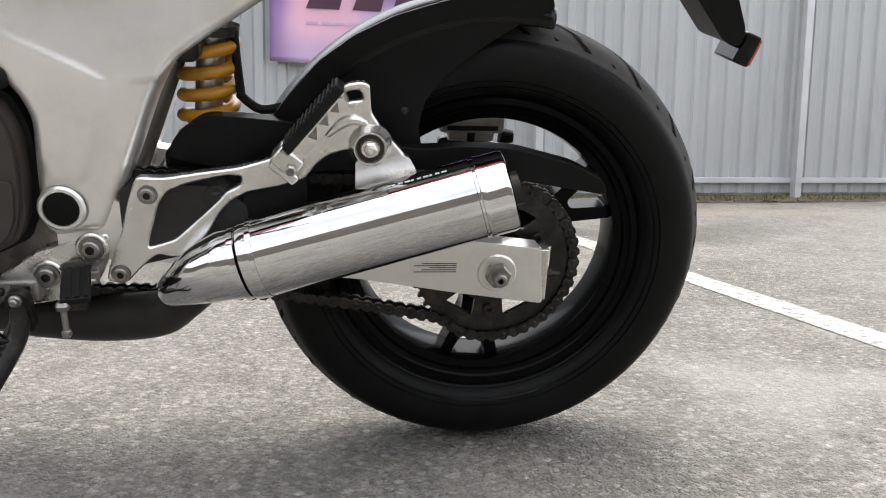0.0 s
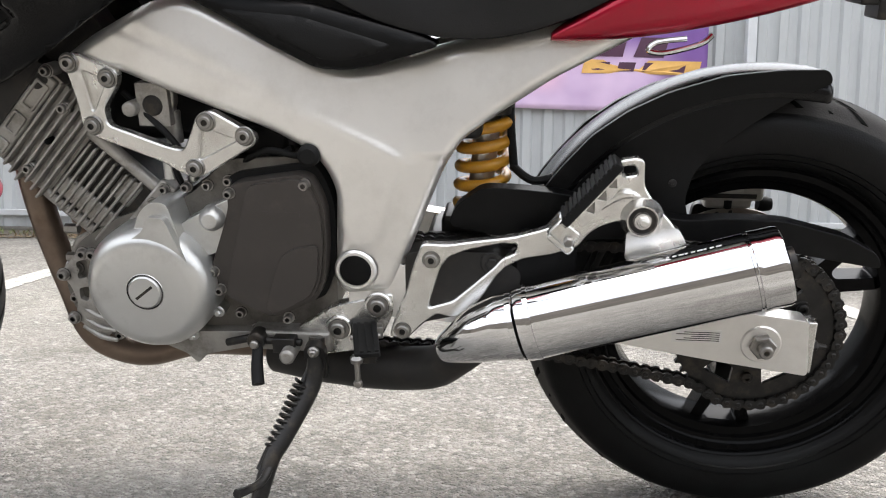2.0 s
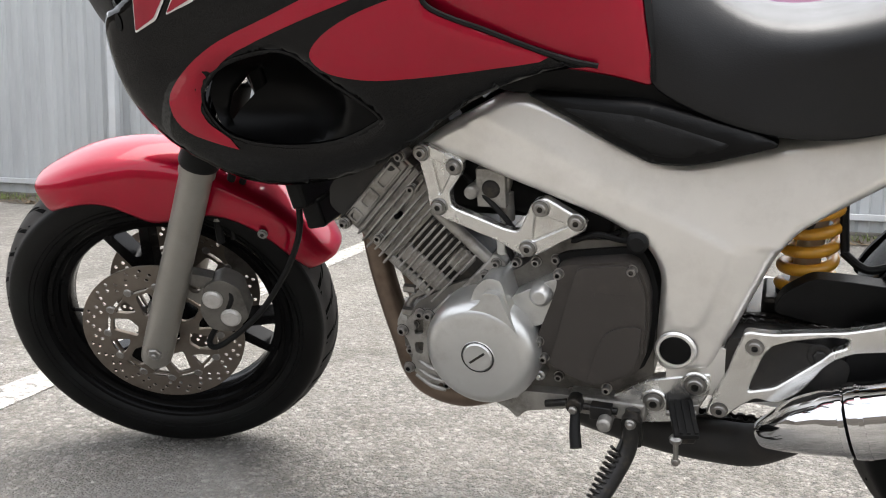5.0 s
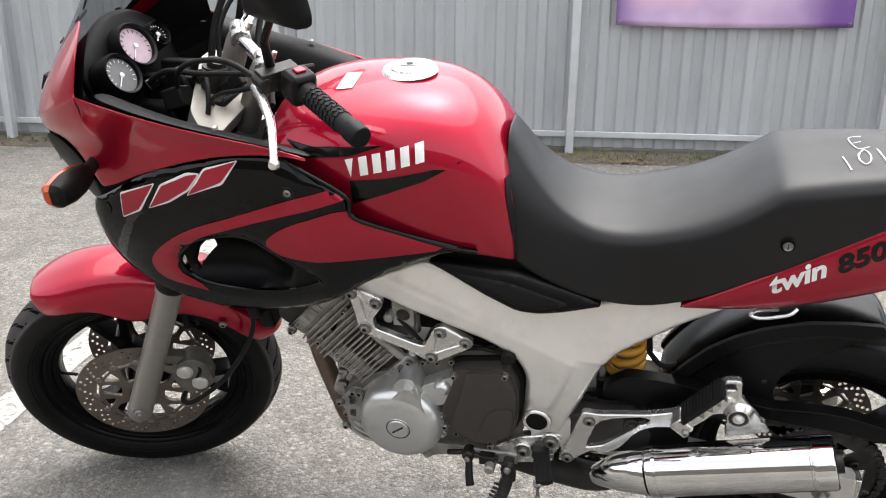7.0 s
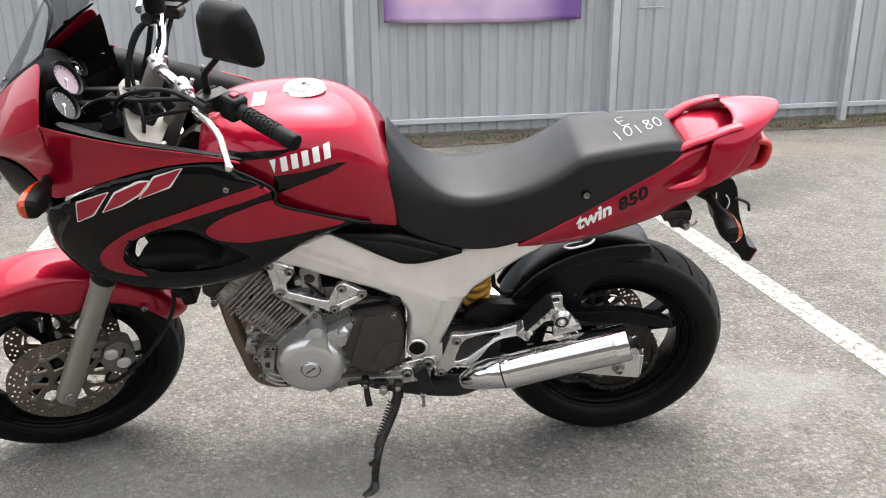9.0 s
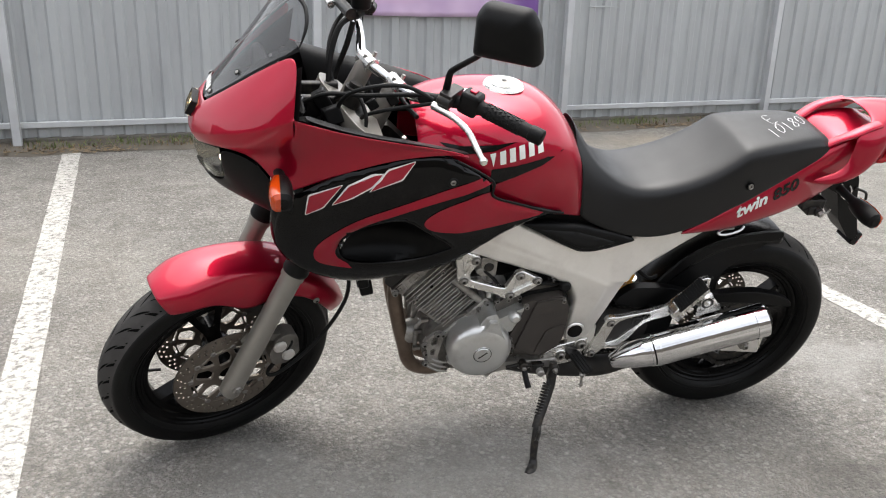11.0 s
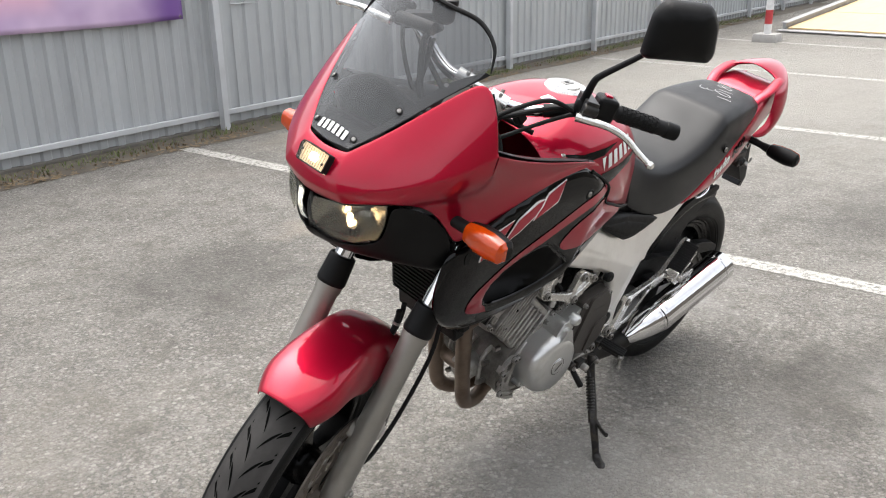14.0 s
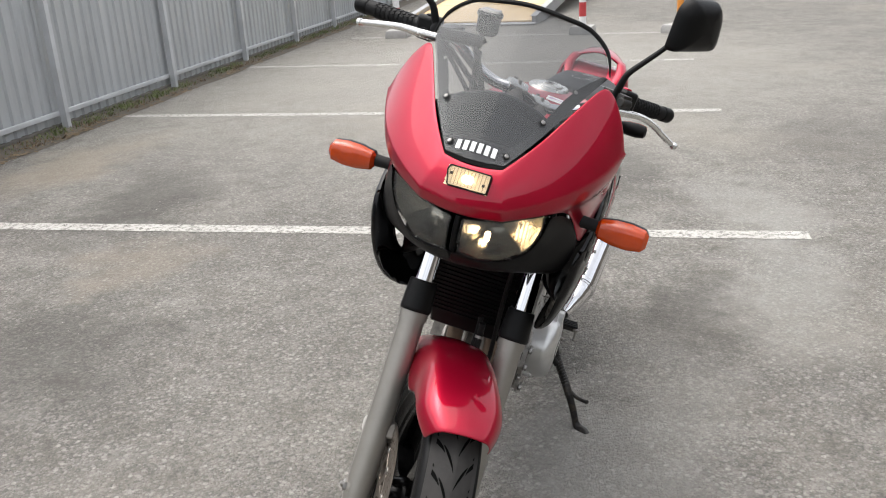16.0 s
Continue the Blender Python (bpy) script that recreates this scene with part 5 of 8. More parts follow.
part("chain_guard", plate([(0.425, 0.492), (0.415, 0.52), (0.378, 0.547), (0.33, 0.546), (0.267, 0.541), (0.21, 0.524), (0.107, 0.508), (0.05, 0.512), (-0.02, 0.510), (-0.10, 0.490), (-0.142, 0.468), (-0.150, 0.447), (-0.10, 0.455), (-0.016, 0.469), (0.137, 0.483), (0.26, 0.475), (0.35, 0.478)], 0.080, 0.108, r=0.012), PLASTIC, label="matt black chain guard", bevel=0.006)


def gear(r, teeth):
    o = []
    for k in range(teeth):
        for f, q in ((0, 0.945), (0.25, 0.95), (0.42, 1.0), (0.58, 1.0), (0.75, 0.95)):
            a = 2 * math.pi * (k + f) / teeth
            o.append((r * q * math.cos(a), r * q * math.sin(a)))
    return o


wins = [[(0.088 * math.cos(radians(60 * k + d)) if q else 0.062 * math.cos(radians(60 * k + d)), (0.088 if q else 0.062) * math.sin(radians(60 * k + d))) for q, d in ((0, -12), (0, 12), (1, 15), (1, -15))] for k in range(6)]
part("rear_sprocket", at_y(plate(gear(0.115, 44), 0.082, 0.089, [circle(0, 0, 0.04, 28), *wins], 0, 0.004), 0, 0, RZ), DARK_STEEL, label="oily dark steel rear sprocket")
part("sprocket_hub", at_y(lathe([(0.0, 0.092), (0.045, 0.092), (0.058, 0.086), (0.06, 0.06), (0.04, 0.055)], 40), 0, 0, RZ), RIM)
for k in range(6):
    a = radians(60 * k + 30)
    bolt(0.072 * math.cos(a), 0.089, RZ + 0.072 * math.sin(a), 0.008, 0.008, mat=DARK_STEEL)
# chain: side plates and rollers along the loop round both sprockets
path = [Vector((0.60, 0.30, 0)), Vector((0.29, 0.294, 0)), Vector((0.18, 0.277, 0)), Vector((0.07, 0.256, 0))]
path += [Vector((0.117 * math.cos(radians(a)), RZ + 0.117 * math.sin(radians(a)), 0)) for a in range(-72, -270, -9)]
path += [Vector((0.02, 0.461, 0)), Vector((0.30, 0.463, 0)), Vector((0.60, 0.466, 0))]
dist = [0.0]
for a, b in zip(path, path[1:]):
    dist.append(dist[-1] + (b - a).length)
links = []
pitch, k = 0.0159, 0
while k * pitch < dist[-1] - pitch:
    ps = []
    for q in (k, k + 1):
        ps.append(Vector((float(np.interp(q * pitch, dist, [p.x for p in path])), float(np.interp(q * pitch, dist, [p.y for p in path])))))
    c, dd = (ps[0] + ps[1]) / 2, ps[1] - ps[0]
    ang = math.degrees(math.atan2(dd.y, dd.x))
    hh = 0.0085
    eight = [(-0.0155, 0), (-0.012, hh * 0.9), (-0.006, hh * 0.95), (0, hh * 0.6), (0.006, hh * 0.95), (0.012, hh * 0.9), (0.0155, 0), (0.012, -hh * 0.9), (0.006, -hh * 0.95), (0, -hh * 0.6), (-0.006, -hh * 0.95), (-0.012, -hh * 0.9)]
    off = 0.0085 if k % 2 else 0.0058
    for s in (1, -1):
        links.append(moved(plate(eight, 0.0855 + s * off - 0.001, 0.0855 + s * off + 0.001, r=0), pose(c.x, 0, c.y, 0, -ang, 0)))
    links.append(moved(disc(0.005, 0.0855 - 0.0105, 0.0855 + 0.0105, 8), pose(ps[0].x, 0, ps[0].y)))
    k += 1
tagged(part("drive_chain", join(*links), DARK_STEEL, label="dirty roller chain"), kind="stuff")
rcal = part("rear_caliper", join(box(-0.035, 0.064, -0.118, -0.062, 0.484, 0.513), box(-0.022, 0.050, -0.118, -0.075, 0.468, 0.488)), CALIPER, label="rear brake caliper in bare alloy", bevel=0.006)
part("caliper_bridge", box(-0.004, 0.034, -0.100, -0.058, 0.500, 0.5175), CALIPER, rcal, bevel=0.003)
part("pad_slot", box(-0.024, 0.052, -0.0622, -0.0605, 0.4895, 0.4965), DARK_STEEL, rcal)
part("bleed_cap", bar((0.014, -0.075, 0.470), (0.014, -0.072, 0.505), 0.006, 10), RUBBER, rcal)
part("slide_boot", tube([(-0.030, -0.075, 0.480), (-0.040, -0.075, 0.478), (-0.050, -0.075, 0.478)], [0.012, 0.012, 0.009], 12, 2), RUBBER, rcal)
part("caliper_arm", plate([(0.06, 0.47), (0.02, 0.462), (-0.02, 0.47), (-0.03, 0.40), (0.03, 0.37), (0.07, 0.40)], -0.112, -0.098, r=0.01), DARK_STEEL, rcal, bevel=0.003)
# rear hugger
HUG = [(0.318, 0.500), (0.300, 0.535), (0.272, 0.572), (0.235, 0.614), (0.19, 0.647), (0.14, 0.672), (0.07, 0.694), (0.0, 0.702), (-0.055, 0.703), (-0.062, 0.686), (-0.02, 0.668), (0.03, 0.635), (0.075, 0.598), (0.10, 0.565), (0.108, 0.53), (0.100, 0.495), (0.16, 0.475), (0.27, 0.47)]
hug = part("rear_hugger", plate(HUG, 0.073, 0.083, r=0.010), PLASTIC, label="matt black rear wheel hugger", bevel=0.004)
part("hugger_right", flip(plate([(x, z - 0.014) for x, z in HUG], 0.073, 0.083, r=0.010)), PLASTIC, hug, bevel=0.004)
HPROF = [(0.322, 0.0838), (0.334, 0.0832), (0.3445, 0.0795), (0.3515, 0.071), (0.3562, 0.057), (0.3585, 0.035), (0.3580, 0.005), (0.354, -0.030), (0.346, -0.058), (0.337, -0.074), (0.326, -0.0815)]
hrows = [[((r - 0.320) * (0.72 if a > 101 else 1.0) * math.cos(radians(a)) + 0.320 * math.cos(radians(a)), y * (0.93 if a > 101 else 1.0), ((r - 0.320) * (0.72 if a > 101 else 1.0) + 0.320) * math.sin(radians(a))) for r, y in HPROF] for a in [*range(27, 100, 4), 100, 101.6]]
part("hugger_crown", moved(net(hrows), pose(0, 0, RZ)), CROWN_GLOSS, hug, "satin black arched crown", solid=0.004, sub=1)
bolt(0.126, 0.083, 0.552, 0.004, 0.002, hug, mat=DARK_STEEL)
part("inner_mudguard", net([[(0.30, y, 0.752), (0.20, y, 0.762), (0.06, y, 0.785), (-0.075, y, 0.822)] for y in (-0.10, -0.05, 0.05, 0.10)]), PLASTIC, label="black inner rear mudguard", solid=-0.006)
part("mudguard_side", join(*[box(-0.09, -0.07, -0.09, 0.09, 0.812, 0.842)]), PLASTIC, bevel=0.004)
# shock absorber
coil = [(0.385 + 0.033 * math.cos(2 * math.pi * t / 16), 0.033 * math.sin(2 * math.pi * t / 16), 0.50 + 0.0017 * t) for t in range(0, 84)]
sh = part("shock_spring", tube([(x - 0.055 * (z - 0.5), y + 0.02, z) for x, y, z in coil], 0.0085, 12, 2), SPRING, label="yellow coil spring of the rear shock")
part("shock_body", bar((0.39, 0.02, 0.47), (0.37, 0.02, 0.68), 0.018, 20), ENGINE, sh)
part("shock_collar", bar((0.387, 0.02, 0.485), (0.386, 0.02, 0.50), 0.036, 24), DARK_STEEL, sh)
part("shock_collar", bar((0.377, 0.02, 0.635), (0.376, 0.02, 0.648), 0.038, 24), DARK_STEEL, sh)
part("linkage", join(box(0.36, 0.44, -0.03, 0.05, 0.44, 0.485), bar((0.40, -0.03, 0.40), (0.40, 0.06, 0.40), 0.02, 16)), DARK_STEEL, bevel=0.006)
part("linkage_cover", plate([(0.48, 0.355), (0.33, 0.392), (0.322, 0.440), (0.36, 0.466), (0.44, 0.468), (0.48, 0.462)], 0.060, 0.1395, r=0.012), SOOT, label="dark dusty suspension linkage cover", bevel=0.006)
part("linkage_guard", plate([(0.335, 0.380), (0.255, 0.392), (0.250, 0.482), (0.325, 0.492)], 0.090, 0.1385, r=0.008), PLASTIC, bevel=0.004)
part("linkage_bolt", at_y(join(disc(0.016, 0.138, 0.143, 20), disc(0.009, 0.142, 0.148, 6)), 0.362, 0, 0.452), SOOT)
part("brake_pipe", tube([(0.34, 0.04, 0.56), (0.31, 0.06, 0.545), (0.27, 0.05, 0.552)], 0.006, 10, 6), RUBBER)
part("cable_drop", tube([(0.345, 0.03, 0.64), (0.342, 0.035, 0.60), (0.338, 0.04, 0.56)], 0.006, 10, 6), RUBBER)
# side stand
stand = part("side_stand", tube([(0.601, 0.168, 0.345), (0.602, 0.175, 0.325), (0.606, 0.190, 0.283), (0.636, 0.235, 0.228), (0.651, 0.257, 0.203), (0.664, 0.290, 0.150), (0.668, 0.312, 0.105)], [0.011, 0.012, 0.0125, 0.0125, 0.012, 0.011, 0.010], 16, 6), DARK_STEEL, label="black steel side stand touching the asphalt")
part("stand_foot", tube([(0.667, 0.308, 0.112), (0.671, 0.322, 0.098), (0.684, 0.342, 0.097), (0.698, 0.354, 0.098)], [0.0105, 0.014, 0.0155, 0.011], 14, 5), DARK_STEEL, stand)
part("stand_tang", tube([(0.648, 0.253, 0.205), (0.655, 0.285, 0.190), (0.668, 0.310, 0.192), (0.676, 0.325, 0.197)], [0.007, 0.006, 0.0055, 0.0065], 10, 4), DARK_STEEL, stand)
part("stand_lug", moved(plate([(-0.015, -0.045), (0.013, -0.045), (0.014, 0.006), (0.006, 0.016), (-0.008, 0.016), (-0.016, 0.006)], -0.006, 0.006, [circle(0.0, -0.030, 0.006, 12)], r=0.006), pose(0.602, 0.180, 0.330, -14, 0, 0)), DARK_STEEL, stand, bevel=0.002)
part("stand_pivot", at_y(join(disc(0.008, 0.15, 0.194, 14), disc(0.0055, 0.19, 0.199, 12)), 0.601, 0, 0.334), STEEL, stand)
SA, SB = Vector((0.618, 0.192, 0.288)), Vector((0.650, 0.245, 0.216))
sd = (SB - SA).normalized()
su = sd.cross(Vector((0, 1, 0))).normalized()
sv = sd.cross(su)
turns = 11
scoil = [SA + (SB - SA) * (t / (turns * 10)) + (su * math.cos(t * 0.6283) + sv * math.sin(t * 0.6283)) * 0.0102 for t in range(turns * 10 + 1)]
part("stand_spring", tube(scoil, 0.0026, 6, 1), DARK_STEEL, stand, "blackened return spring")
part("spring_end", bar(SB, SB + sd * 0.034, 0.0098, 14), DARK_STEEL, stand)
part("spring_end", bar(SA - sd * 0.02, SA, 0.004, 10), DARK_STEEL, stand)
part("stand_bracket", join(box(0.585, 0.70, 0.10, 0.155, 0.315, 0.345), bar((0.64, 0.14, 0.322), (0.64, 0.19, 0.322), 0.011, 14)), CAST, bevel=0.004)

# ---- bodywork ----
from mathutils.bvhtree import BVHTree


def skin(*obs):
    """The finished surfaces of some parts, to lay decals on."""
    dg = bpy.context.evaluated_depsgraph_get()
    vs, fs = [], []
    for ob in obs:
        ev = ob.evaluated_get(dg)
        me = ev.to_mesh()
        k = len(vs)
        vs += [v.co.copy() for v in me.vertices]
        fs += [tuple(i + k for i in p.vertices) for p in me.polygons]
        ev.to_mesh_clear()
    return BVHTree.FromPolygons(vs, fs)


def decal(name, outline, tree, mat, parent, label="", holes=(), lift=0.0018, step=0.012, r=0.0, axis="y"):
    """A thin film cut to an outline and laid on a surface from the left side, or from above."""
    o = rounded(outline, r) if r else [tuple(p) for p in outline]
    p, f = fill(o, holes, step)
    v = []
    for a, b in p:
        if axis == "y":
            hit, nrm, *_ = tree.ray_cast(Vector((a, 0.6, b)), Vector((0, -1, 0)))
        else:
            hit, nrm, *_ = tree.ray_cast(Vector((a, b, 1.8)), Vector((0, 0, -1)))
        if hit is None:
            hit, nrm, *_ = tree.find_nearest(Vector((a, 0.2, b)) if axis == "y" else Vector((a, b, 1.0)))
        if (nrm.y if axis == "y" else nrm.z) < 0:
            nrm = -nrm
        v.append(hit + nrm * lift)
    return part(name, (v, f), mat, parent, label, angle=60)


# -- side panels --
def side_y(x, z):
    return 0.236 - 0.95 * max(0.0, 0.93 - z) ** 2 - 1.35 * max(0.0, x - 1.27) ** 2 - 0.24 * max(0.0, 0.93 - x) - 0.35 * max(0.0, z - 0.99)


SIDE = [(1.335, 0.938), (1.361, 0.925), (1.374, 0.884), (1.366, 0.806), (1.315, 0.728), (1.206, 0.662), (1.094, 0.661), (0.962, 0.703), (0.813, 0.798), (0.72, 0.832), (0.653, 0.838), (0.703, 0.856), (0.853, 0.921), (0.862, 0.962), (0.975, 1.034), (1.043, 1.042), (1.15, 1.016), (1.243, 0.986)]
INTAKE = [(1.222, 0.798), (1.205, 0.828), (1.165, 0.856), (1.10, 0.872), (1.055, 0.868), (1.02, 0.842), (0.945, 0.785), (0.955, 0.765), (1.02, 0.738), (1.10, 0.728), (1.17, 0.734), (1.208, 0.755)]


def smooth(poly, n=4):
    return [(p[0], p[1]) for p in spline([(a, b, 0) for a, b in poly], n, True)]


LEAF_HOLE = [(1.214, 0.772), (1.206, 0.798), (1.176, 0.826), (1.146, 0.840), (1.152, 0.812), (1.176, 0.796), (1.196, 0.776), (1.208, 0.758)]
SIDE_S, INTAKE_S = smooth(SIDE, 3), smooth(INTAKE, 3)
panels = []
for sg in (1, -1):
    fl = (lambda p: p) if sg > 0 else flip
    sp = part("side_panel", fl(shell(SIDE_S, side_y, 0.014, 0.005, [INTAKE_S], 0, 0.007, 0.014)), BLACK_GLOSS, label="glossy black fairing side panel with red sweep and air intake", angle=55)
    big = [(1.095 + (x - 1.095) * 1.06, 0.80 + (z - 0.80) * 1.10) for x, z in INTAKE_S]
    part("intake_scoop", fl(shell(big, lambda x, z: side_y(x, z) - 0.010 - 0.075 * max(0.0, 1 - ((x - 1.12) / 0.13) ** 2 - ((z - 0.80) / 0.080) ** 2) ** 0.8, 0.012, 0.004, [LEAF_HOLE], 0)), SCOOP, sp, "black hollow air scoop", angle=60)
    part("intake_lip", fl(tube([(x, side_y(x, z) - 0.009, z) for x, z in INTAKE_S] + [(INTAKE_S[0][0], side_y(*INTAKE_S[0]) - 0.009, INTAKE_S[0][1])], 0.0045, 8, 1)), BLACK_GLOSS, sp)
    part("panel_bolt", fl(at_y(lathe([(0, 0.001), (0.0026, 0.001), (0.003, 0.003), (0.0055, 0.003), (0.0068, 0.0015), (0.0072, 0)], 24), 0.962, side_y(0.962, 0.975) - 0.001, 0.975)), STEEL, sp)
    part("bolt_ring", fl(at_y(lathe([(0.0070, 0.0014), (0.0115, 0.0022), (0.0130, 0)], 24), 0.962, side_y(0.962, 0.975) - 0.001, 0.975)), RUBBER, sp)
    panels.append(sp)
left_skin = skin(panels[0])
OUTER = [(0.862, 0.984), (0.937, 0.970), (1.074, 0.920), (1.174, 0.882), (1.244, 0.836), (1.276, 0.794), (1.262, 0.750), (1.184, 0.722)]
INNER = [(1.195, 0.738), (1.222, 0.766), (1.222, 0.800), (1.168, 0.858), (1.077, 0.896), (0.955, 0.936), (0.862, 0.962)]
sweep = [(p[0], p[1]) for p in spline([(a, b, 0) for a, b in OUTER], 5)] + [(p[0], p[1]) for p in spline([(a, b, 0) for a, b in INNER], 5)]
decal("red_sweep", sweep, left_skin, RED, panels[0], "red painted sweep")
TONGUE = [(0.870, 0.940), (0.93, 0.926), (0.985, 0.902), (1.016, 0.878), (1.020, 0.860), (0.998, 0.843), (0.95, 0.834), (0.88, 0.834), (0.78, 0.842), (0.71, 0.853), (0.78, 0.886), (0.853, 0.919)]
decal("red_tongue", smooth(TONGUE, 3), left_skin, RED, panels[0], "red painted tongue")
# model lettering stands as three slanted shapes, red with a white rim
for q in ([(1.290, 0.953), (1.212, 0.979), (1.256, 0.919), (1.298, 0.901)], [(1.239, 0.925), (1.203, 0.977), (1.146, 1.001), (1.121, 1.001), (1.147, 0.968), (1.192, 0.941)], [(1.155, 0.957), (1.114, 1.010), (1.048, 1.027), (1.079, 0.985)]):
    decal("lettering_rim", q, left_skin, WHITE_INK, panels[0], lift=0.0022, step=0.006, r=0.005)
    decal("lettering_fill", offset(q, 0.0042), left_skin, LETTER_RED, panels[0], lift=0.0036, step=0.006, r=0.004)
decal("empty_hole", [(1.328 + 0.0065 * math.cos(k * 0.3927), 0.916 + 0.0125 * math.sin(k * 0.3927)) for k in range(16)], left_skin, RUBBER, panels[0], "small empty hole", lift=0.0014, step=0.006)

# -- upper cowl, side bands, screen --
COWL = [
    [(1.517, 0, 1.095), (1.508, 0.055, 1.102), (1.455, 0.100, 1.150), (1.395, 0.132, 1.200), (1.345, 0.158, 1.237), (1.305, 0.181, 1.263)],
    [(1.549, 0, 1.060), (1.536, 0.068, 1.067), (1.482, 0.130, 1.098), (1.415, 0.176, 1.140), (1.362, 0.205, 1.172), (1.311, 0.224, 1.205)],
    [(1.557, 0, 1.028), (1.541, 0.080, 1.035), (1.489, 0.150, 1.060), (1.425, 0.203, 1.088), (1.368, 0.232, 1.112), (1.318, 0.248, 1.138)],
    [(1.546, 0, 1.003), (1.528, 0.080, 1.010), (1.482, 0.156, 1.032), (1.424, 0.200, 1.050), (1.368, 0.226, 1.068), (1.318, 0.243, 1.085)],
]
BAND = [
    [(1.482, 0.156, 1.032), (1.424, 0.200, 1.050), (1.368, 0.226, 1.068), (1.318, 0.243, 1.085), (1.318, 0.248, 1.138), (1.190, 0.243, 1.098), (1.080, 0.241, 1.076), (0.970, 0.226, 1.050), (0.925, 0.217, 1.032)],
    [(1.436, 0.176, 1.030), (1.400, 0.194, 1.034), (1.360, 0.208, 1.038), (1.318, 0.227, 1.043), (1.270, 0.238, 1.055), (1.180, 0.243, 1.058), (1.080, 0.243, 1.060), (0.970, 0.230, 1.048), (0.925, 0.220, 1.031)],
    [(1.392, 0.193, 1.012), (1.372, 0.202, 1.008), (1.348, 0.212, 1.002), (1.310, 0.227, 0.997), (1.255, 0.234, 1.000), (1.170, 0.243, 1.028), (1.080, 0.244, 1.046), (0.970, 0.232, 1.046), (0.925, 0.222, 1.030)],
    [(1.350, 0.211, 0.948), (1.346, 0.213, 0.946), (1.338, 0.218, 0.946), (1.305, 0.230, 0.957), (1.243, 0.236, 0.986), (1.160, 0.242, 1.015), (1.080, 0.243, 1.036), (0.970, 0.232, 1.044), (0.925, 0.223, 1.029)],
]


def ridge(rows, k, tight=0.12):
    """Rows close beside row k, so that the smoothed skin keeps a fold there."""
    near = lambda a, b: [tuple(Vector(p).lerp(Vector(q), tight)) for p, q in zip(a, b)]
    return rows[:k] + [near(rows[k], rows[k - 1]), rows[k], near(rows[k], rows[k + 1])] + rows[k + 1:]


def sharpen(rows, k, tight=0.2):
    """Columns close beside column k, for a crisp corner in the edge."""
    return [r[:k] + [tuple(Vector(r[k]).lerp(Vector(r[k - 1]), tight)), r[k], tuple(Vector(r[k]).lerp(Vector(r[k + 1]), tight))] + r[k + 1:] for r in rows]


COWL = sharpen(COWL, 1, 0.12)
BAND = [[(x, y - q * (1.0 if 1.0 < x < 1.33 else 0.3), z) for x, y, z in r] for r, q in zip(BAND, (0.0, 0.013, 0.014, 0.012))]
cowl = part("upper_cowl", join(net(ridge(COWL, 2, 0.16), True), net(BAND, True)), RED, label="glossy red upper fairing cowl with swept sides", sub=2, solid=0.004)
for sg in (1, -1):
    fl = (lambda p: p) if sg > 0 else flip
    dash = [[(1.306, 0.240, 1.140), (1.190, 0.238, 1.101), (1.080, 0.236, 1.080), (0.980, 0.222, 1.054), (0.910, 0.205, 1.028)],
            [(1.297, 0.212, 1.137), (1.190, 0.212, 1.097), (1.080, 0.212, 1.076), (1.000, 0.202, 1.055), (0.930, 0.192, 1.036)],
            [(1.287, 0.182, 1.124), (1.190, 0.178, 1.082), (1.090, 0.180, 1.064), (1.020, 0.178, 1.047), (0.960, 0.176, 1.032)],
            [(1.270, 0.165, 1.020), (1.190, 0.155, 0.980), (1.100, 0.155, 0.970), (1.030, 0.150, 0.970), (0.980, 0.150, 0.970)]]
    part("dash_panel", fl(net(dash)), PLASTIC, cowl, "matt black inner fairing trim", sub=2, solid=0.003)
    for x, y, z in ((1.325, 0.226, 1.118), (1.080, 0.222, 1.084)):
        part("trim_screw", fl(at_y(lathe([(0, 0.003), (0.004, 0.003), (0.006, 0)], 16), x, y, z, rx=70)), STEEL, cowl)
for sg in (1, -1):
    part("cowl_lining", net([[(x, y * 0.955 * sg, z) for x, y, z in r[:8]] for r in BAND]), PLASTIC, cowl)
part("cowl_lining", net([[(x - 0.010, y * 0.955, z - 0.006) for x, y, z in r] for r in [[tuple(Vector(p).lerp(Vector(q), 0.4)) for p, q in zip(COWL[0], COWL[1])]] + ridge(COWL, 2, 0.16)[1:]], True), PLASTIC, cowl, "matt black inside of the cowl", sub=2)
SCR = [
    [(1.512, 0, 1.103), (1.510, 0.030, 1.105), (1.506, 0.056, 1.107)],
    [(1.476, 0, 1.150), (1.471, 0.045, 1.150), (1.453, 0.098, 1.153)],
    [(1.434, 0, 1.206), (1.426, 0.062, 1.204), (1.394, 0.130, 1.203)],
    [(1.398, 0, 1.256), (1.387, 0.078, 1.252), (1.344, 0.156, 1.240)],
    [(1.366, 0, 1.302), (1.353, 0.090, 1.296), (1.304, 0.178, 1.267)],
    [(1.340, 0, 1.338), (1.327, 0.086, 1.330), (1.287, 0.160, 1.308)],
    [(1.322, 0, 1.362), (1.313, 0.068, 1.354), (1.288, 0.118, 1.340)],
]
screen = part("windscreen", net(SCR, True), SCREEN, cowl, "smoked clear windscreen with scratches", sub=2)
screen.visible_shadow = False
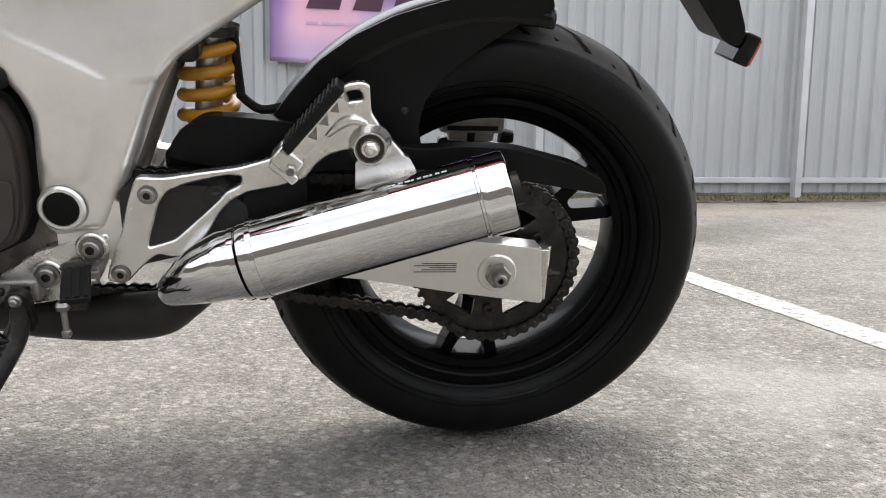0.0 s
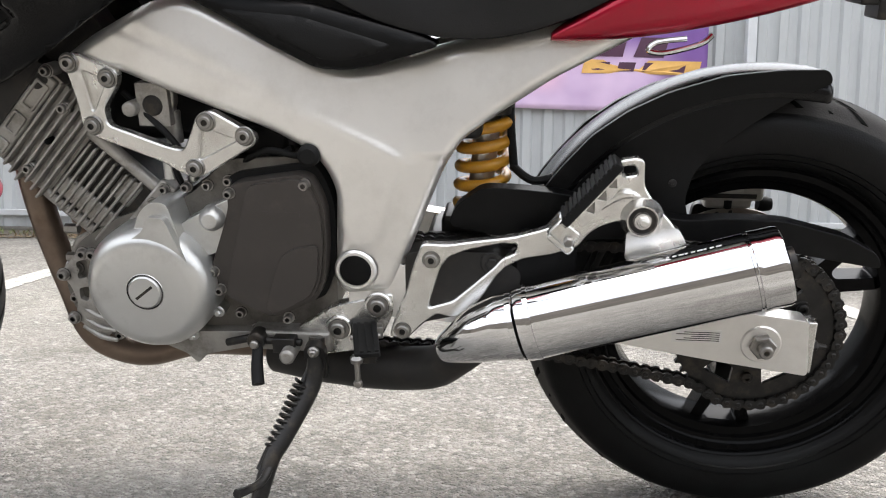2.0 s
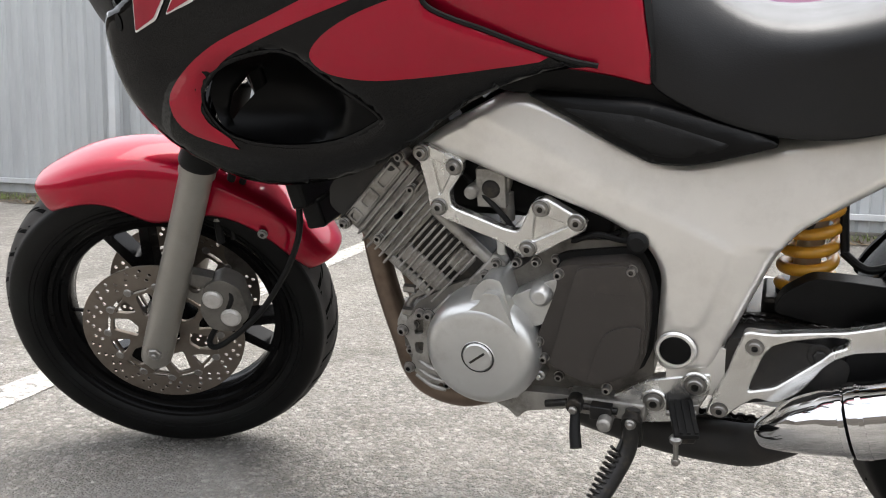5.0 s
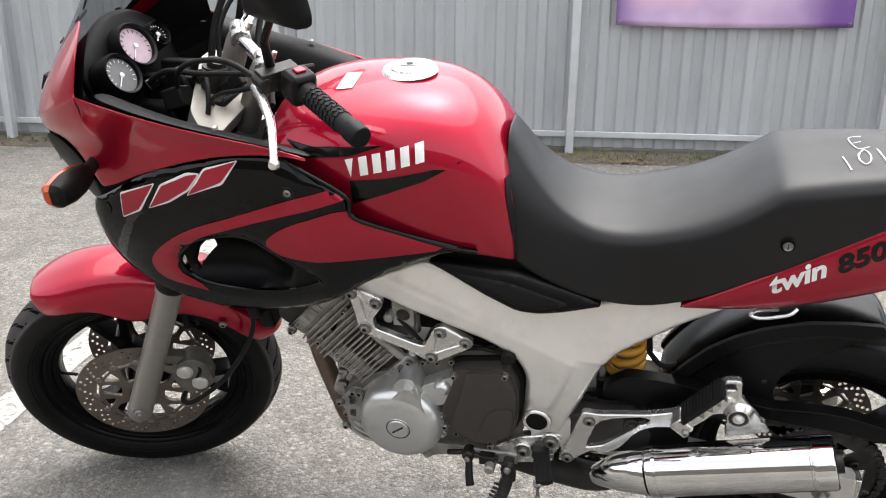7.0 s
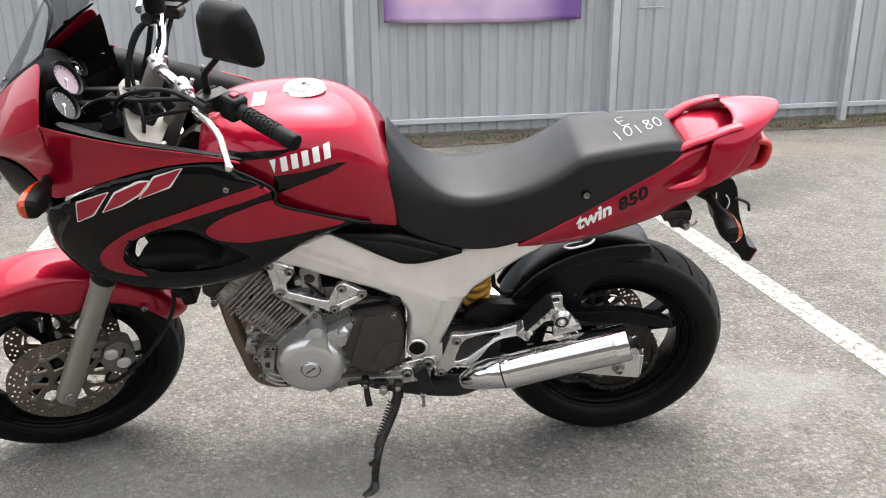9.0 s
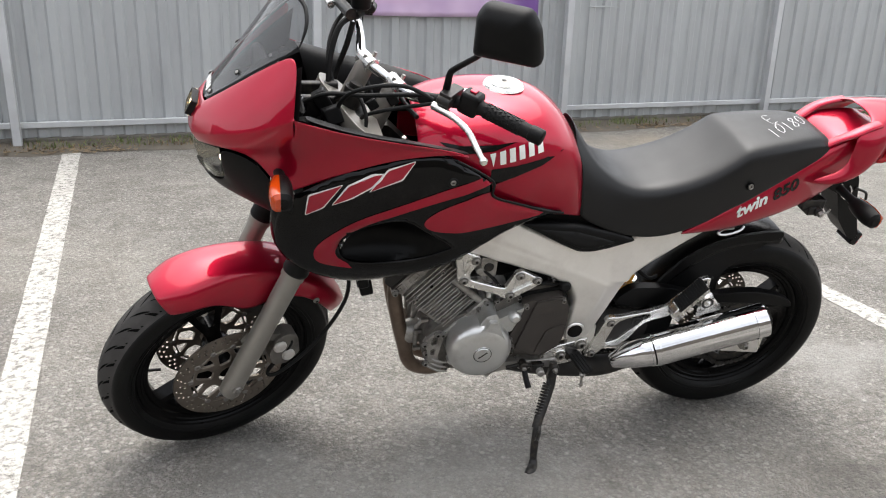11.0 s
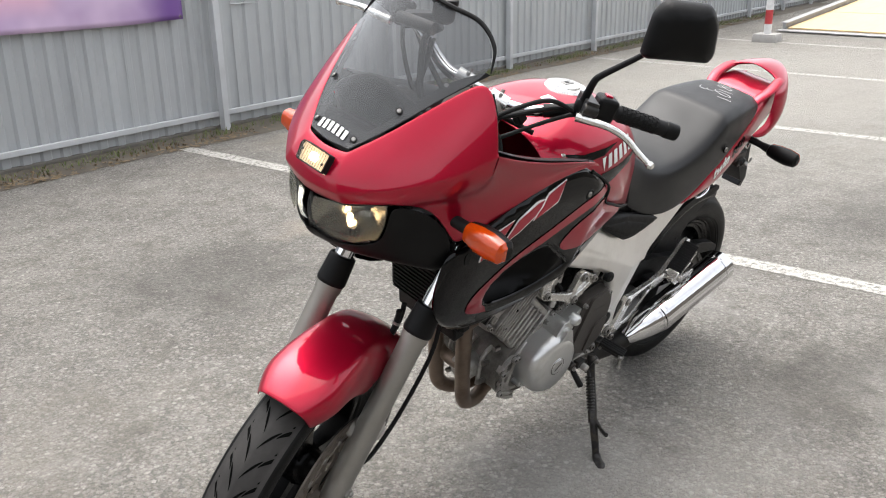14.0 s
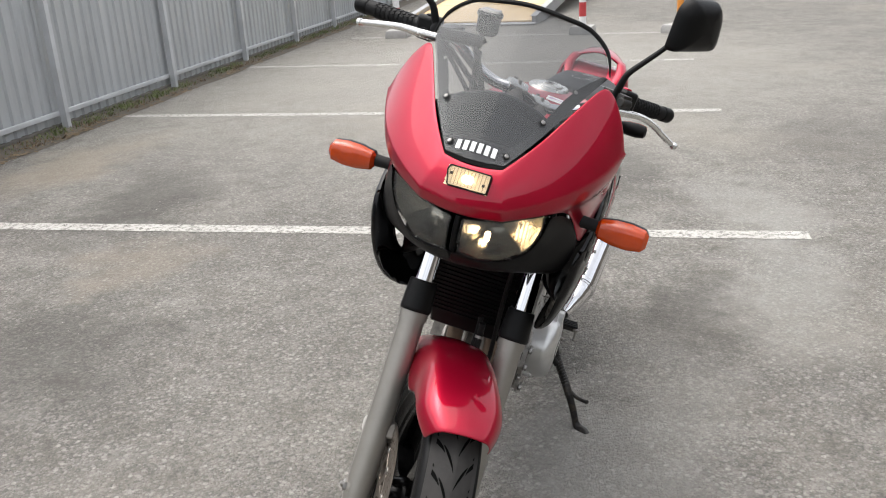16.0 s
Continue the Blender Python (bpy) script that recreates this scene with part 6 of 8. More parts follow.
for sg in (1, -1):
    rows = []
    for k in range(5):
        a, b = Vector(SCR[k][2]), Vector(SCR[k][1])
        inw = Vector((-0.6, -0.45, -0.65)) * 0.007
        rows.append([tuple(a + (b - a) * t + inw) for t in ((0.0, 0.18, 0.36) if 0 < k < 4 else (0.0, 0.5, 1.0) if k == 0 else (0.0, 0.05, 0.10))])
    part("screen_border", net(rows) if sg > 0 else flip(net(rows)), PLASTIC, cowl, "black border under the screen edge", sub=1)
part("screen_border", net([[tuple(Vector(SCR[0][j]).lerp(Vector(SCR[1][j]), t) + Vector((-0.007, 0, -0.005))) for t in (0.0, 0.25, 0.5)] for j in (2, 1, 0)], True), PLASTIC, cowl, sub=1)
edge = [Vector(SCR[k][2]) for k in range(4, 7)] + [Vector(SCR[6][1]), Vector(SCR[6][0])]
rim = [(p.x, p.y, p.z) for p in edge] + [(p.x, -p.y, p.z) for p in reversed(edge[:-1])]
part("screen_trim", tube(rim, [0.001, 0.004, 0.0045, 0.0045, 0.0045, 0.0045, 0.0045, 0.004, 0.001], 8, 6), RUBBER, cowl, "black rubber edge trim")
for sg in (1, -1):
    for x, y, z in ((1.493, 0.052, 1.119), (1.430, 0.092, 1.180), (1.358, 0.127, 1.232)):
        nrm = Vector((0.55, 0.45 * sg, 0.7)).normalized()
        mt = nrm.to_track_quat("Y", "Z").to_matrix().to_4x4()
        mt.translation = Vector((x, y * sg, z)) + nrm * 0.003
        part("screen_screw", moved(disc(0.0042, 0.001, 0.0035, 14), mt), STEEL, cowl)
        part("screw_washer", moved(disc(0.0068, 0, 0.0016, 18), mt), RUBBER, cowl)
tree_s = skin(screen)
for k in range(6):
    y0 = 0.036 - 0.0135 * k
    pts = []
    for a, b in [(1.5025, y0), (1.5025, y0 - 0.0085), (1.4905, y0 - 0.0085), (1.4905, y0)]:
        h, *_ = tree_s.ray_cast(Vector((a, b, 1.6)), Vector((0, 0, -1)))
        pts.append((h if h else Vector((a, b, 1.12))) + Vector((0.0018, 0, 0.0018)))
    part("maker_mark", (pts, [(0, 1, 2, 3)]), WHITE_INK, cowl, smooth=False)
# position lamp in the nose
LAMP = Matrix.Translation((1.5375, 0.004, 1.0735)) @ Matrix.Rotation(radians(-28), 4, "Y")
lampf = part("position_lamp", moved(plate([(-0.041, -0.018), (0.034, -0.019), (0.041, 0.010), (0.037, 0.019), (-0.041, 0.019)], -0.006, 0.010, [[(-0.039, -0.016), (0.0325, -0.017), (0.039, 0.010), (0.0355, 0.017), (-0.039, 0.017)]], r=0.004, hole_r=0.003), LAMP @ Matrix.Rotation(radians(-90), 4, "Z")), RUBBER, label="lit rectangular position lamp in the nose", bevel=0.0015)
part("lamp_reflector", moved(box(-0.002, 0.003, -0.040, 0.040, -0.018, 0.018), LAMP), POS_LENS, lampf)
part("lamp_bulb", moved(lathe([(0, -0.012), (0.0065, -0.009), (0.0085, 0), (0.0065, 0.009), (0, 0.012)], 16), LAMP @ Matrix.Translation((0.003, 0.0, 0.0)) @ Matrix.Diagonal((0.45, 1, 1, 1))), BULB, lampf)
part("lamp_lens", moved(box(0.0075, 0.0090, -0.039, 0.039, -0.017, 0.017), LAMP), CLEAR, lampf, bevel=0.001)
part("lens_rib", join(*[moved(box(0.0090, 0.0100, -0.035 + 0.0066 * k, -0.0335 + 0.0066 * k, -0.015, 0.015), LAMP) for k in range(11)]), CLEAR, lampf)
for q in (-0.031, 0.031):
    part("lamp_screw", moved(box(0.006, 0.0095, q - 0.0025, q + 0.0025, -0.0025 - 0.12 * q, 0.0025 - 0.12 * q), LAMP), DARK_STEEL, lampf, bevel=0.001)
# headlights: two eyes in a black bowl
for sg in (1, -1):
    fl = (lambda p: p) if sg > 0 else flip
    eye = [
        [(1.546, 0.010, 1.002), (1.536, 0.050, 1.007), (1.512, 0.105, 1.018), (1.480, 0.150, 1.030)],
        [(1.550, 0.010, 0.978), (1.542, 0.050, 0.978), (1.516, 0.105, 0.985), (1.478, 0.150, 0.998)],
        [(1.544, 0.010, 0.950), (1.536, 0.050, 0.946), (1.509, 0.102, 0.950), (1.474, 0.140, 0.965)],
        [(1.530, 0.012, 0.930), (1.520, 0.045, 0.920), (1.498, 0.090, 0.922), (1.470, 0.125, 0.940)],
    ]
    lm = part("headlight", fl(net(eye)), CLEAR, label="clear headlight lens, lit" if sg > 0 else "clear headlight lens, unlit", sub=2)
    lm.visible_shadow = False
    loop = [*eye[0], eye[1][3], eye[2][3], *reversed(eye[3]), eye[2][0], eye[1][0]]
    mid = sum((Vector(q) for q in loop), Vector()) / len(loop)
    deep = mid + Vector((-0.062, -0.012, 0.0))
    bowl = [[tuple(mid + (Vector(q) - mid) * f * 0.93 + (deep - mid) * (1 - f * f) + Vector((-0.004, 0, 0))) for q in loop] for f in (1.0, 0.9, 0.72, 0.5, 0.28, 0.1)]
    part("reflector_bowl", fl(loft(bowl, False)), REFLECTOR, lm)
    bc = mid + Vector((-0.034, -0.024, -0.016))
    part("bulb", moved(lathe([(0, -0.010), (0.004, -0.009), (0.0055, -0.004), (0.0055, 0.005), (0.004, 0.009), (0, 0.010)], 20), Matrix.Translation((bc.x, bc.y * sg, bc.z)) @ Matrix.Rotation(radians(90), 4, "X")), BULB if sg > 0 else REFLECTOR, lm)
    part("lens_flute", join(*[fl(moved(box(-0.0005, 0.0016, -0.0013, 0.0013, -0.035, 0.035), pose(1.530 - 0.0026 * k - 0.00009 * k * k, 0.052 + 0.0065 * k, 0.975 + 0.001 * k))) for k in range(12)]), CLEAR, lm)
    back = [[(1.540, 0.004, 1.000), (1.478, 0.154, 1.030), (1.40, 0.19, 1.01)], [(1.38, 0.006, 0.98), (1.37, 0.14, 0.985), (1.36, 0.17, 0.97)], [(1.525, 0.004, 0.925), (1.466, 0.130, 0.935), (1.38, 0.185, 0.935)]]
    part("headlight_back", fl(net(back)), BLACK_GLOSS, lm, sub=1)
    chin = [
        [(1.545, 0.0, 0.932), (1.534, 0.014, 0.930), (1.521, 0.047, 0.918), (1.498, 0.092, 0.919), (1.470, 0.128, 0.938), (1.474, 0.144, 0.965), (1.479, 0.154, 1.00), (1.481, 0.157, 1.031)],
        [(1.528, 0.0, 0.905), (1.520, 0.016, 0.903), (1.506, 0.050, 0.896), (1.478, 0.100, 0.896), (1.446, 0.142, 0.912), (1.440, 0.158, 0.945), (1.436, 0.171, 0.990), (1.440, 0.174, 1.027)],
        [(1.475, 0.0, 0.878), (1.470, 0.016, 0.877), (1.455, 0.055, 0.874), (1.430, 0.110, 0.875), (1.402, 0.162, 0.883), (1.398, 0.180, 0.912), (1.397, 0.189, 0.952), (1.396, 0.191, 1.010)],
        [(1.40, 0.0, 0.862), (1.395, 0.016, 0.862), (1.385, 0.060, 0.862), (1.370, 0.120, 0.862), (1.352, 0.180, 0.862), (1.350, 0.198, 0.885), (1.352, 0.208, 0.915), (1.353, 0.209, 0.952)],
    ]
    part("cowl_chin", fl(net(chin)), PLASTIC, cowl, "black plastic headlight surround", sub=2, solid=0.003)
part("headlight_bar", tube([(1.530, 0, 1.0), (1.534, 0, 0.975), (1.526, 0, 0.93)], 0.006, 8, 4), PLASTIC, cowl)
part("cockpit_floor", net([[(1.40, y, 1.04), (1.28, y, 1.03), (1.20, y, 0.93), (1.15, y, 0.86)] for y in (-0.16, -0.08, 0.0, 0.08, 0.16)]), PLASTIC, label="black inner cockpit lining")
part("front_lining", net([[(1.500, y * 0.45, 1.092), (1.46, y * 0.68, 1.105), (1.40, y * 0.95, 1.125 - 0.7 * y * y), (1.36, y * 1.1, 1.07), (1.34, y, 1.02)] for y in (-0.15, -0.1, -0.05, 0.0, 0.05, 0.1, 0.15)]), PLASTIC, sub=1)
# indicators
for sg in (1, -1):
    fl = (lambda p: p) if sg > 0 else flip
    st = part("front_indicator", fl(tube([(1.352, 0.180, 0.995), (1.350, 0.215, 0.992), (1.345, 0.245, 0.990)], [0.015, 0.012, 0.014], 16, 4)), RUBBER, label="amber front indicator on a black rubber stalk")
    rings = []
    for yy, a, b in ((0.236, 0.012, 0.012), (0.242, 0.020, 0.020), (0.270, 0.025, 0.0255), (0.300, 0.0265, 0.0265), (0.328, 0.023, 0.022), (0.336, 0.014, 0.013)):
        rings.append([(1.350 + a * math.copysign(abs(math.cos(t)) ** 0.7, math.cos(t)), yy, 0.990 + b * math.copysign(abs(math.sin(t)) ** 0.7, math.sin(t))) for t in [2 * math.pi * i / 20 for i in range(20)]])
    cut = lambda rg, s: [[(max(1.352, p[0]) if s > 0 else min(1.3515, p[0]), p[1], p[2]) for p in r] for r in rg]
    part("indicator_body", fl(loft(cut(rings, -1))), PLASTIC, st, bevel=0.0)
    part("indicator_lens", fl(loft(cut(rings, 1))), AMBER, st, "amber ribbed lens")

# -- tank --
TANK = []
for x, zt, zs, wmax, zm, wb, zb in ((1.035, 1.070, 1.055, 0.165, 0.98, 0.16, 0.90), (0.975, 1.100, 1.080, 0.190, 0.995, 0.182, 0.885), (0.88, 1.113, 1.094, 0.198, 1.000, 0.188, 0.868), (0.79, 1.114, 1.095, 0.193, 1.000, 0.182, 0.850), (0.715, 1.102, 1.083, 0.178, 0.985, 0.165, 0.835), (0.655, 1.066, 1.047, 0.155, 0.955, 0.146, 0.820), (0.617, 1.012, 1.000, 0.132, 0.925, 0.132, 0.806), (0.603, 0.975, 0.965, 0.115, 0.905, 0.122, 0.800)):
    sh = lambda z: x - 0.10 * max(0, 1.0 - z) * (1 if x < 0.70 else 0)
    TANK.append([(x, 0, zt), (x, wmax * 0.42, zt * 0.75 + zs * 0.25), (x, wmax * 0.76, zs - 0.012), (sh(zm), wmax * 0.965, zm + 0.030), (sh(zm - 0.05), wmax, zm - 0.045), (sh(zb), wb, zb)])
tank = part("fuel_tank", net(TANK, True), RED, label="glossy red fuel tank with faint dents", sub=2, solid=0.004)
tank_skin = skin(tank)
cap = part("filler_cap", at_y(moved(lathe([(0, 0.009), (0.030, 0.009), (0.034, 0.007), (0.036, 0.003), (0.048, 0.003), (0.052, -0.003)], 48), Matrix.Rotation(radians(90), 4, "X")), 0.80, -0.004, 1.113), ALU, tank, "round alloy filler cap with key flap")
part("cap_flap", box(0.783, 0.815, -0.014, 0.006, 1.122, 1.1235), STEEL, tank, bevel=0.001)
part("cap_keyhole", at_y(moved(disc(0.006, 0, 0.002, 16), Matrix.Rotation(radians(90), 4, "X")), 0.80, -0.004, 1.1225), DARK_STEEL, tank)
decal("cap_mark", [(0.790, -0.030), (0.812, -0.030), (0.812, -0.018), (0.790, -0.018)], tank_skin, BLACK_INK, tank, axis="z", lift=0.0098)
decal("tank_label", [(0.885, 0.012), (0.915, 0.012), (0.915, 0.075), (0.885, 0.075)], tank_skin, WHITE_INK, tank, "white warning label", axis="z")
decal("tank_label_print", [(0.893, 0.018), (0.907, 0.018), (0.907, 0.068), (0.893, 0.068)], tank_skin, PALE_INK, tank, axis="z", lift=0.002)
SW1 = [(0.863, 0.984), (0.80, 0.990), (0.735, 1.000), (0.672, 1.010), (0.735, 0.984), (0.80, 0.962), (0.862, 0.940)]
decal("black_swoosh", SW1, tank_skin, BLACK_INK, tank, "black painted swoosh")
decal("black_flash", [(0.985, 1.040), (0.93, 1.036), (0.85, 1.040), (0.80, 1.044), (0.86, 1.026), (0.95, 1.016)], tank_skin, BLACK_INK, tank)
ua, ub = Vector((0.872, 1.020)), Vector((0.731, 1.049))
for k in range(6):
    a0, a1 = ua.lerp(ub, k / 6 + 0.020), ua.lerp(ub, (k + 1) / 6 - 0.045)
    dn = Vector((-0.003, -0.031))
    shape = [a0, a1, a1 + dn, a0 + dn]
    if k == 0:
        shape = [a0, a1, (a0 + a1) / 2 + dn]
    decal("maker_mark", [tuple(p) for p in shape], tank_skin, WHITE_INK, tank, lift=0.0026, step=0.008)
# seam trim between tank and side panel
seam = [(0.955, 1.024), (0.865, 0.968), (0.856, 0.925), (0.78, 0.888), (0.70, 0.852), (0.652, 0.838)]
part("seam_gap", tube([(x, side_y(x, z) - 0.002, z) for x, z in seam], 0.0035, 6, 8), RUBBER, tank)

part("under_tank_cover", join(*[q(plate([(0.80, 0.800), (0.78, 0.862), (0.70, 0.846), (0.60, 0.822), (0.53, 0.770), (0.56, 0.745), (0.66, 0.770)], 0.108, 0.118, r=0.008)) for q in (lambda p: p, flip)]), PLASTIC, tank, "black plastic lining under the tank edge", bevel=0.002)

# -- seat --
SEAT = []
for x, zt, wt, ze, wm, zm, wb, zb in ((0.612, 1.030, 0.056, 1.004, 0.114, 0.910, 0.128, 0.806), (0.580, 0.978, 0.064, 0.956, 0.118, 0.875, 0.134, 0.788), (0.530, 0.916, 0.076, 0.900, 0.128, 0.835, 0.142, 0.765), (0.455, 0.876, 0.090, 0.862, 0.137, 0.800, 0.148, 0.744), (0.360, 0.884, 0.096, 0.870, 0.142, 0.805, 0.150, 0.740), (0.255, 0.920, 0.098, 0.904, 0.142, 0.838, 0.146, 0.776), (0.185, 0.962, 0.102, 0.948, 0.140, 0.884, 0.143, 0.822), (0.160, 0.984, 0.107, 0.969, 0.139, 0.892, 0.142, 0.830), (0.140, 0.992, 0.108, 0.977, 0.137, 0.902, 0.140, 0.842), (0.040, 1.003, 0.102, 0.988, 0.126, 0.940, 0.129, 0.898), (-0.050, 1.008, 0.090, 0.994, 0.108, 0.967, 0.111, 0.947), (-0.100, 1.000, 0.076, 0.986, 0.097, 0.962, 0.100, 0.955), (-0.112, 0.970, 0.060, 0.962, 0.085, 0.955, 0.092, 0.950)):
    k = min(1.0, max(0.0, (0.56 - x) / 0.12))
    sec = lambda a, b: a + (b - a) * k
    SEAT.append([(x, 0, zt), (x, wt * 0.6, zt - 0.002), (x, sec(wt * 0.95, wm * 0.80), ze + 0.010), (x, sec(wt * 1.04, wm * 0.915), ze + sec(0.001, -0.004)), (x, sec(wt * 0.55 + wm * 0.45, wm * 0.98), sec(ze * 0.7 + zm * 0.3, ze * 0.72 + zm * 0.28)), (x - 0.004, wm, zm), (x - 0.012, wb, zb)])
seat = part("seat", net(SEAT, True), VINYL, label="black vinyl stepped dual seat with chalked number", sub=2, solid=0.006)
gap_skin = skin(tank, seat)
gap = [(0.588, 0.812), (0.591, 0.850), (0.597, 0.890), (0.603, 0.930), (0.607, 0.962)]
decal("tank_gap", [(x - 0.004, z) for x, z in gap] + [(x + 0.003, z) for x, z in reversed(gap)], gap_skin, RUBBER, seat, "dark gap behind the tank", lift=0.002, step=0.006)
part("seat_lock", at_y(join(lathe([(0.0045, 0.1455), (0.006, 0.1472), (0.0075, 0.1472), (0.0085, 0.142)], 24), lathe([(0, 0.1462), (0.0045, 0.1462)], 16)), 0.139, 0.0, 0.890), STEEL, seat)
part("lock_recess", at_y(lathe([(0.0085, 0.1445), (0.0105, 0.1448), (0.0115, 0.142)], 24), 0.139, 0.0, 0.890), GROOVE, seat)
part("lock_slot", box(0.1382, 0.1398, 0.1462, 0.147, 0.886, 0.894), DARK_STEEL, seat)
seat_skin = skin(seat)


STROKES = {
    "E": [[(0.9, 0.0), (0.1, 0.05), (0.0, 1.0), (0.85, 1.0)], [(0.05, 0.52), (0.6, 0.55)]],
    "1": [[(0.3, 1.0), (0.42, 0.5), (0.5, 0.0)]],
    "0": [[(0.55, 1.0), (0.18, 0.75), (0.1, 0.35), (0.35, 0.0), (0.75, 0.15), (0.88, 0.6), (0.7, 0.95), (0.45, 1.0)]],
    "8": [[(0.75, 0.95), (0.35, 1.0), (0.22, 0.75), (0.6, 0.5), (0.85, 0.2), (0.5, 0.0), (0.12, 0.15), (0.4, 0.5), (0.8, 0.8), (0.7, 0.98)]],
}


def handwriting(text, corner, right, up, width, wobble):
    """Marker strokes drawn on the seat top: thin uneven ribbons."""
    vs, fs = [], []
    for k, ch in enumerate(text):
        base = Vector(corner) + Vector(right) * (k * 1.08) + Vector(up) * wobble[k % len(wobble)]
        for st in STROKES[ch]:
            pts = [base + Vector(right) * p.x * 0.92 + Vector(up) * p.y for p in spline([(a, b, 0) for a, b in st], 6)]
            rows = []
            for i, p in enumerate(pts):
                d = (pts[min(i + 1, len(pts) - 1)] - pts[max(i - 1, 0)]).normalized()
                w = width * (0.75 + 0.45 * noise.noise((i * 0.5, k * 3.1, 1.0)))
                row = []
                for e in (-1, 1):
                    q = (p.x - d.y * w * e, p.y + d.x * w * e)
                    h, *_ = seat_skin.ray_cast(Vector((q[0], q[1], 1.6)), Vector((0, 0, -1)))
                    row.append(tuple((h if h else Vector((q[0], q[1], 1.0))) + Vector((0, 0, 0.0016))))
                rows.append(row)
            p = net(rows)
            n0 = len(vs)
            vs += p[0]
            fs += [tuple(i + n0 for i in f) for f in p[1]]
    return part("chalk_mark", (vs, fs), CHALK, seat, "hand-written white marker " + ("letter" if len(text) == 1 else "number"))


def side_text(text, start, end, size, shear, mat, tree, parent, label):
    """Slanted text from the built-in font, laid on a left side panel."""
    cu = bpy.data.curves.new("side_text", "FONT")
    cu.body, cu.size, cu.shear, cu.offset = text, size, shear, 0.0016
    tmp = new("side_text", cu)
    me = bpy.data.meshes.new_from_object(tmp.evaluated_get(bpy.context.evaluated_depsgraph_get()))
    bpy.data.objects.remove(tmp)
    bm = bmesh.new()
    bm.from_mesh(me)
    bmesh.ops.triangulate(bm, faces=bm.faces)
    wide = max(v.co.x for v in bm.verts)
    a, b = Vector(start), Vector(end)
    r = (b - a) / wide
    up = Vector((r.y, -r.x)) if -r.x > 0 else Vector((-r.y, r.x))
    up = up.normalized()
    for v in bm.verts:
        p = a + r * v.co.x + up * v.co.y
        h, *_ = tree.ray_cast(Vector((p.x, 0.6, p.y)), Vector((0, -1, 0)))
        v.co = (h if h else Vector((p.x, 0.14, p.y))) + Vector((0, 0.0016, 0))
    bm.to_mesh(me)
    bm.free()
    me.materials.clear()
    me.materials.append(mat)
    ob = new("model_mark", me)
    ob.parent = parent
    return tagged(ob, label)


handwriting("E", (0.038, 0.004, 0), (-0.027, -0.010, 0), (0.006, -0.044, 0), 0.0012, (0,))
handwriting("10180", (0.066, 0.080, 0), (-0.0255, -0.0130, 0), (0.003, -0.046, 0), 0.0016, (0.0, 0.12, -0.02, 0.1, 0.16))
part("seat_cover_black", shell([(0.755, 0.799), (0.60, 0.788), (0.45, 0.748), (0.428, 0.738), (0.50, 0.716), (0.545, 0.707), (0.585, 0.709), (0.64, 0.737), (0.71, 0.776)], lambda x, z: 0.153 - 0.12 * max(0, z - 0.74), 0.010, 0.03, [], 0.014, 0.005, 0.008), PLASTIC, label="black side cover with textured inset", angle=50)
part("cover_inset", shell([(0.705, 0.782), (0.60, 0.772), (0.485, 0.738), (0.515, 0.726), (0.55, 0.719), (0.58, 0.721), (0.635, 0.748)], lambda x, z: 0.1555 - 0.12 * max(0, z - 0.74), 0.010, 0.008, [], 0.012, 0.0025, 0.004), RUBBER, label="ribbed rubber inset", angle=50)
part("seat_base", box(0.06, 0.60, -0.11, 0.11, 0.768, 0.80), PLASTIC, bevel=0.01)

# -- tail --
TAILS = []
for x, z0, z1, y0, y1 in ((0.300, 0.742, 0.750, 0.138, 0.140), (0.19, 0.746, 0.814, 0.140, 0.147), (0.064, 0.767, 0.885, 0.128, 0.136), (-0.056, 0.797, 0.952, 0.108, 0.120), (-0.115, 0.826, 0.985, 0.098, 0.106), (-0.18, 0.868, 1.002, 0.086, 0.095), (-0.235, 0.892, 1.010, 0.078, 0.086), (-0.290, 0.908, 1.012, 0.070, 0.076)):
    TAILS.append([(x, y0 - 0.02, z0 - 0.004), (x, y0, z0), (x, (y0 + y1) / 2 + 0.004, (z0 + z1) / 2), (x, y1, z1), (x, y1 - 0.03, z1 + 0.003)])
tail = None
for sg in (1, -1):
    fl = (lambda p: p) if sg > 0 else flip
    tl = part("tail_side", fl(net(TAILS)), RED, label="glossy red tail fairing side", sub=2, solid=0.004)
    tail = tail or tl
part("tail_deck", net([[(-0.098, y, 0.960), (-0.112, y, 0.992 - 0.05 * abs(y)), (-0.15, y * 0.97, 1.006 - 0.06 * abs(y)), (-0.20, y * 0.9, 1.013 - 0.05 * abs(y)), (-0.25, y * 0.8, 1.016), (-0.288, y * 0.72, 1.010), (-0.296, y * 0.70, 0.950)] for y in (-0.095, -0.06, 0.0, 0.06, 0.095)]), RED, tail, "red tail deck behind the seat", sub=1, solid=0.003)
tree_t = skin(tail)
side_text("twin", (0.153, 0.793), (0.066, 0.836), 0.048, 0.35, WHITE_INK, tree_t, tail, "white script word")
side_text("850", (0.053, 0.838), (-0.022, 0.874), 0.046, 0.25, BLACK_INK, tree_t, tail, "black bold number")


def rail(points, wide, high):
    """A flat rounded bar along a line, wide across y."""
    p = spline(points, 6)
    sec = []
    for i, q in enumerate(p):
        d = (p[min(i + 1, len(p) - 1)] - p[max(i - 1, 0)]).normalized()
        side = Vector((0, 0, 1)).cross(d).normalized()
        up = d.cross(side)
        sec.append([tuple(q + side * wide * math.cos(t) + up * high * math.sin(t)) for t in [2 * math.pi * k / 14 for k in range(14)]])
    return loft(sec)


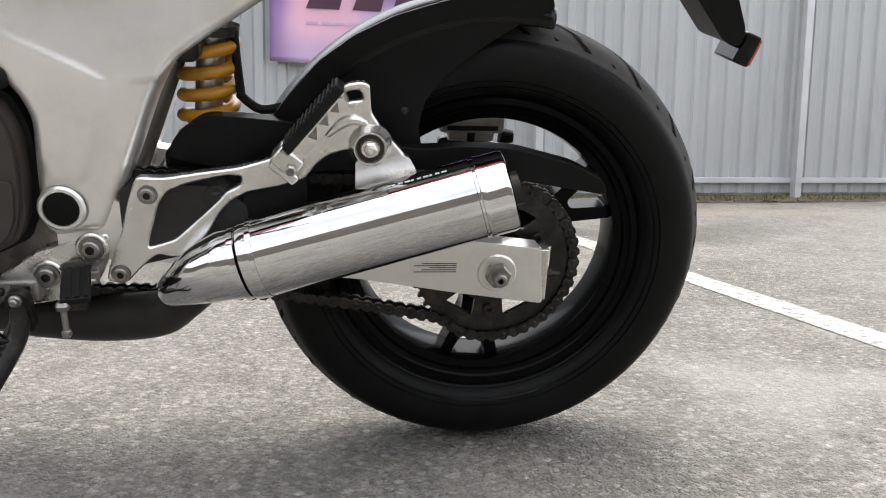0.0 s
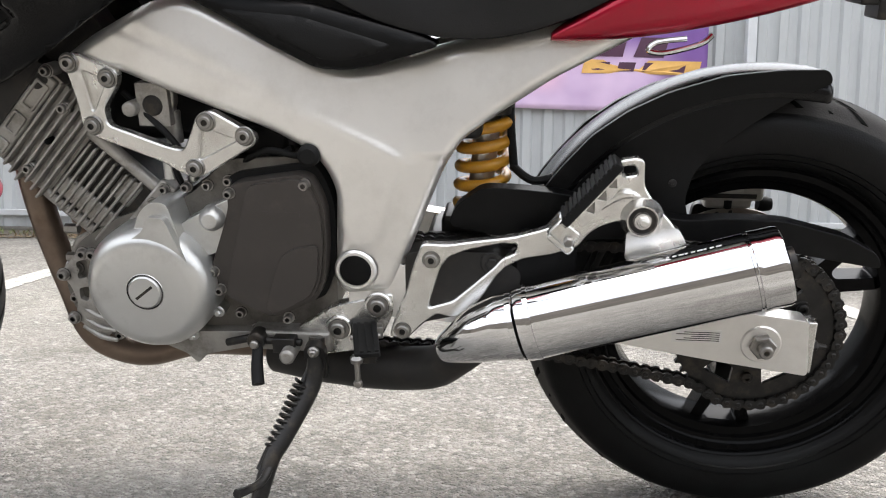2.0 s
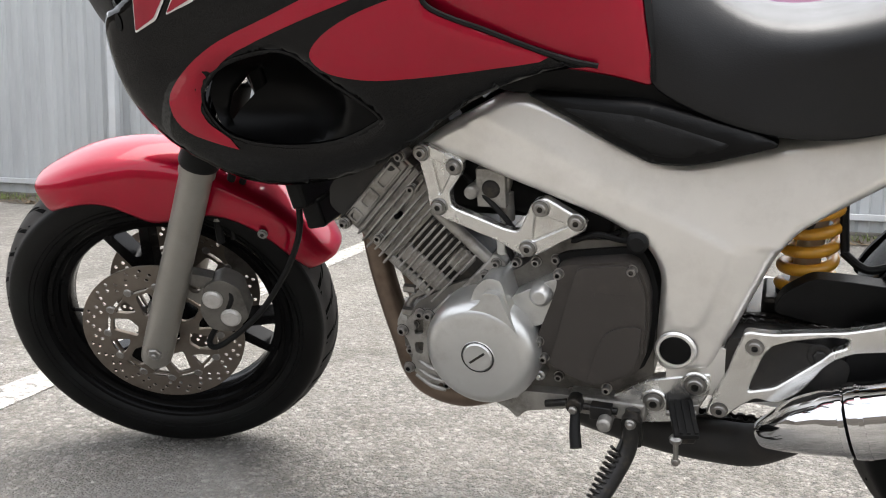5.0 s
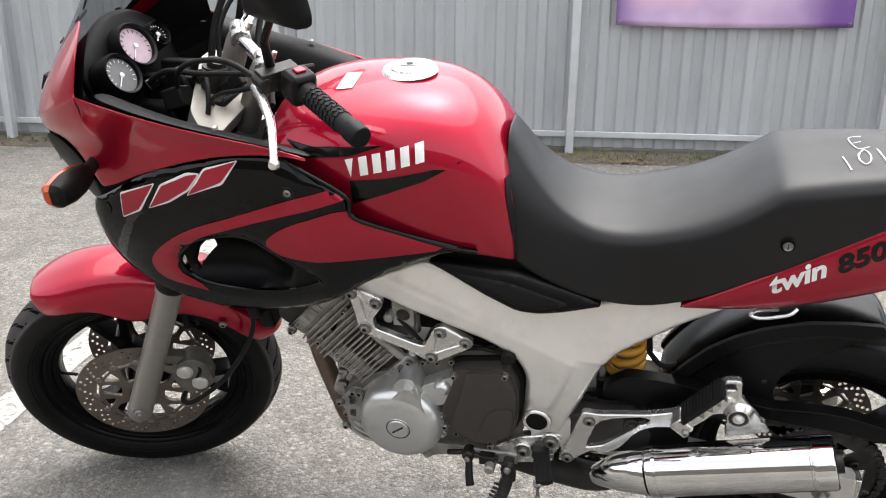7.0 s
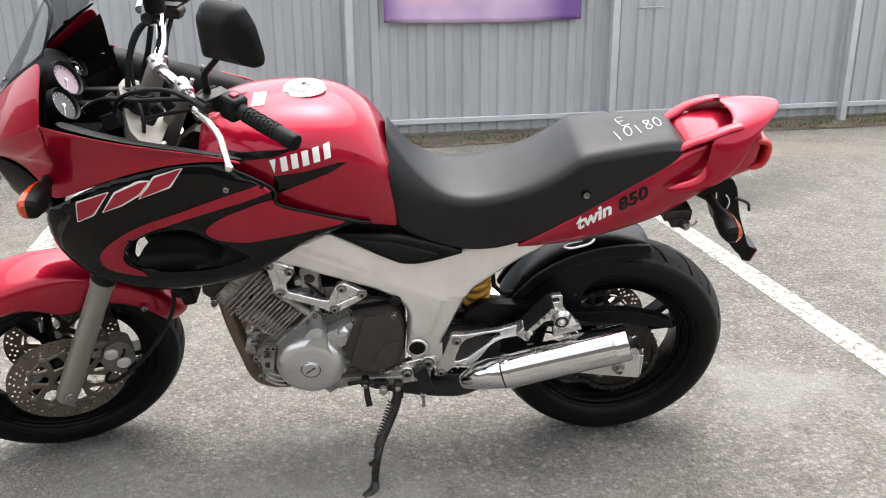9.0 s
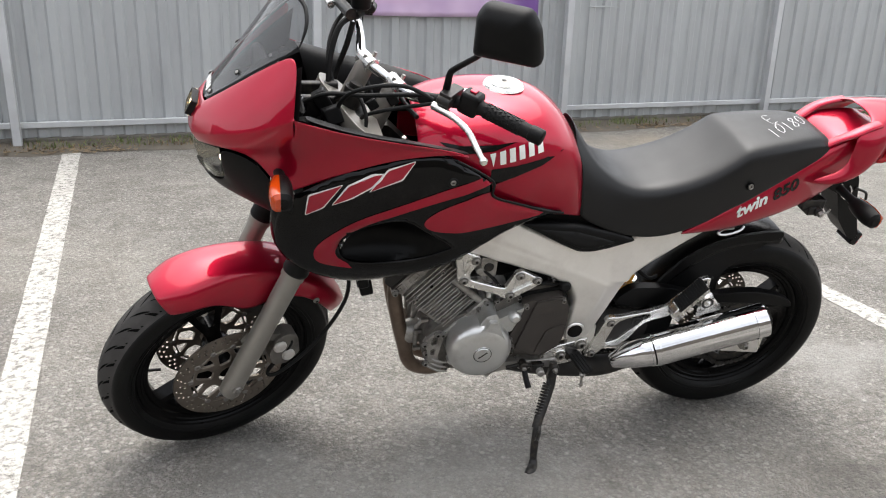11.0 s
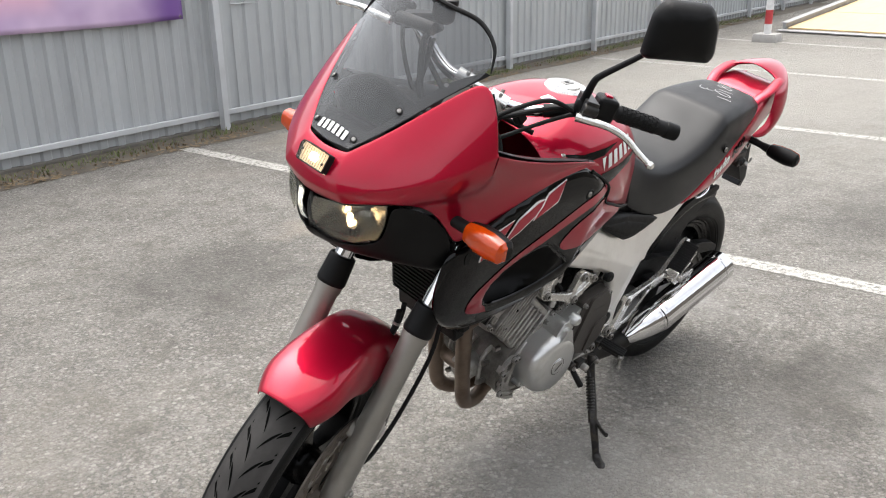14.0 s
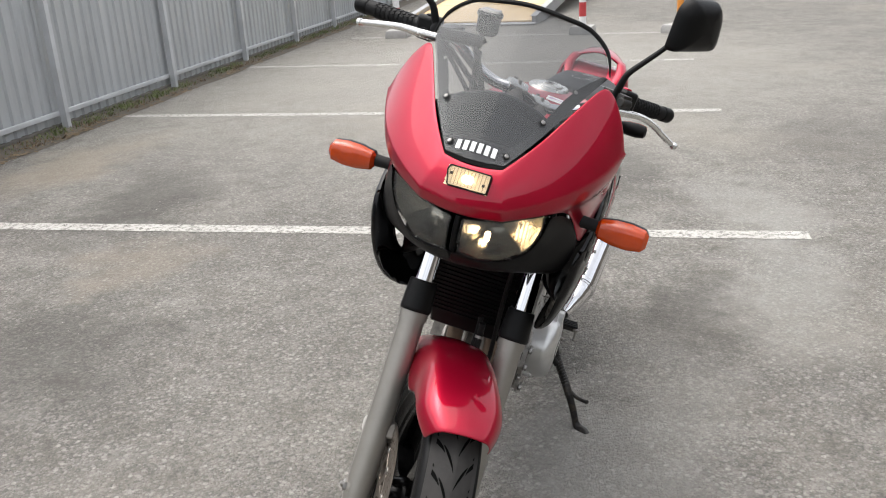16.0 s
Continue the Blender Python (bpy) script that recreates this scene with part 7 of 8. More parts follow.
WING = []
for inn, outp, bulge in (((-0.052, 0.126, 0.896), (-0.056, 0.131, 0.889), 0.003), ((-0.095, 0.127, 0.912), (-0.098, 0.145, 0.886), 0.008), ((-0.134, 0.124, 0.925), (-0.157, 0.138, 0.897), 0.01), ((-0.15, 0.12, 0.957), (-0.198, 0.134, 0.92), 0.011), ((-0.153, 0.114, 1.004), (-0.228, 0.126, 0.954), 0.011), ((-0.163, 0.104, 1.02), (-0.246, 0.115, 0.988), 0.011), ((-0.208, 0.082, 1.038), (-0.27, 0.095, 1.021), 0.009), ((-0.215, 0.056, 1.049), (-0.303, 0.07, 1.043), 0.008), ((-0.208, 0.026, 1.059), (-0.33, 0.04, 1.057), 0.007), ((-0.192, 0.0, 1.067), (-0.346, 0.0, 1.066), 0.006)):
    a, b = Vector(inn), Vector(outp)
    o = Vector((-0.3, 0.8 if inn[1] > 0 else 0, 0.55)).normalized()
    WING.append([tuple(a - o * 0.004), tuple(a), *[tuple(a.lerp(b, t) + o * bulge * math.sin(math.pi * t) ** 0.7) for t in (0.15, 0.5, 0.85)], tuple(b), tuple(b - o * 0.004)])
WING += [[(x, -y, z) for x, y, z in r] for r in reversed(WING[:-1])]
gr = part("grab_rail", net(WING), RED, label="red moulded grab rail flowing into the tail", sub=2, solid=0.010)
for sg in (1, -1):
    fl = (lambda p: p) if sg > 0 else flip
    part("rail_strut", fl(rail([(-0.085, 0.078, 0.972), (-0.112, 0.084, 0.991), (-0.150, 0.092, 1.012), (-0.195, 0.088, 1.030), (-0.225, 0.082, 1.036)], 0.017, 0.0075)), RED, gr)
part("tail_lamp", net([[(-0.262, y * 0.85, 0.996), (-0.302, y * 0.9, 1.000), (-0.322, y * 0.9, 0.985), (-0.320, y * 0.9, 0.940), (-0.308, y * 0.88, 0.914), (-0.27, y * 0.85, 0.906)] for y in (-0.095, -0.06, 0.0, 0.06, 0.095)]), TAIL_LENS, label="dark red tail lamp lens", sub=1, solid=0.02)
pb = part("plate_bracket", plate([(-0.17, 0.86), (-0.252, 0.872), (-0.268, 0.845), (-0.290, 0.765), (-0.335, 0.660), (-0.330, 0.640), (-0.306, 0.645), (-0.250, 0.712), (-0.215, 0.800), (-0.15, 0.832)], -0.044, 0.044, r=0.008), PLASTIC, label="black plastic number plate bracket", bevel=0.006)
part("plate_wire", tube([(-0.215, 0.046, 0.835), (-0.222, 0.050, 0.80), (-0.245, 0.050, 0.785), (-0.252, 0.050, 0.81), (-0.240, 0.048, 0.83)], 0.0028, 8, 6), CHROME, pb, "bent chrome wire hook")
part("rear_reflector", moved(join(box(-0.012, 0.012, -0.035, 0.035, -0.022, 0.022),), pose(-0.346, 0.0, 0.634, 0, -20, 0)), BLACK_GLOSS, pb, bevel=0.003)
part("reflector_lens", moved(box(-0.016, -0.011, -0.032, 0.032, -0.019, 0.019), pose(-0.346, 0.0, 0.634, 0, -20, 0)), TAIL_LENS, pb, bevel=0.002)
part("plate_hook", tube([(-0.265, 0.046, 0.818), (-0.300, 0.050, 0.805), (-0.309, 0.050, 0.782)], 0.004, 8, 4), DARK_STEEL, pb)
for sg in (1, -1):
    fl = (lambda p: p) if sg > 0 else flip
    st = part("rear_indicator", fl(tube([(-0.19, 0.07, 0.835), (-0.195, 0.11, 0.830), (-0.198, 0.145, 0.826)], [0.012, 0.011, 0.016], 14, 4)), RUBBER, label="black rear indicator with amber lens facing back")
    rings = []
    for yy, a in ((0.135, 0.012), (0.142, 0.020), (0.17, 0.025), (0.205, 0.0265), (0.232, 0.022), (0.239, 0.012)):
        rings.append([(-0.198 + a * math.cos(t), yy, 0.825 + a * math.sin(t)) for t in [2 * math.pi * i / 18 for i in range(18)]])
    part("indicator_body", fl(loft([[(max(-0.206, p[0]), p[1], p[2]) for p in r] for r in rings])), PLASTIC, st)
    part("indicator_lens", fl(loft([[(min(-0.2065, p[0]), p[1], p[2]) for p in r] for r in rings])), AMBER, st)
part("helmet_lock", join(bar((-0.115, 0.05, 0.790), (-0.128, 0.105, 0.775), 0.014, 16), box(-0.145, -0.075, 0.03, 0.095, 0.782, 0.812), box(-0.128, -0.095, 0.05, 0.10, 0.765, 0.79)), DARK_STEEL, label="black helmet lock with chrome barrel", bevel=0.003)
part("lock_barrel", join(bar((-0.128, 0.105, 0.775), (-0.131, 0.114, 0.772), 0.009, 16), tube([(-0.128, 0.11, 0.778), (-0.145, 0.112, 0.780), (-0.152, 0.112, 0.792)], 0.003, 8, 4)), STEEL)
part("luggage_hook", tube([(0.10, 0.115, 0.748), (0.115, 0.122, 0.738), (0.155, 0.124, 0.728), (0.175, 0.12, 0.730), (0.165, 0.118, 0.740), (0.13, 0.116, 0.744)], 0.0035, 8, 6), CHROME, label="chrome luggage hook")

# ---- bars, instruments, mirrors ----
for sg in (1, -1):
    y = 0.112 * sg
    part("fork_top", join(tube([along(0.735, y), along(0.785, y)], 0.0235, 24, 1), tube([along(0.785, y), along(0.795, y)], [0.0235, 0.016], 24, 1)), FORK, label="grey fork top tube", m=S)
for hi in ((1.137, -0.025, 1.158), (1.074, 0.021, 1.120)):
    hi = Vector(hi)
    lo = hi - AXD * 0.14
    br = part("bar_riser", tube([lo, hi - AXD * 0.03, hi - AXD * 0.012, hi + AXD * 0.004], [0.024, 0.023, 0.0225, 0.020], 24, 2), RISER, label="cast grey handlebar riser")
    part("bar_clamp", tube([hi + Vector((-0.010, 0.018, -0.006)) + AXD * 0.004, hi + Vector((0.010, -0.018, 0.006)) + AXD * 0.004], 0.0195, 18, 1), ALU, br, "polished bar clamp")
    for q in (-1, 1):
        part("clamp_bolt", tube([hi + AXD * 0.012 + Vector((0.012 * q, 0.008 * q, 0)), hi + AXD * 0.026 + Vector((0.012 * q, 0.008 * q, 0))], 0.0048, 10, 1), STEEL, br)
gL0, gL1 = Vector((0.911, 0.205, 1.147)), Vector((0.790, 0.300, 1.117))
gR0, gR1 = Vector((1.131, -0.262, 1.240)), Vector((1.081, -0.432, 1.244))
hb = part("handlebar", tube([gL0, (0.960, 0.180, 1.150), (1.000, 0.142, 1.138), (1.040, 0.078, 1.120), (1.074, 0.021, 1.124), (1.105, -0.002, 1.142), (1.137, -0.025, 1.161), (1.143, -0.070, 1.167), (1.142, -0.114, 1.186), (1.147, -0.160, 1.220), (1.143, -0.210, 1.238), gR0], 0.0125, 18, 8), CHROME, label="polished silver tubular handlebar")
part("bar_sleeve", tube([gL0, (0.960, 0.180, 1.150), (1.000, 0.142, 1.138), (1.022, 0.108, 1.128)], 0.0145, 16, 6), RUBBER, hb, "black wrapped bar end")


def lever(pts, rads, name, label):
    lv = part(name, tube(pts, rads, 14, 6), ALU, hb, label)
    e = Vector(pts[-1])
    part("lever_ball", moved(lathe([(0, -0.0095), (0.0065, -0.007), (0.0095, 0), (0.0065, 0.007), (0, 0.0095)], 20), Matrix.Translation(e)), ALU, hb)
    return lv


for a, b, sg in ((gL0, gL1, 1), (gR0, gR1, -1)):
    d = (b - a).normalized()
    gp = part("grip", tube([a - d * 0.01, a, a + d * 0.006, a + d * 0.03, b - d * 0.03], [0.0175, 0.0185, 0.0165, 0.0165, 0.0168], 20, 4), RUBBER, hb, "black ribbed rubber grip")
    rings = []
    L = (b - a).length
    side = d.cross(Vector((0, 0, 1))).normalized()
    up = side.cross(d)
    kn = []
    for i in range(9):
        for j in range(12):
            t = 2 * math.pi * (j + 0.5 * (i % 2)) / 12
            c = a + d * (0.018 + (L - 0.065) * i / 9) + (side * math.cos(t) + up * math.sin(t)) * 0.0168
            mt = (side * math.cos(t) + up * math.sin(t)).to_track_quat("Z", "Y").to_matrix().to_4x4()
            mt.translation = c
            kn.append(moved(box(-0.0032, 0.0032, -0.0032, 0.0032, -0.001, 0.0014), mt))
    part("grip_pattern", join(*kn), RUBBER, gp, smooth=False)
    part("bar_end", tube([b - d * 0.032, b - d * 0.028, b - d * 0.004, b], [0.0165, 0.0185, 0.0185, 0.015], 24, 3), PLASTIC, hb, "black bar end weight")
    # switch block and lever perch
    m0 = Matrix.Translation(a - d * 0.022) @ d.to_track_quat("Y", "Z").to_matrix().to_4x4()
    swb = part("switch_block", moved(join(box(-0.022, 0.024, -0.024, 0.022, -0.024, 0.028)), m0), PLASTIC, hb, "black switch housing", bevel=0.008)
    part("switch", moved(join(box(-0.026, -0.018, -0.012, 0.004, -0.012, 0.004), box(-0.010, 0.008, -0.010, 0.006, 0.026, 0.032)), m0), RED if sg > 0 else PLASTIC, swb, bevel=0.002)
    part("lever_perch", moved(join(box(-0.018, 0.05, -0.060, -0.032, -0.016, 0.018), at_y(disc(0.012, -0.062, -0.03, 16), 0.045, 0, 0)), m0), DARK_STEEL, hb, bevel=0.005)
lever([(1.012, 0.182, 1.142), (0.995, 0.205, 1.140), (0.972, 0.240, 1.136), (0.950, 0.272, 1.122), (0.936, 0.305, 1.098), (0.926, 0.332, 1.081)], [0.010, 0.009, 0.0075, 0.0075, 0.007, 0.006], "clutch_lever", "bare alloy clutch lever with ball end")
lever([(1.205, -0.20, 1.238), (1.212, -0.235, 1.240), (1.214, -0.28, 1.242), (1.212, -0.33, 1.236), (1.208, -0.372, 1.229)], [0.010, 0.009, 0.0075, 0.007, 0.006], "brake_lever", "bare alloy brake lever with ball end")
res = part("brake_reservoir", moved(lathe([(0, 0.026), (0.026, 0.026), (0.028, 0.022), (0.028, 0.016), (0.025, 0.014), (0.024, -0.018), (0.018, -0.024), (0, -0.024)], 28), Matrix.Translation((1.142, -0.112, 1.282)) @ Matrix.Rotation(radians(90), 4, "X")), PLASTIC, label="black brake fluid reservoir")
part("reservoir_cap", box(1.122, 1.162, -0.132, -0.092, 1.306, 1.312), STEEL, res, bevel=0.003)
part("master_cylinder", join(bar((1.165, -0.11, 1.245), (1.185, -0.20, 1.246), 0.014, 14), bar((1.142, -0.112, 1.25), (1.150, -0.13, 1.235), 0.010, 12)), DARK_STEEL)


def mirror(base, elbow, mid, c, wdir):
    st = part("mirror", tube([base, base.lerp(elbow, 0.5), base.lerp(elbow, 0.9), elbow.lerp(mid, 0.10), elbow.lerp(mid, 0.5), mid, mid.lerp(c, 0.5)], [0.009, 0.0085, 0.0075, 0.007, 0.0065, 0.006, 0.007], 12, 4), PLASTIC, label="black mirror on a bent stalk")
    part("mirror_base", tube([base + Vector((0, 0, -0.02)), base, base + Vector((0, 0, 0.012))], [0.014, 0.014, 0.009], 14, 2), PLASTIC, st)
    w = Vector(wdir).normalized()
    up = Vector((0.10, 0.0, 1)).normalized()
    n = w.cross(up).normalized()
    if n.x > 0:
        n = -n
    o = [(-0.074, -0.056), (0.068, -0.058), (0.076, -0.040), (0.070, 0.020), (0.050, 0.056), (-0.044, 0.060), (-0.064, 0.036)]
    oo = rounded(o, 0.013, 4)
    sec = []
    for q, f in ((0.0, 1.0), (-0.006, 1.012), (-0.020, 0.98), (-0.034, 0.84), (-0.044, 0.55), (-0.047, 0.2)):
        sec.append([tuple(c + w * a * f + up * b * f + n * q) for a, b in oo])
    part("mirror_shell", loft(sec), PLASTIC, st, angle=60)
    part("mirror_glass", ([tuple(c + w * a * 0.94 + up * b * 0.93 + n * 0.0012) for a, b in oo], [tuple(range(len(oo)))]), MIRROR, st, smooth=False)


mirror(Vector((0.985, 0.170, 1.160)), Vector((0.981, 0.187, 1.224)), Vector((0.930, 0.246, 1.288)), Vector((0.892, 0.290, 1.350)), (-0.80, 0.60, 0.06))
mirror(Vector((1.165, -0.215, 1.25)), Vector((1.166, -0.232, 1.295)), Vector((1.175, -0.320, 1.370)), Vector((1.175, -0.372, 1.425)), (0.25, -0.97, 0.06))

# instruments
GN = Vector((-0.86, 0.10, 0.50)).normalized()
ip = part("instrument_panel", net([[(1.385, y, 1.215 - 3.0 * y * y), (1.370, y, 1.190 - 2.2 * y * y), (1.345, y, 1.075), (1.335, y, 1.045)] for y in (-0.15, -0.1, -0.05, 0.0, 0.05, 0.1, 0.15)]), PLASTIC, label="black instrument panel with two round dials", solid=-0.03, sub=1)
for c, r in ((Vector((1.335, 0.020, 1.148)), 0.0360), (Vector((1.318, 0.108, 1.124)), 0.0330), (Vector((1.338, -0.065, 1.142)), 0.021)):
    mt = GN.to_track_quat("Y", "Z").to_matrix().to_4x4()
    mt.translation = c
    dl = part("dial", moved(lathe([(r * 0.99, 0.0), (r * 1.04, 0.009), (r * 1.16, 0.012), (r * 1.27, 0.006), (r * 1.32, -0.03)], 40), mt), PLASTIC, ip, "round dial in a black bezel")
    part("dial_face", moved(lathe([(0, 0.002), (r, 0.002)], 40), mt), DIAL if r > 0.035 else (DIAL_GREY if r > 0.03 else BLACK_GLOSS), dl)
    ticks = [moved(box(r * 0.74, r * 0.92, 0.0026, 0.003, -0.0006, 0.0006), mt @ pose(0, 0, 0, 0, a, 0)) for a in range(-220, 41, 20)]
    part("dial_ticks", join(*ticks), BLACK_INK if r > 0.035 else WHITE_INK, dl, smooth=False)
    part("needle", moved(join(box(-0.004, r * 0.8, 0.004, 0.005, -0.0008, 0.0008), disc(0.005, 0.002, 0.006, 14)), mt @ pose(0, 0, 0, 0, 40, 0)), WHITE_INK, dl)
part("warning_strip", moved(box(-0.022, 0.022, -0.004, 0.006, -0.012, 0.012), Matrix.Translation((1.29, 0.055, 1.09)) @ GN.to_track_quat("Y", "Z").to_matrix().to_4x4()), BLACK_GLOSS, ip, bevel=0.003)
part("ignition_switch", join(bar((1.185, 0.03, 1.06), (1.168, 0.03, 1.120), 0.024, 20), bar((1.168, 0.03, 1.120), (1.164, 0.03, 1.130), 0.016, 18)), DARK_STEEL, label="black ignition lock")
part("fuse_box", box(1.14, 1.25, -0.07, 0.08, 0.99, 1.07), PLASTIC, bevel=0.01)
part("cockpit_bracket", join(box(1.20, 1.33, 0.02, 0.04, 1.05, 1.10), box(1.20, 1.33, -0.06, -0.04, 1.05, 1.10)), DARK_STEEL, bevel=0.004)
for pts, r in (([(1.01, 0.17, 1.15), (1.07, 0.155, 1.175), (1.14, 0.14, 1.168), (1.20, 0.11, 1.13), (1.22, 0.08, 1.05), (1.20, 0.06, 0.95)], 0.005),
               ([(1.00, 0.165, 1.14), (1.06, 0.14, 1.12), (1.12, 0.12, 1.10), (1.16, 0.08, 1.06), (1.15, 0.05, 0.98)], 0.0045),
               ([(1.15, -0.13, 1.235), (1.19, -0.11, 1.22), (1.215, -0.08, 1.16), (1.225, -0.05, 1.08), (1.24, -0.03, 0.95)], 0.007),
               ([(1.15, -0.22, 1.235), (1.20, -0.16, 1.20), (1.22, -0.10, 1.14), (1.20, -0.04, 1.05)], 0.005),
               ([(1.13, -0.20, 1.22), (1.14, -0.14, 1.17), (1.13, -0.07, 1.10), (1.10, -0.04, 1.02)], 0.006),
               ):
    part("control_cable", tube(pts, r, 10, 8), RUBBER, label="black control cable")
for pts, r in (([(1.30, 0.06, 1.09), (1.24, 0.08, 1.125), (1.16, 0.10, 1.130), (1.06, 0.13, 1.145), (1.01, 0.15, 1.150)], 0.0055),
               ([(1.22, -0.10, 1.00), (1.20, -0.105, 1.10), (1.175, -0.11, 1.17), (1.160, -0.115, 1.225)], 0.007),
               ([(1.25, 0.02, 1.05), (1.21, 0.04, 1.10), (1.17, 0.07, 1.12), (1.15, 0.11, 1.08), (1.16, 0.13, 1.02)], 0.0045)):
    part("wiring_loom", tube(pts, r, 10, 8), RUBBER, label="black taped wiring loom")
part("relay", moved(box(-0.02, 0.02, -0.025, 0.025, -0.02, 0.02), pose(1.225, 0.085, 1.075, 20, 15, 10)), PLASTIC, bevel=0.004)
part("relay", moved(box(-0.018, 0.018, -0.02, 0.02, -0.022, 0.022), pose(1.245, 0.03, 1.09, 10, 30, 0)), PLASTIC, bevel=0.004)
for c in ((1.09, 0.10, 1.12), (1.13, 0.06, 1.09), (1.16, 0.02, 1.11)):
    part("wire_clip", moved(box(-0.012, 0.012, -0.01, 0.01, -0.012, 0.012), pose(*c, 20, 30, 10)), PLASTIC, bevel=0.003)
part("tank_key_trim", tube([(1.03, 0.10, 1.075), (1.05, 0.05, 1.085), (1.055, 0, 1.088), (1.05, -0.05, 1.085), (1.03, -0.10, 1.075)], 0.006, 8, 6), RUBBER)

# ---- banner on the fence ----
def banner_cloth():
    m = bpy.data.materials.new("printed_banner")
    m.use_nodes = True
    n, l = links_of(m)
    b = n["Principled BSDF"]
    tc = n.new("ShaderNodeTexCoord")
    sep = n.new("ShaderNodeSeparateXYZ")
    l.new(tc.outputs["Object"], sep.inputs["Vector"])
    nz = n.new("ShaderNodeTexNoise")
    nz.inputs["Scale"].default_value, nz.inputs["Detail"].default_value = 1.6, 3
    l.new(tc.outputs["Object"], nz.inputs["Vector"])

    def bump_at(src, c, wdt):
        a = n.new("ShaderNodeMath")
        a.operation = "SUBTRACT"
        l.new(src, a.inputs[0])
        a.inputs[1].default_value = c
        q = n.new("ShaderNodeMath")
        q.operation = "MULTIPLY"
        l.new(a.outputs[0], q.inputs[0])
        l.new(a.outputs[0], q.inputs[1])
        r = n.new("ShaderNodeMapRange")
        r.interpolation_type = "SMOOTHSTEP"
        r.inputs["From Min"].default_value, r.inputs["From Max"].default_value = 0, wdt * wdt
        r.inputs["To Min"].default_value, r.inputs["To Max"].default_value = 1, 0
        l.new(q.outputs[0], r.inputs["Value"])
        return r.outputs["Result"]

    def mixc(fac, a, b2):
        x = n.new("ShaderNodeMix")
        x.data_type = "RGBA"
        l.new(fac, x.inputs["Factor"])
        if isinstance(a, tuple):
            x.inputs["A"].default_value = (*a, 1)
        else:
            l.new(a, x.inputs["A"])
        x.inputs["B"].default_value = (*b2, 1)
        return x.outputs["Result"]

    def mult(a, b2):
        x = n.new("ShaderNodeMath")
        x.operation = "MULTIPLY"
        l.new(a, x.inputs[0])
        l.new(b2, x.inputs[1])
        return x.outputs[0]

    warp = n.new("ShaderNodeMapRange")
    warp.inputs["From Min"].default_value, warp.inputs["From Max"].default_value = 0.25, 0.75
    warp.inputs["To Min"].default_value, warp.inputs["To Max"].default_value = 0.45, 1.25
    l.new(nz.outputs["Fac"], warp.inputs["Value"])
    c = mixc(nz.outputs["Fac"], (0.11, 0.040, 0.21), (0.21, 0.10, 0.34))
    glow = mult(mult(bump_at(sep.outputs["X"], 0.95, 0.78), bump_at(sep.outputs["Z"], 0.98, 0.42)), warp.outputs["Result"])
    c = mixc(glow, c, (0.78, 0.60, 0.78))
    glow2 = mult(mult(bump_at(sep.outputs["X"], 0.62, 0.30), bump_at(sep.outputs["Z"], 1.26, 0.30)), warp.outputs["Result"])
    c = mixc(glow2, c, (0.80, 0.44, 0.54))
    l.new(c, b.inputs["Base Color"])
    b.inputs["Roughness"].default_value = 0.5
    return m


ban = tagged(new("banner"), "purple and pink printed vinyl banner hung on the fence", "banner")
ban.matrix_basis = FENCE_M
S0, S1, Z0, Z1 = 0.27, 1.82, 0.905, 1.80


def ban_y(s, z):
    return -0.008 - 0.010 * math.sin(s * 5.1) * (1.8 - z) - 0.006 * math.sin(s * 13 + z * 3) - 0.004 * noise.noise((s * 4, z * 4, 2))


rows = [[(S0 + (S1 - S0) * i / 40, ban_y(S0 + (S1 - S0) * i / 40, Z0 + (Z1 - Z0) * j / 24), Z0 + (Z1 - Z0) * j / 24 - 0.014 * math.sin(math.pi * i / 40) * (1 - j / 24)) for i in range(41)] for j in range(25)]
finish("cloth", *net(rows), banner_cloth(), ban, solid=0.0012)


def ink(name, quad, mat, label=""):
    p, f = fill([tuple(q) for q in quad], (), 0.05)
    return finish(name, [(a, ban_y(a, b) - 0.0035, b) for a, b in p], f, mat, ban, label)


for a, wd in ((0.50, 0.25), (0.80, 0.22), (1.06, 0.22), (1.32, 0.24)):
    ink("letter_shape", [(a, 1.245), (a + wd * 0.86, 1.245), (a + wd, 1.375), (a + wd * 0.22, 1.375)], PURPLE_INK, "dark slanted lettering block")
ink("colour_band", [(0.98, 1.135), (1.76, 1.135), (1.78, 1.225), (1.00, 1.225)], YELLOW_INK, "yellow colour band")
for a in (1.04, 1.21, 1.38, 1.55):
    ink("letter_shape", [(a, 1.15), (a + 0.115, 1.15), (a + 0.13, 1.21), (a + 0.02, 1.21)], PURPLE_INK)
for a, b in ((0.50, 0.58), (0.60, 0.75), (0.77, 0.90)):
    ink("small_print", [(a, 1.145), (b, 1.145), (b, 1.162), (a, 1.162)], PALE_INK)
for s, z in ((S0 + 0.025, Z0 + 0.02), (S1 - 0.025, Z0 + 0.02), (S0 + 0.025, Z1 - 0.02), (S1 - 0.025, Z1 - 0.02)):
    finish("eyelet", *at_y(lathe([(0.006, 0.0), (0.0085, -0.003), (0.012, 0.0)], 20), s, ban_y(s, z) - 0.002, z), STEEL, ban)


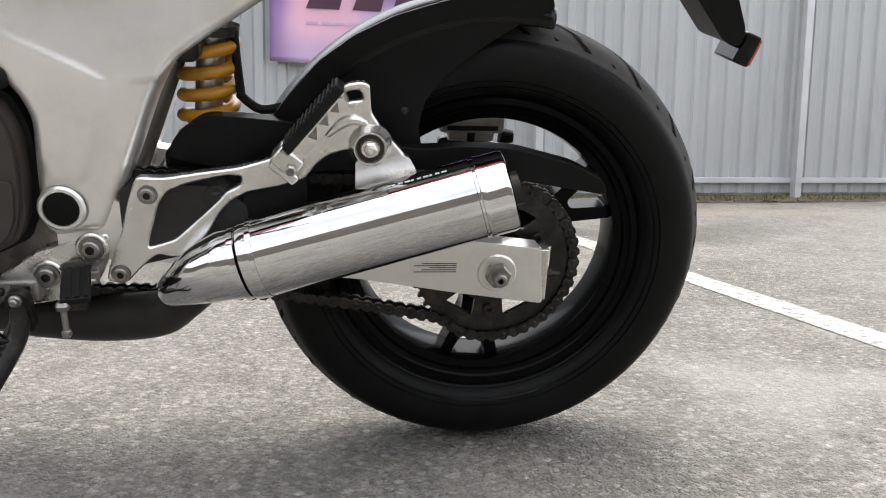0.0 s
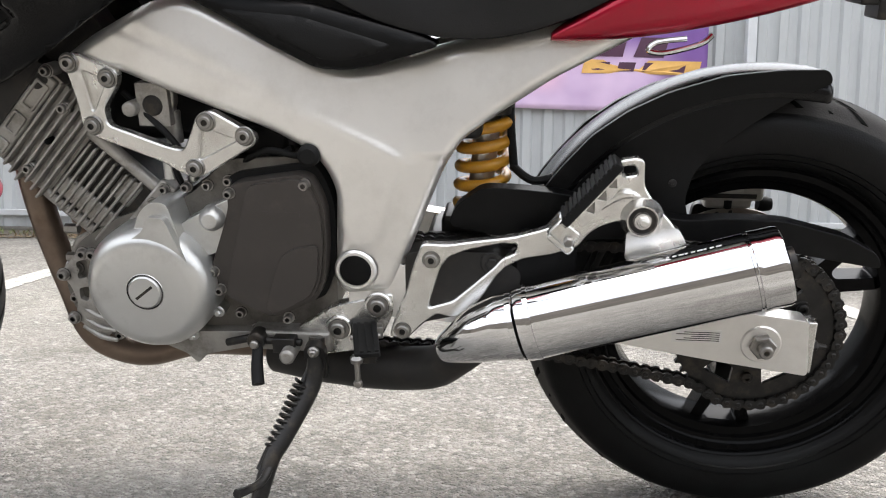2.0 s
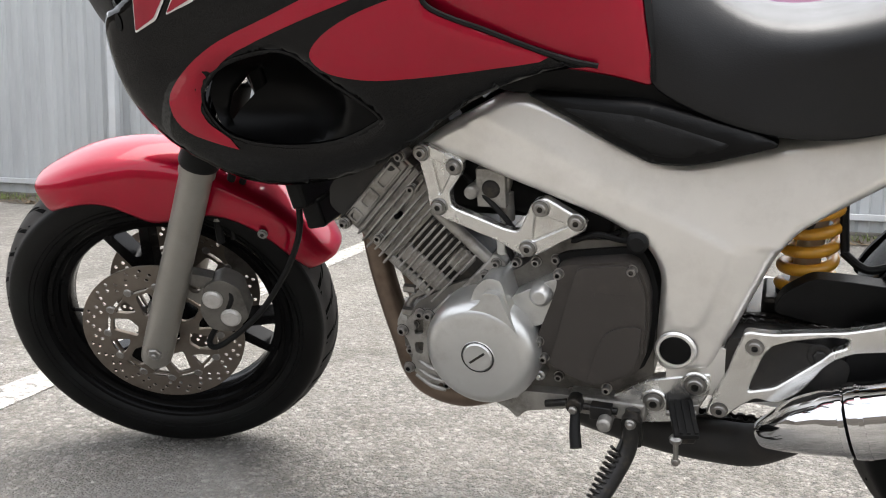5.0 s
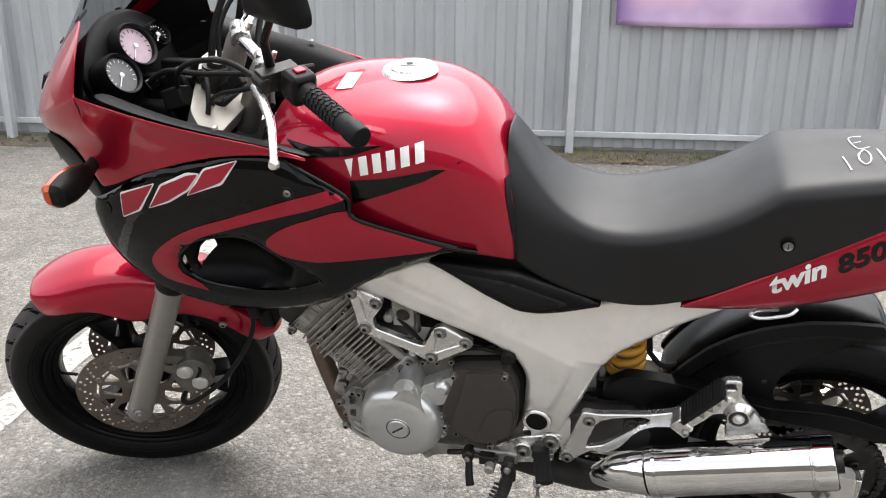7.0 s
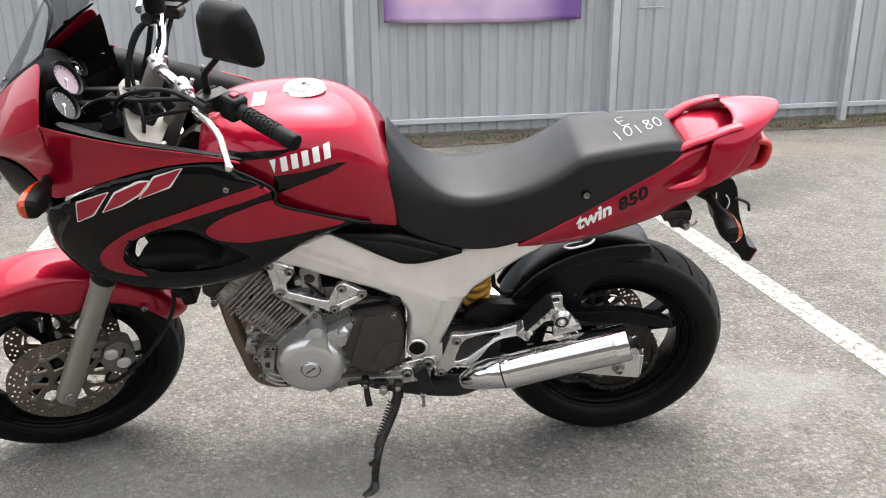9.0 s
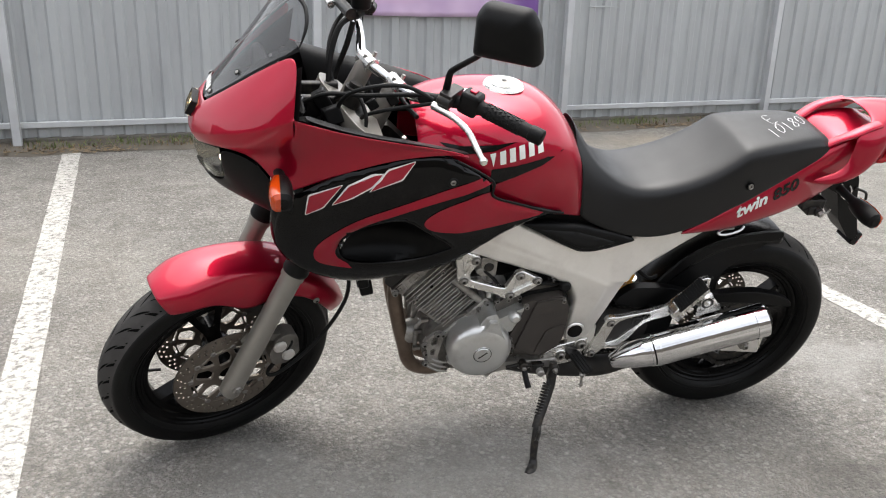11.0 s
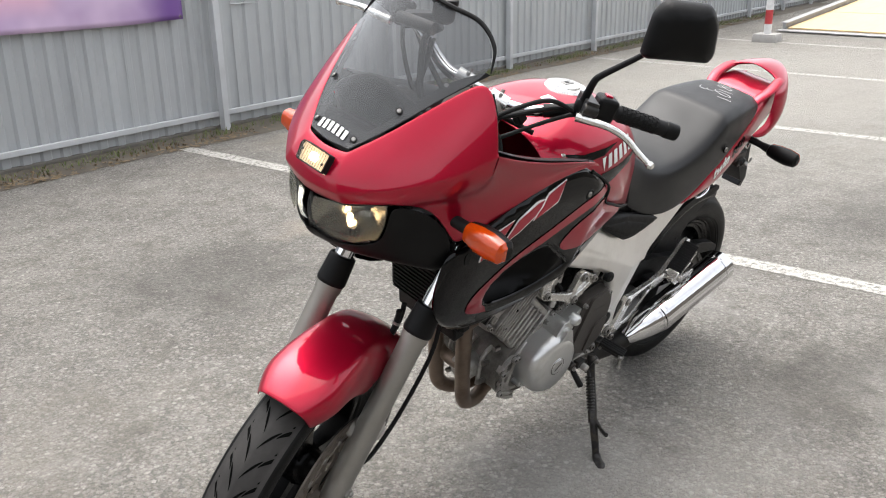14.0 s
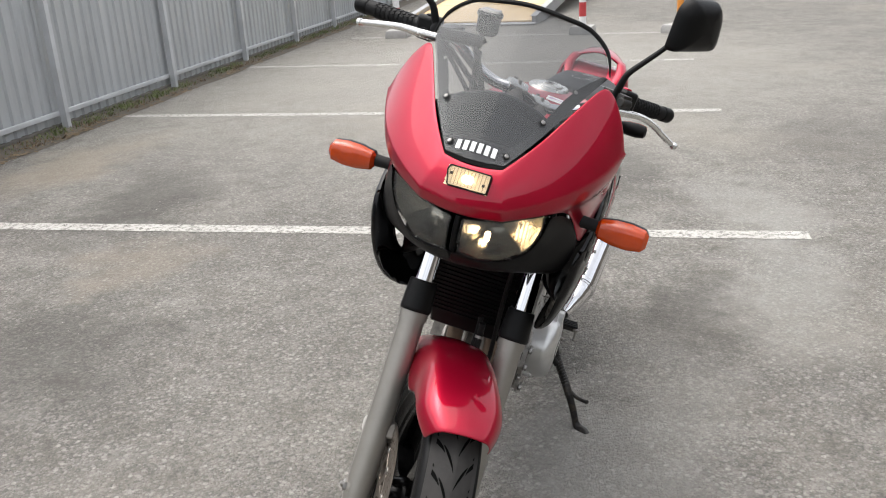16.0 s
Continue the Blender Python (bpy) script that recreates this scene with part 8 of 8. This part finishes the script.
# ---- marker posts on concrete feet ----
def marker(x, y, stripes, foot, r=0.052, high=1.35, group="marker posts"):
    th = tagged(new("marker_post"), "red and white banded steel marker post on a concrete foot" if stripes else "plain orange marker post on a worn concrete foot", "bollard", group)
    th.matrix_basis = pose(x, y, 0, 0, 0, 20 * math.sin(x * 3 + y))
    finish("foot", *loft([[(sx * foot * f, sy * foot * f, z) for sx, sy in ((-1, -1), (1, -1), (1, 1), (-1, 1))] for f, z in ((1, -0.01), (1, 0.07), (0.92, 0.11), (0.90, 0.115))]), CONCRETE, th, bevel=0.008)
    if stripes:
        z, k = 0.11, 0
        for hgt in (0.14, 0.20, 0.24, 0.22, 0.24, 0.20):
            finish("band", *moved(lathe([(r, 0), (r, hgt)], 28), Matrix.Translation((0, 0, z)) @ Matrix.Rotation(radians(90), 4, "X")), POLE_WHITE if k % 2 == 0 else POLE_RED, th)
            z += hgt
            k += 1
        finish("cap", *moved(disc(r, 0, 0.01, 28), Matrix.Translation((0, 0, z)) @ Matrix.Rotation(radians(90), 4, "X")), POLE_WHITE, th)
    else:
        finish("pole", *bar((0, 0, 0.1), (0, 0, high), r * 0.9, 24), POLE_ORANGE, th)
        finish("clamp", *bar((0, -0.07, 0.66), (0, -0.07, 0.78), 0.03, 16), DARK_STEEL, th)
    return th


marker(9.94, 4.25, True, 0.17)
marker(9.98, 1.36, True, 0.17)
marker(9.97, -0.02, False, 0.20)

# ---- loading ramp with a plywood deck ----
ramp_th = tagged(new("loading_ramp"), "low loading ramp with pale plywood deck and steel side beams", "ramp")
ramp_th.matrix_basis = pose(11.5, 3.56, 0, 0, 0, -1)
RL, RH, RW = 9.0, 0.95, 1.10
tilt = math.degrees(math.atan2(RH, RL))
for k in range(6):
    finish("deck_board", *moved(box(0.02 + 1.5 * k, 1.495 + 1.5 * k, -RW, RW, 0.02, 0.045), pose(0, 0, 0.02, 0, -tilt, 0)), PLYWOOD, ramp_th, bevel=0.003)
for y in (-RW - 0.05, RW + 0.05):
    finish("side_beam", *moved(join(box(0, 9.1, y - 0.03, y + 0.03, -0.14, 0.09), box(0, 9.1, y - 0.06, y + 0.06, 0.08, 0.095)), pose(0, 0, 0.05, 0, -tilt, 0)), RAMP_STEEL, ramp_th, "grey steel side beam", bevel=0.006)
finish("front_lip", *moved(box(-0.18, 0.03, -RW - 0.1, RW + 0.1, 0.0, 0.02), pose(0, 0, 0.02, 0, -tilt * 0.4, 0)), RAMP_STEEL, ramp_th, "steel lip on the asphalt", bevel=0.004)
for x in (5.2, 8.6):
    for y in (-RW - 0.05, RW + 0.05):
        finish("leg", *box(x - 0.05, x + 0.05, y - 0.05, y + 0.05, -0.02, x * RH / RL), RAMP_STEEL, ramp_th, bevel=0.006)
tagged(finish("crate", *box(17.6, 18.6, 1.75, 2.6, 0, 0.5), material("weathered_wood", (0.16, 0.10, 0.06), 0.8, spot=(0.08, 0.05, 0.03), spot_amount=0.5), bevel=0.01), "weathered brown wooden crate under the ramp", "crate")

# ---- weeds, dead leaves and grit along the foot of the fence ----
rng = random.Random(7)


def tufts(count, s0, s1, y0, y1, tall, mat, name, label, flat=False):
    vs, fs = [], []
    clumps = [(rng.uniform(s0, s1), rng.uniform(0.2, 1.0)) for _ in range(max(4, count // 36))]
    for _ in range(count):
        cs, amp = rng.choice(clumps)
        s = cs + rng.gauss(0, 0.10)
        y = rng.uniform(y0, y1)
        h = tall * amp * rng.uniform(0.4, 1.2)
        a = rng.uniform(0, 6.28)
        lean = rng.uniform(0.1, 0.9) if not flat else 2.5
        dx, dy = math.cos(a), math.sin(a)
        wd = (0.004 if not flat else 0.016) * rng.uniform(0.6, 1.5)
        px, py = -dy * wd, dx * wd
        k = len(vs)
        if flat:
            h = 0.006
            ln = rng.uniform(0.02, 0.045)
            z = rng.uniform(0.003, 0.012)
            vs += [(s, y, z), (s + dx * ln * 0.5 + px, y + dy * ln * 0.5 + py, z + h), (s + dx * ln, y + dy * ln, z), (s + dx * ln * 0.5 - px, y + dy * ln * 0.5 - py, z + h * 0.4)]
            fs.append((k, k + 1, k + 2, k + 3))
        else:
            vs += [(s - px, y - py, -0.002), (s + px, y + py, -0.002), (s + px * 0.8 + dx * h * lean * 0.35, y + py * 0.8 + dy * h * lean * 0.35, h * 0.65), (s - px * 0.8 + dx * h * lean * 0.35, y - py * 0.8 + dy * h * lean * 0.35, h * 0.65), (s + dx * h * lean, y + dy * h * lean, h)]
            fs += [(k, k + 1, k + 2, k + 3), (k + 3, k + 2, k + 4)]
    ob = finish(name, vs, fs, mat, smooth=False)
    ob.matrix_basis = FENCE_M
    return tagged(ob, label, "plants" if not flat else "litter", kind="stuff")


tufts(9000, -7, 16, -0.16, 0.03, 0.065, LEAF, "weeds", "short green weeds along the foot of the fence")
tufts(9000, -7, 16, -0.22, 0.03, 0.045, LITTER, "dry_grass", "dry yellow grass along the foot of the fence")
tufts(5000, -7, 16, -0.30, 0.03, 0.05, LITTER, "dead_leaves", "dead brown leaves and litter beside the fence", True)
gv, gf = [], []
for _ in range(5200):
    if rng.random() < 0.62:
        s, y = rng.uniform(-7, 16), -abs(rng.gauss(0, 0.16))
        p = FENCE_M @ Vector((s, y, 0))
        x, y = p.x, p.y
    else:
        x, y = rng.uniform(-3.5, 4.5), rng.uniform(-2.0, 4.0)
    r = rng.uniform(0.0018, 0.0052) * (1.6 if rng.random() < 0.06 else 1)
    k = len(gv)
    a = rng.uniform(0, 6.28)
    q = [(x + r * math.cos(a + t) * rng.uniform(0.7, 1.2), y + r * math.sin(a + t) * rng.uniform(0.7, 1.2), 0.0005) for t in (0, 1.57, 3.14, 4.71)]
    gv += q + [(x, y, r * rng.uniform(0.6, 1.1))]
    gf += [(k, k + 1, k + 4), (k + 1, k + 2, k + 4), (k + 2, k + 3, k + 4), (k + 3, k, k + 4)]
tagged(finish("loose_grit", gv, gf, material("pale_stone", (0.30, 0.285, 0.26), 0.8, vary=0.5, scale=3), smooth=False), "loose pale grit scattered on the asphalt", "gravel", kind="stuff")
# pale soil strip that has gathered at the fence foot
soil = finish("soil_strip", *net([[(s * 0.5, -0.30 - 0.10 * noise.noise((s * 0.9, 3, 0)) - 0.04 * noise.noise((s * 3.1, 8, 0)), 0.002), (s * 0.5, -0.14, 0.012 + 0.006 * noise.noise((s, 1, 0))), (s * 0.5, 0.06, 0.028)] for s in range(-16, 40)]), material("dusty_soil", (0.085, 0.073, 0.057), 0.95, vary=0.35, scale=5, grain=0.6, grain_scale=60, spot=(0.07, 0.065, 0.05), spot_amount=0.7, spot_scale=7))
soil.matrix_basis = FENCE_M
tagged(soil, "strip of dusty soil along the fence", "soil", kind="structure")
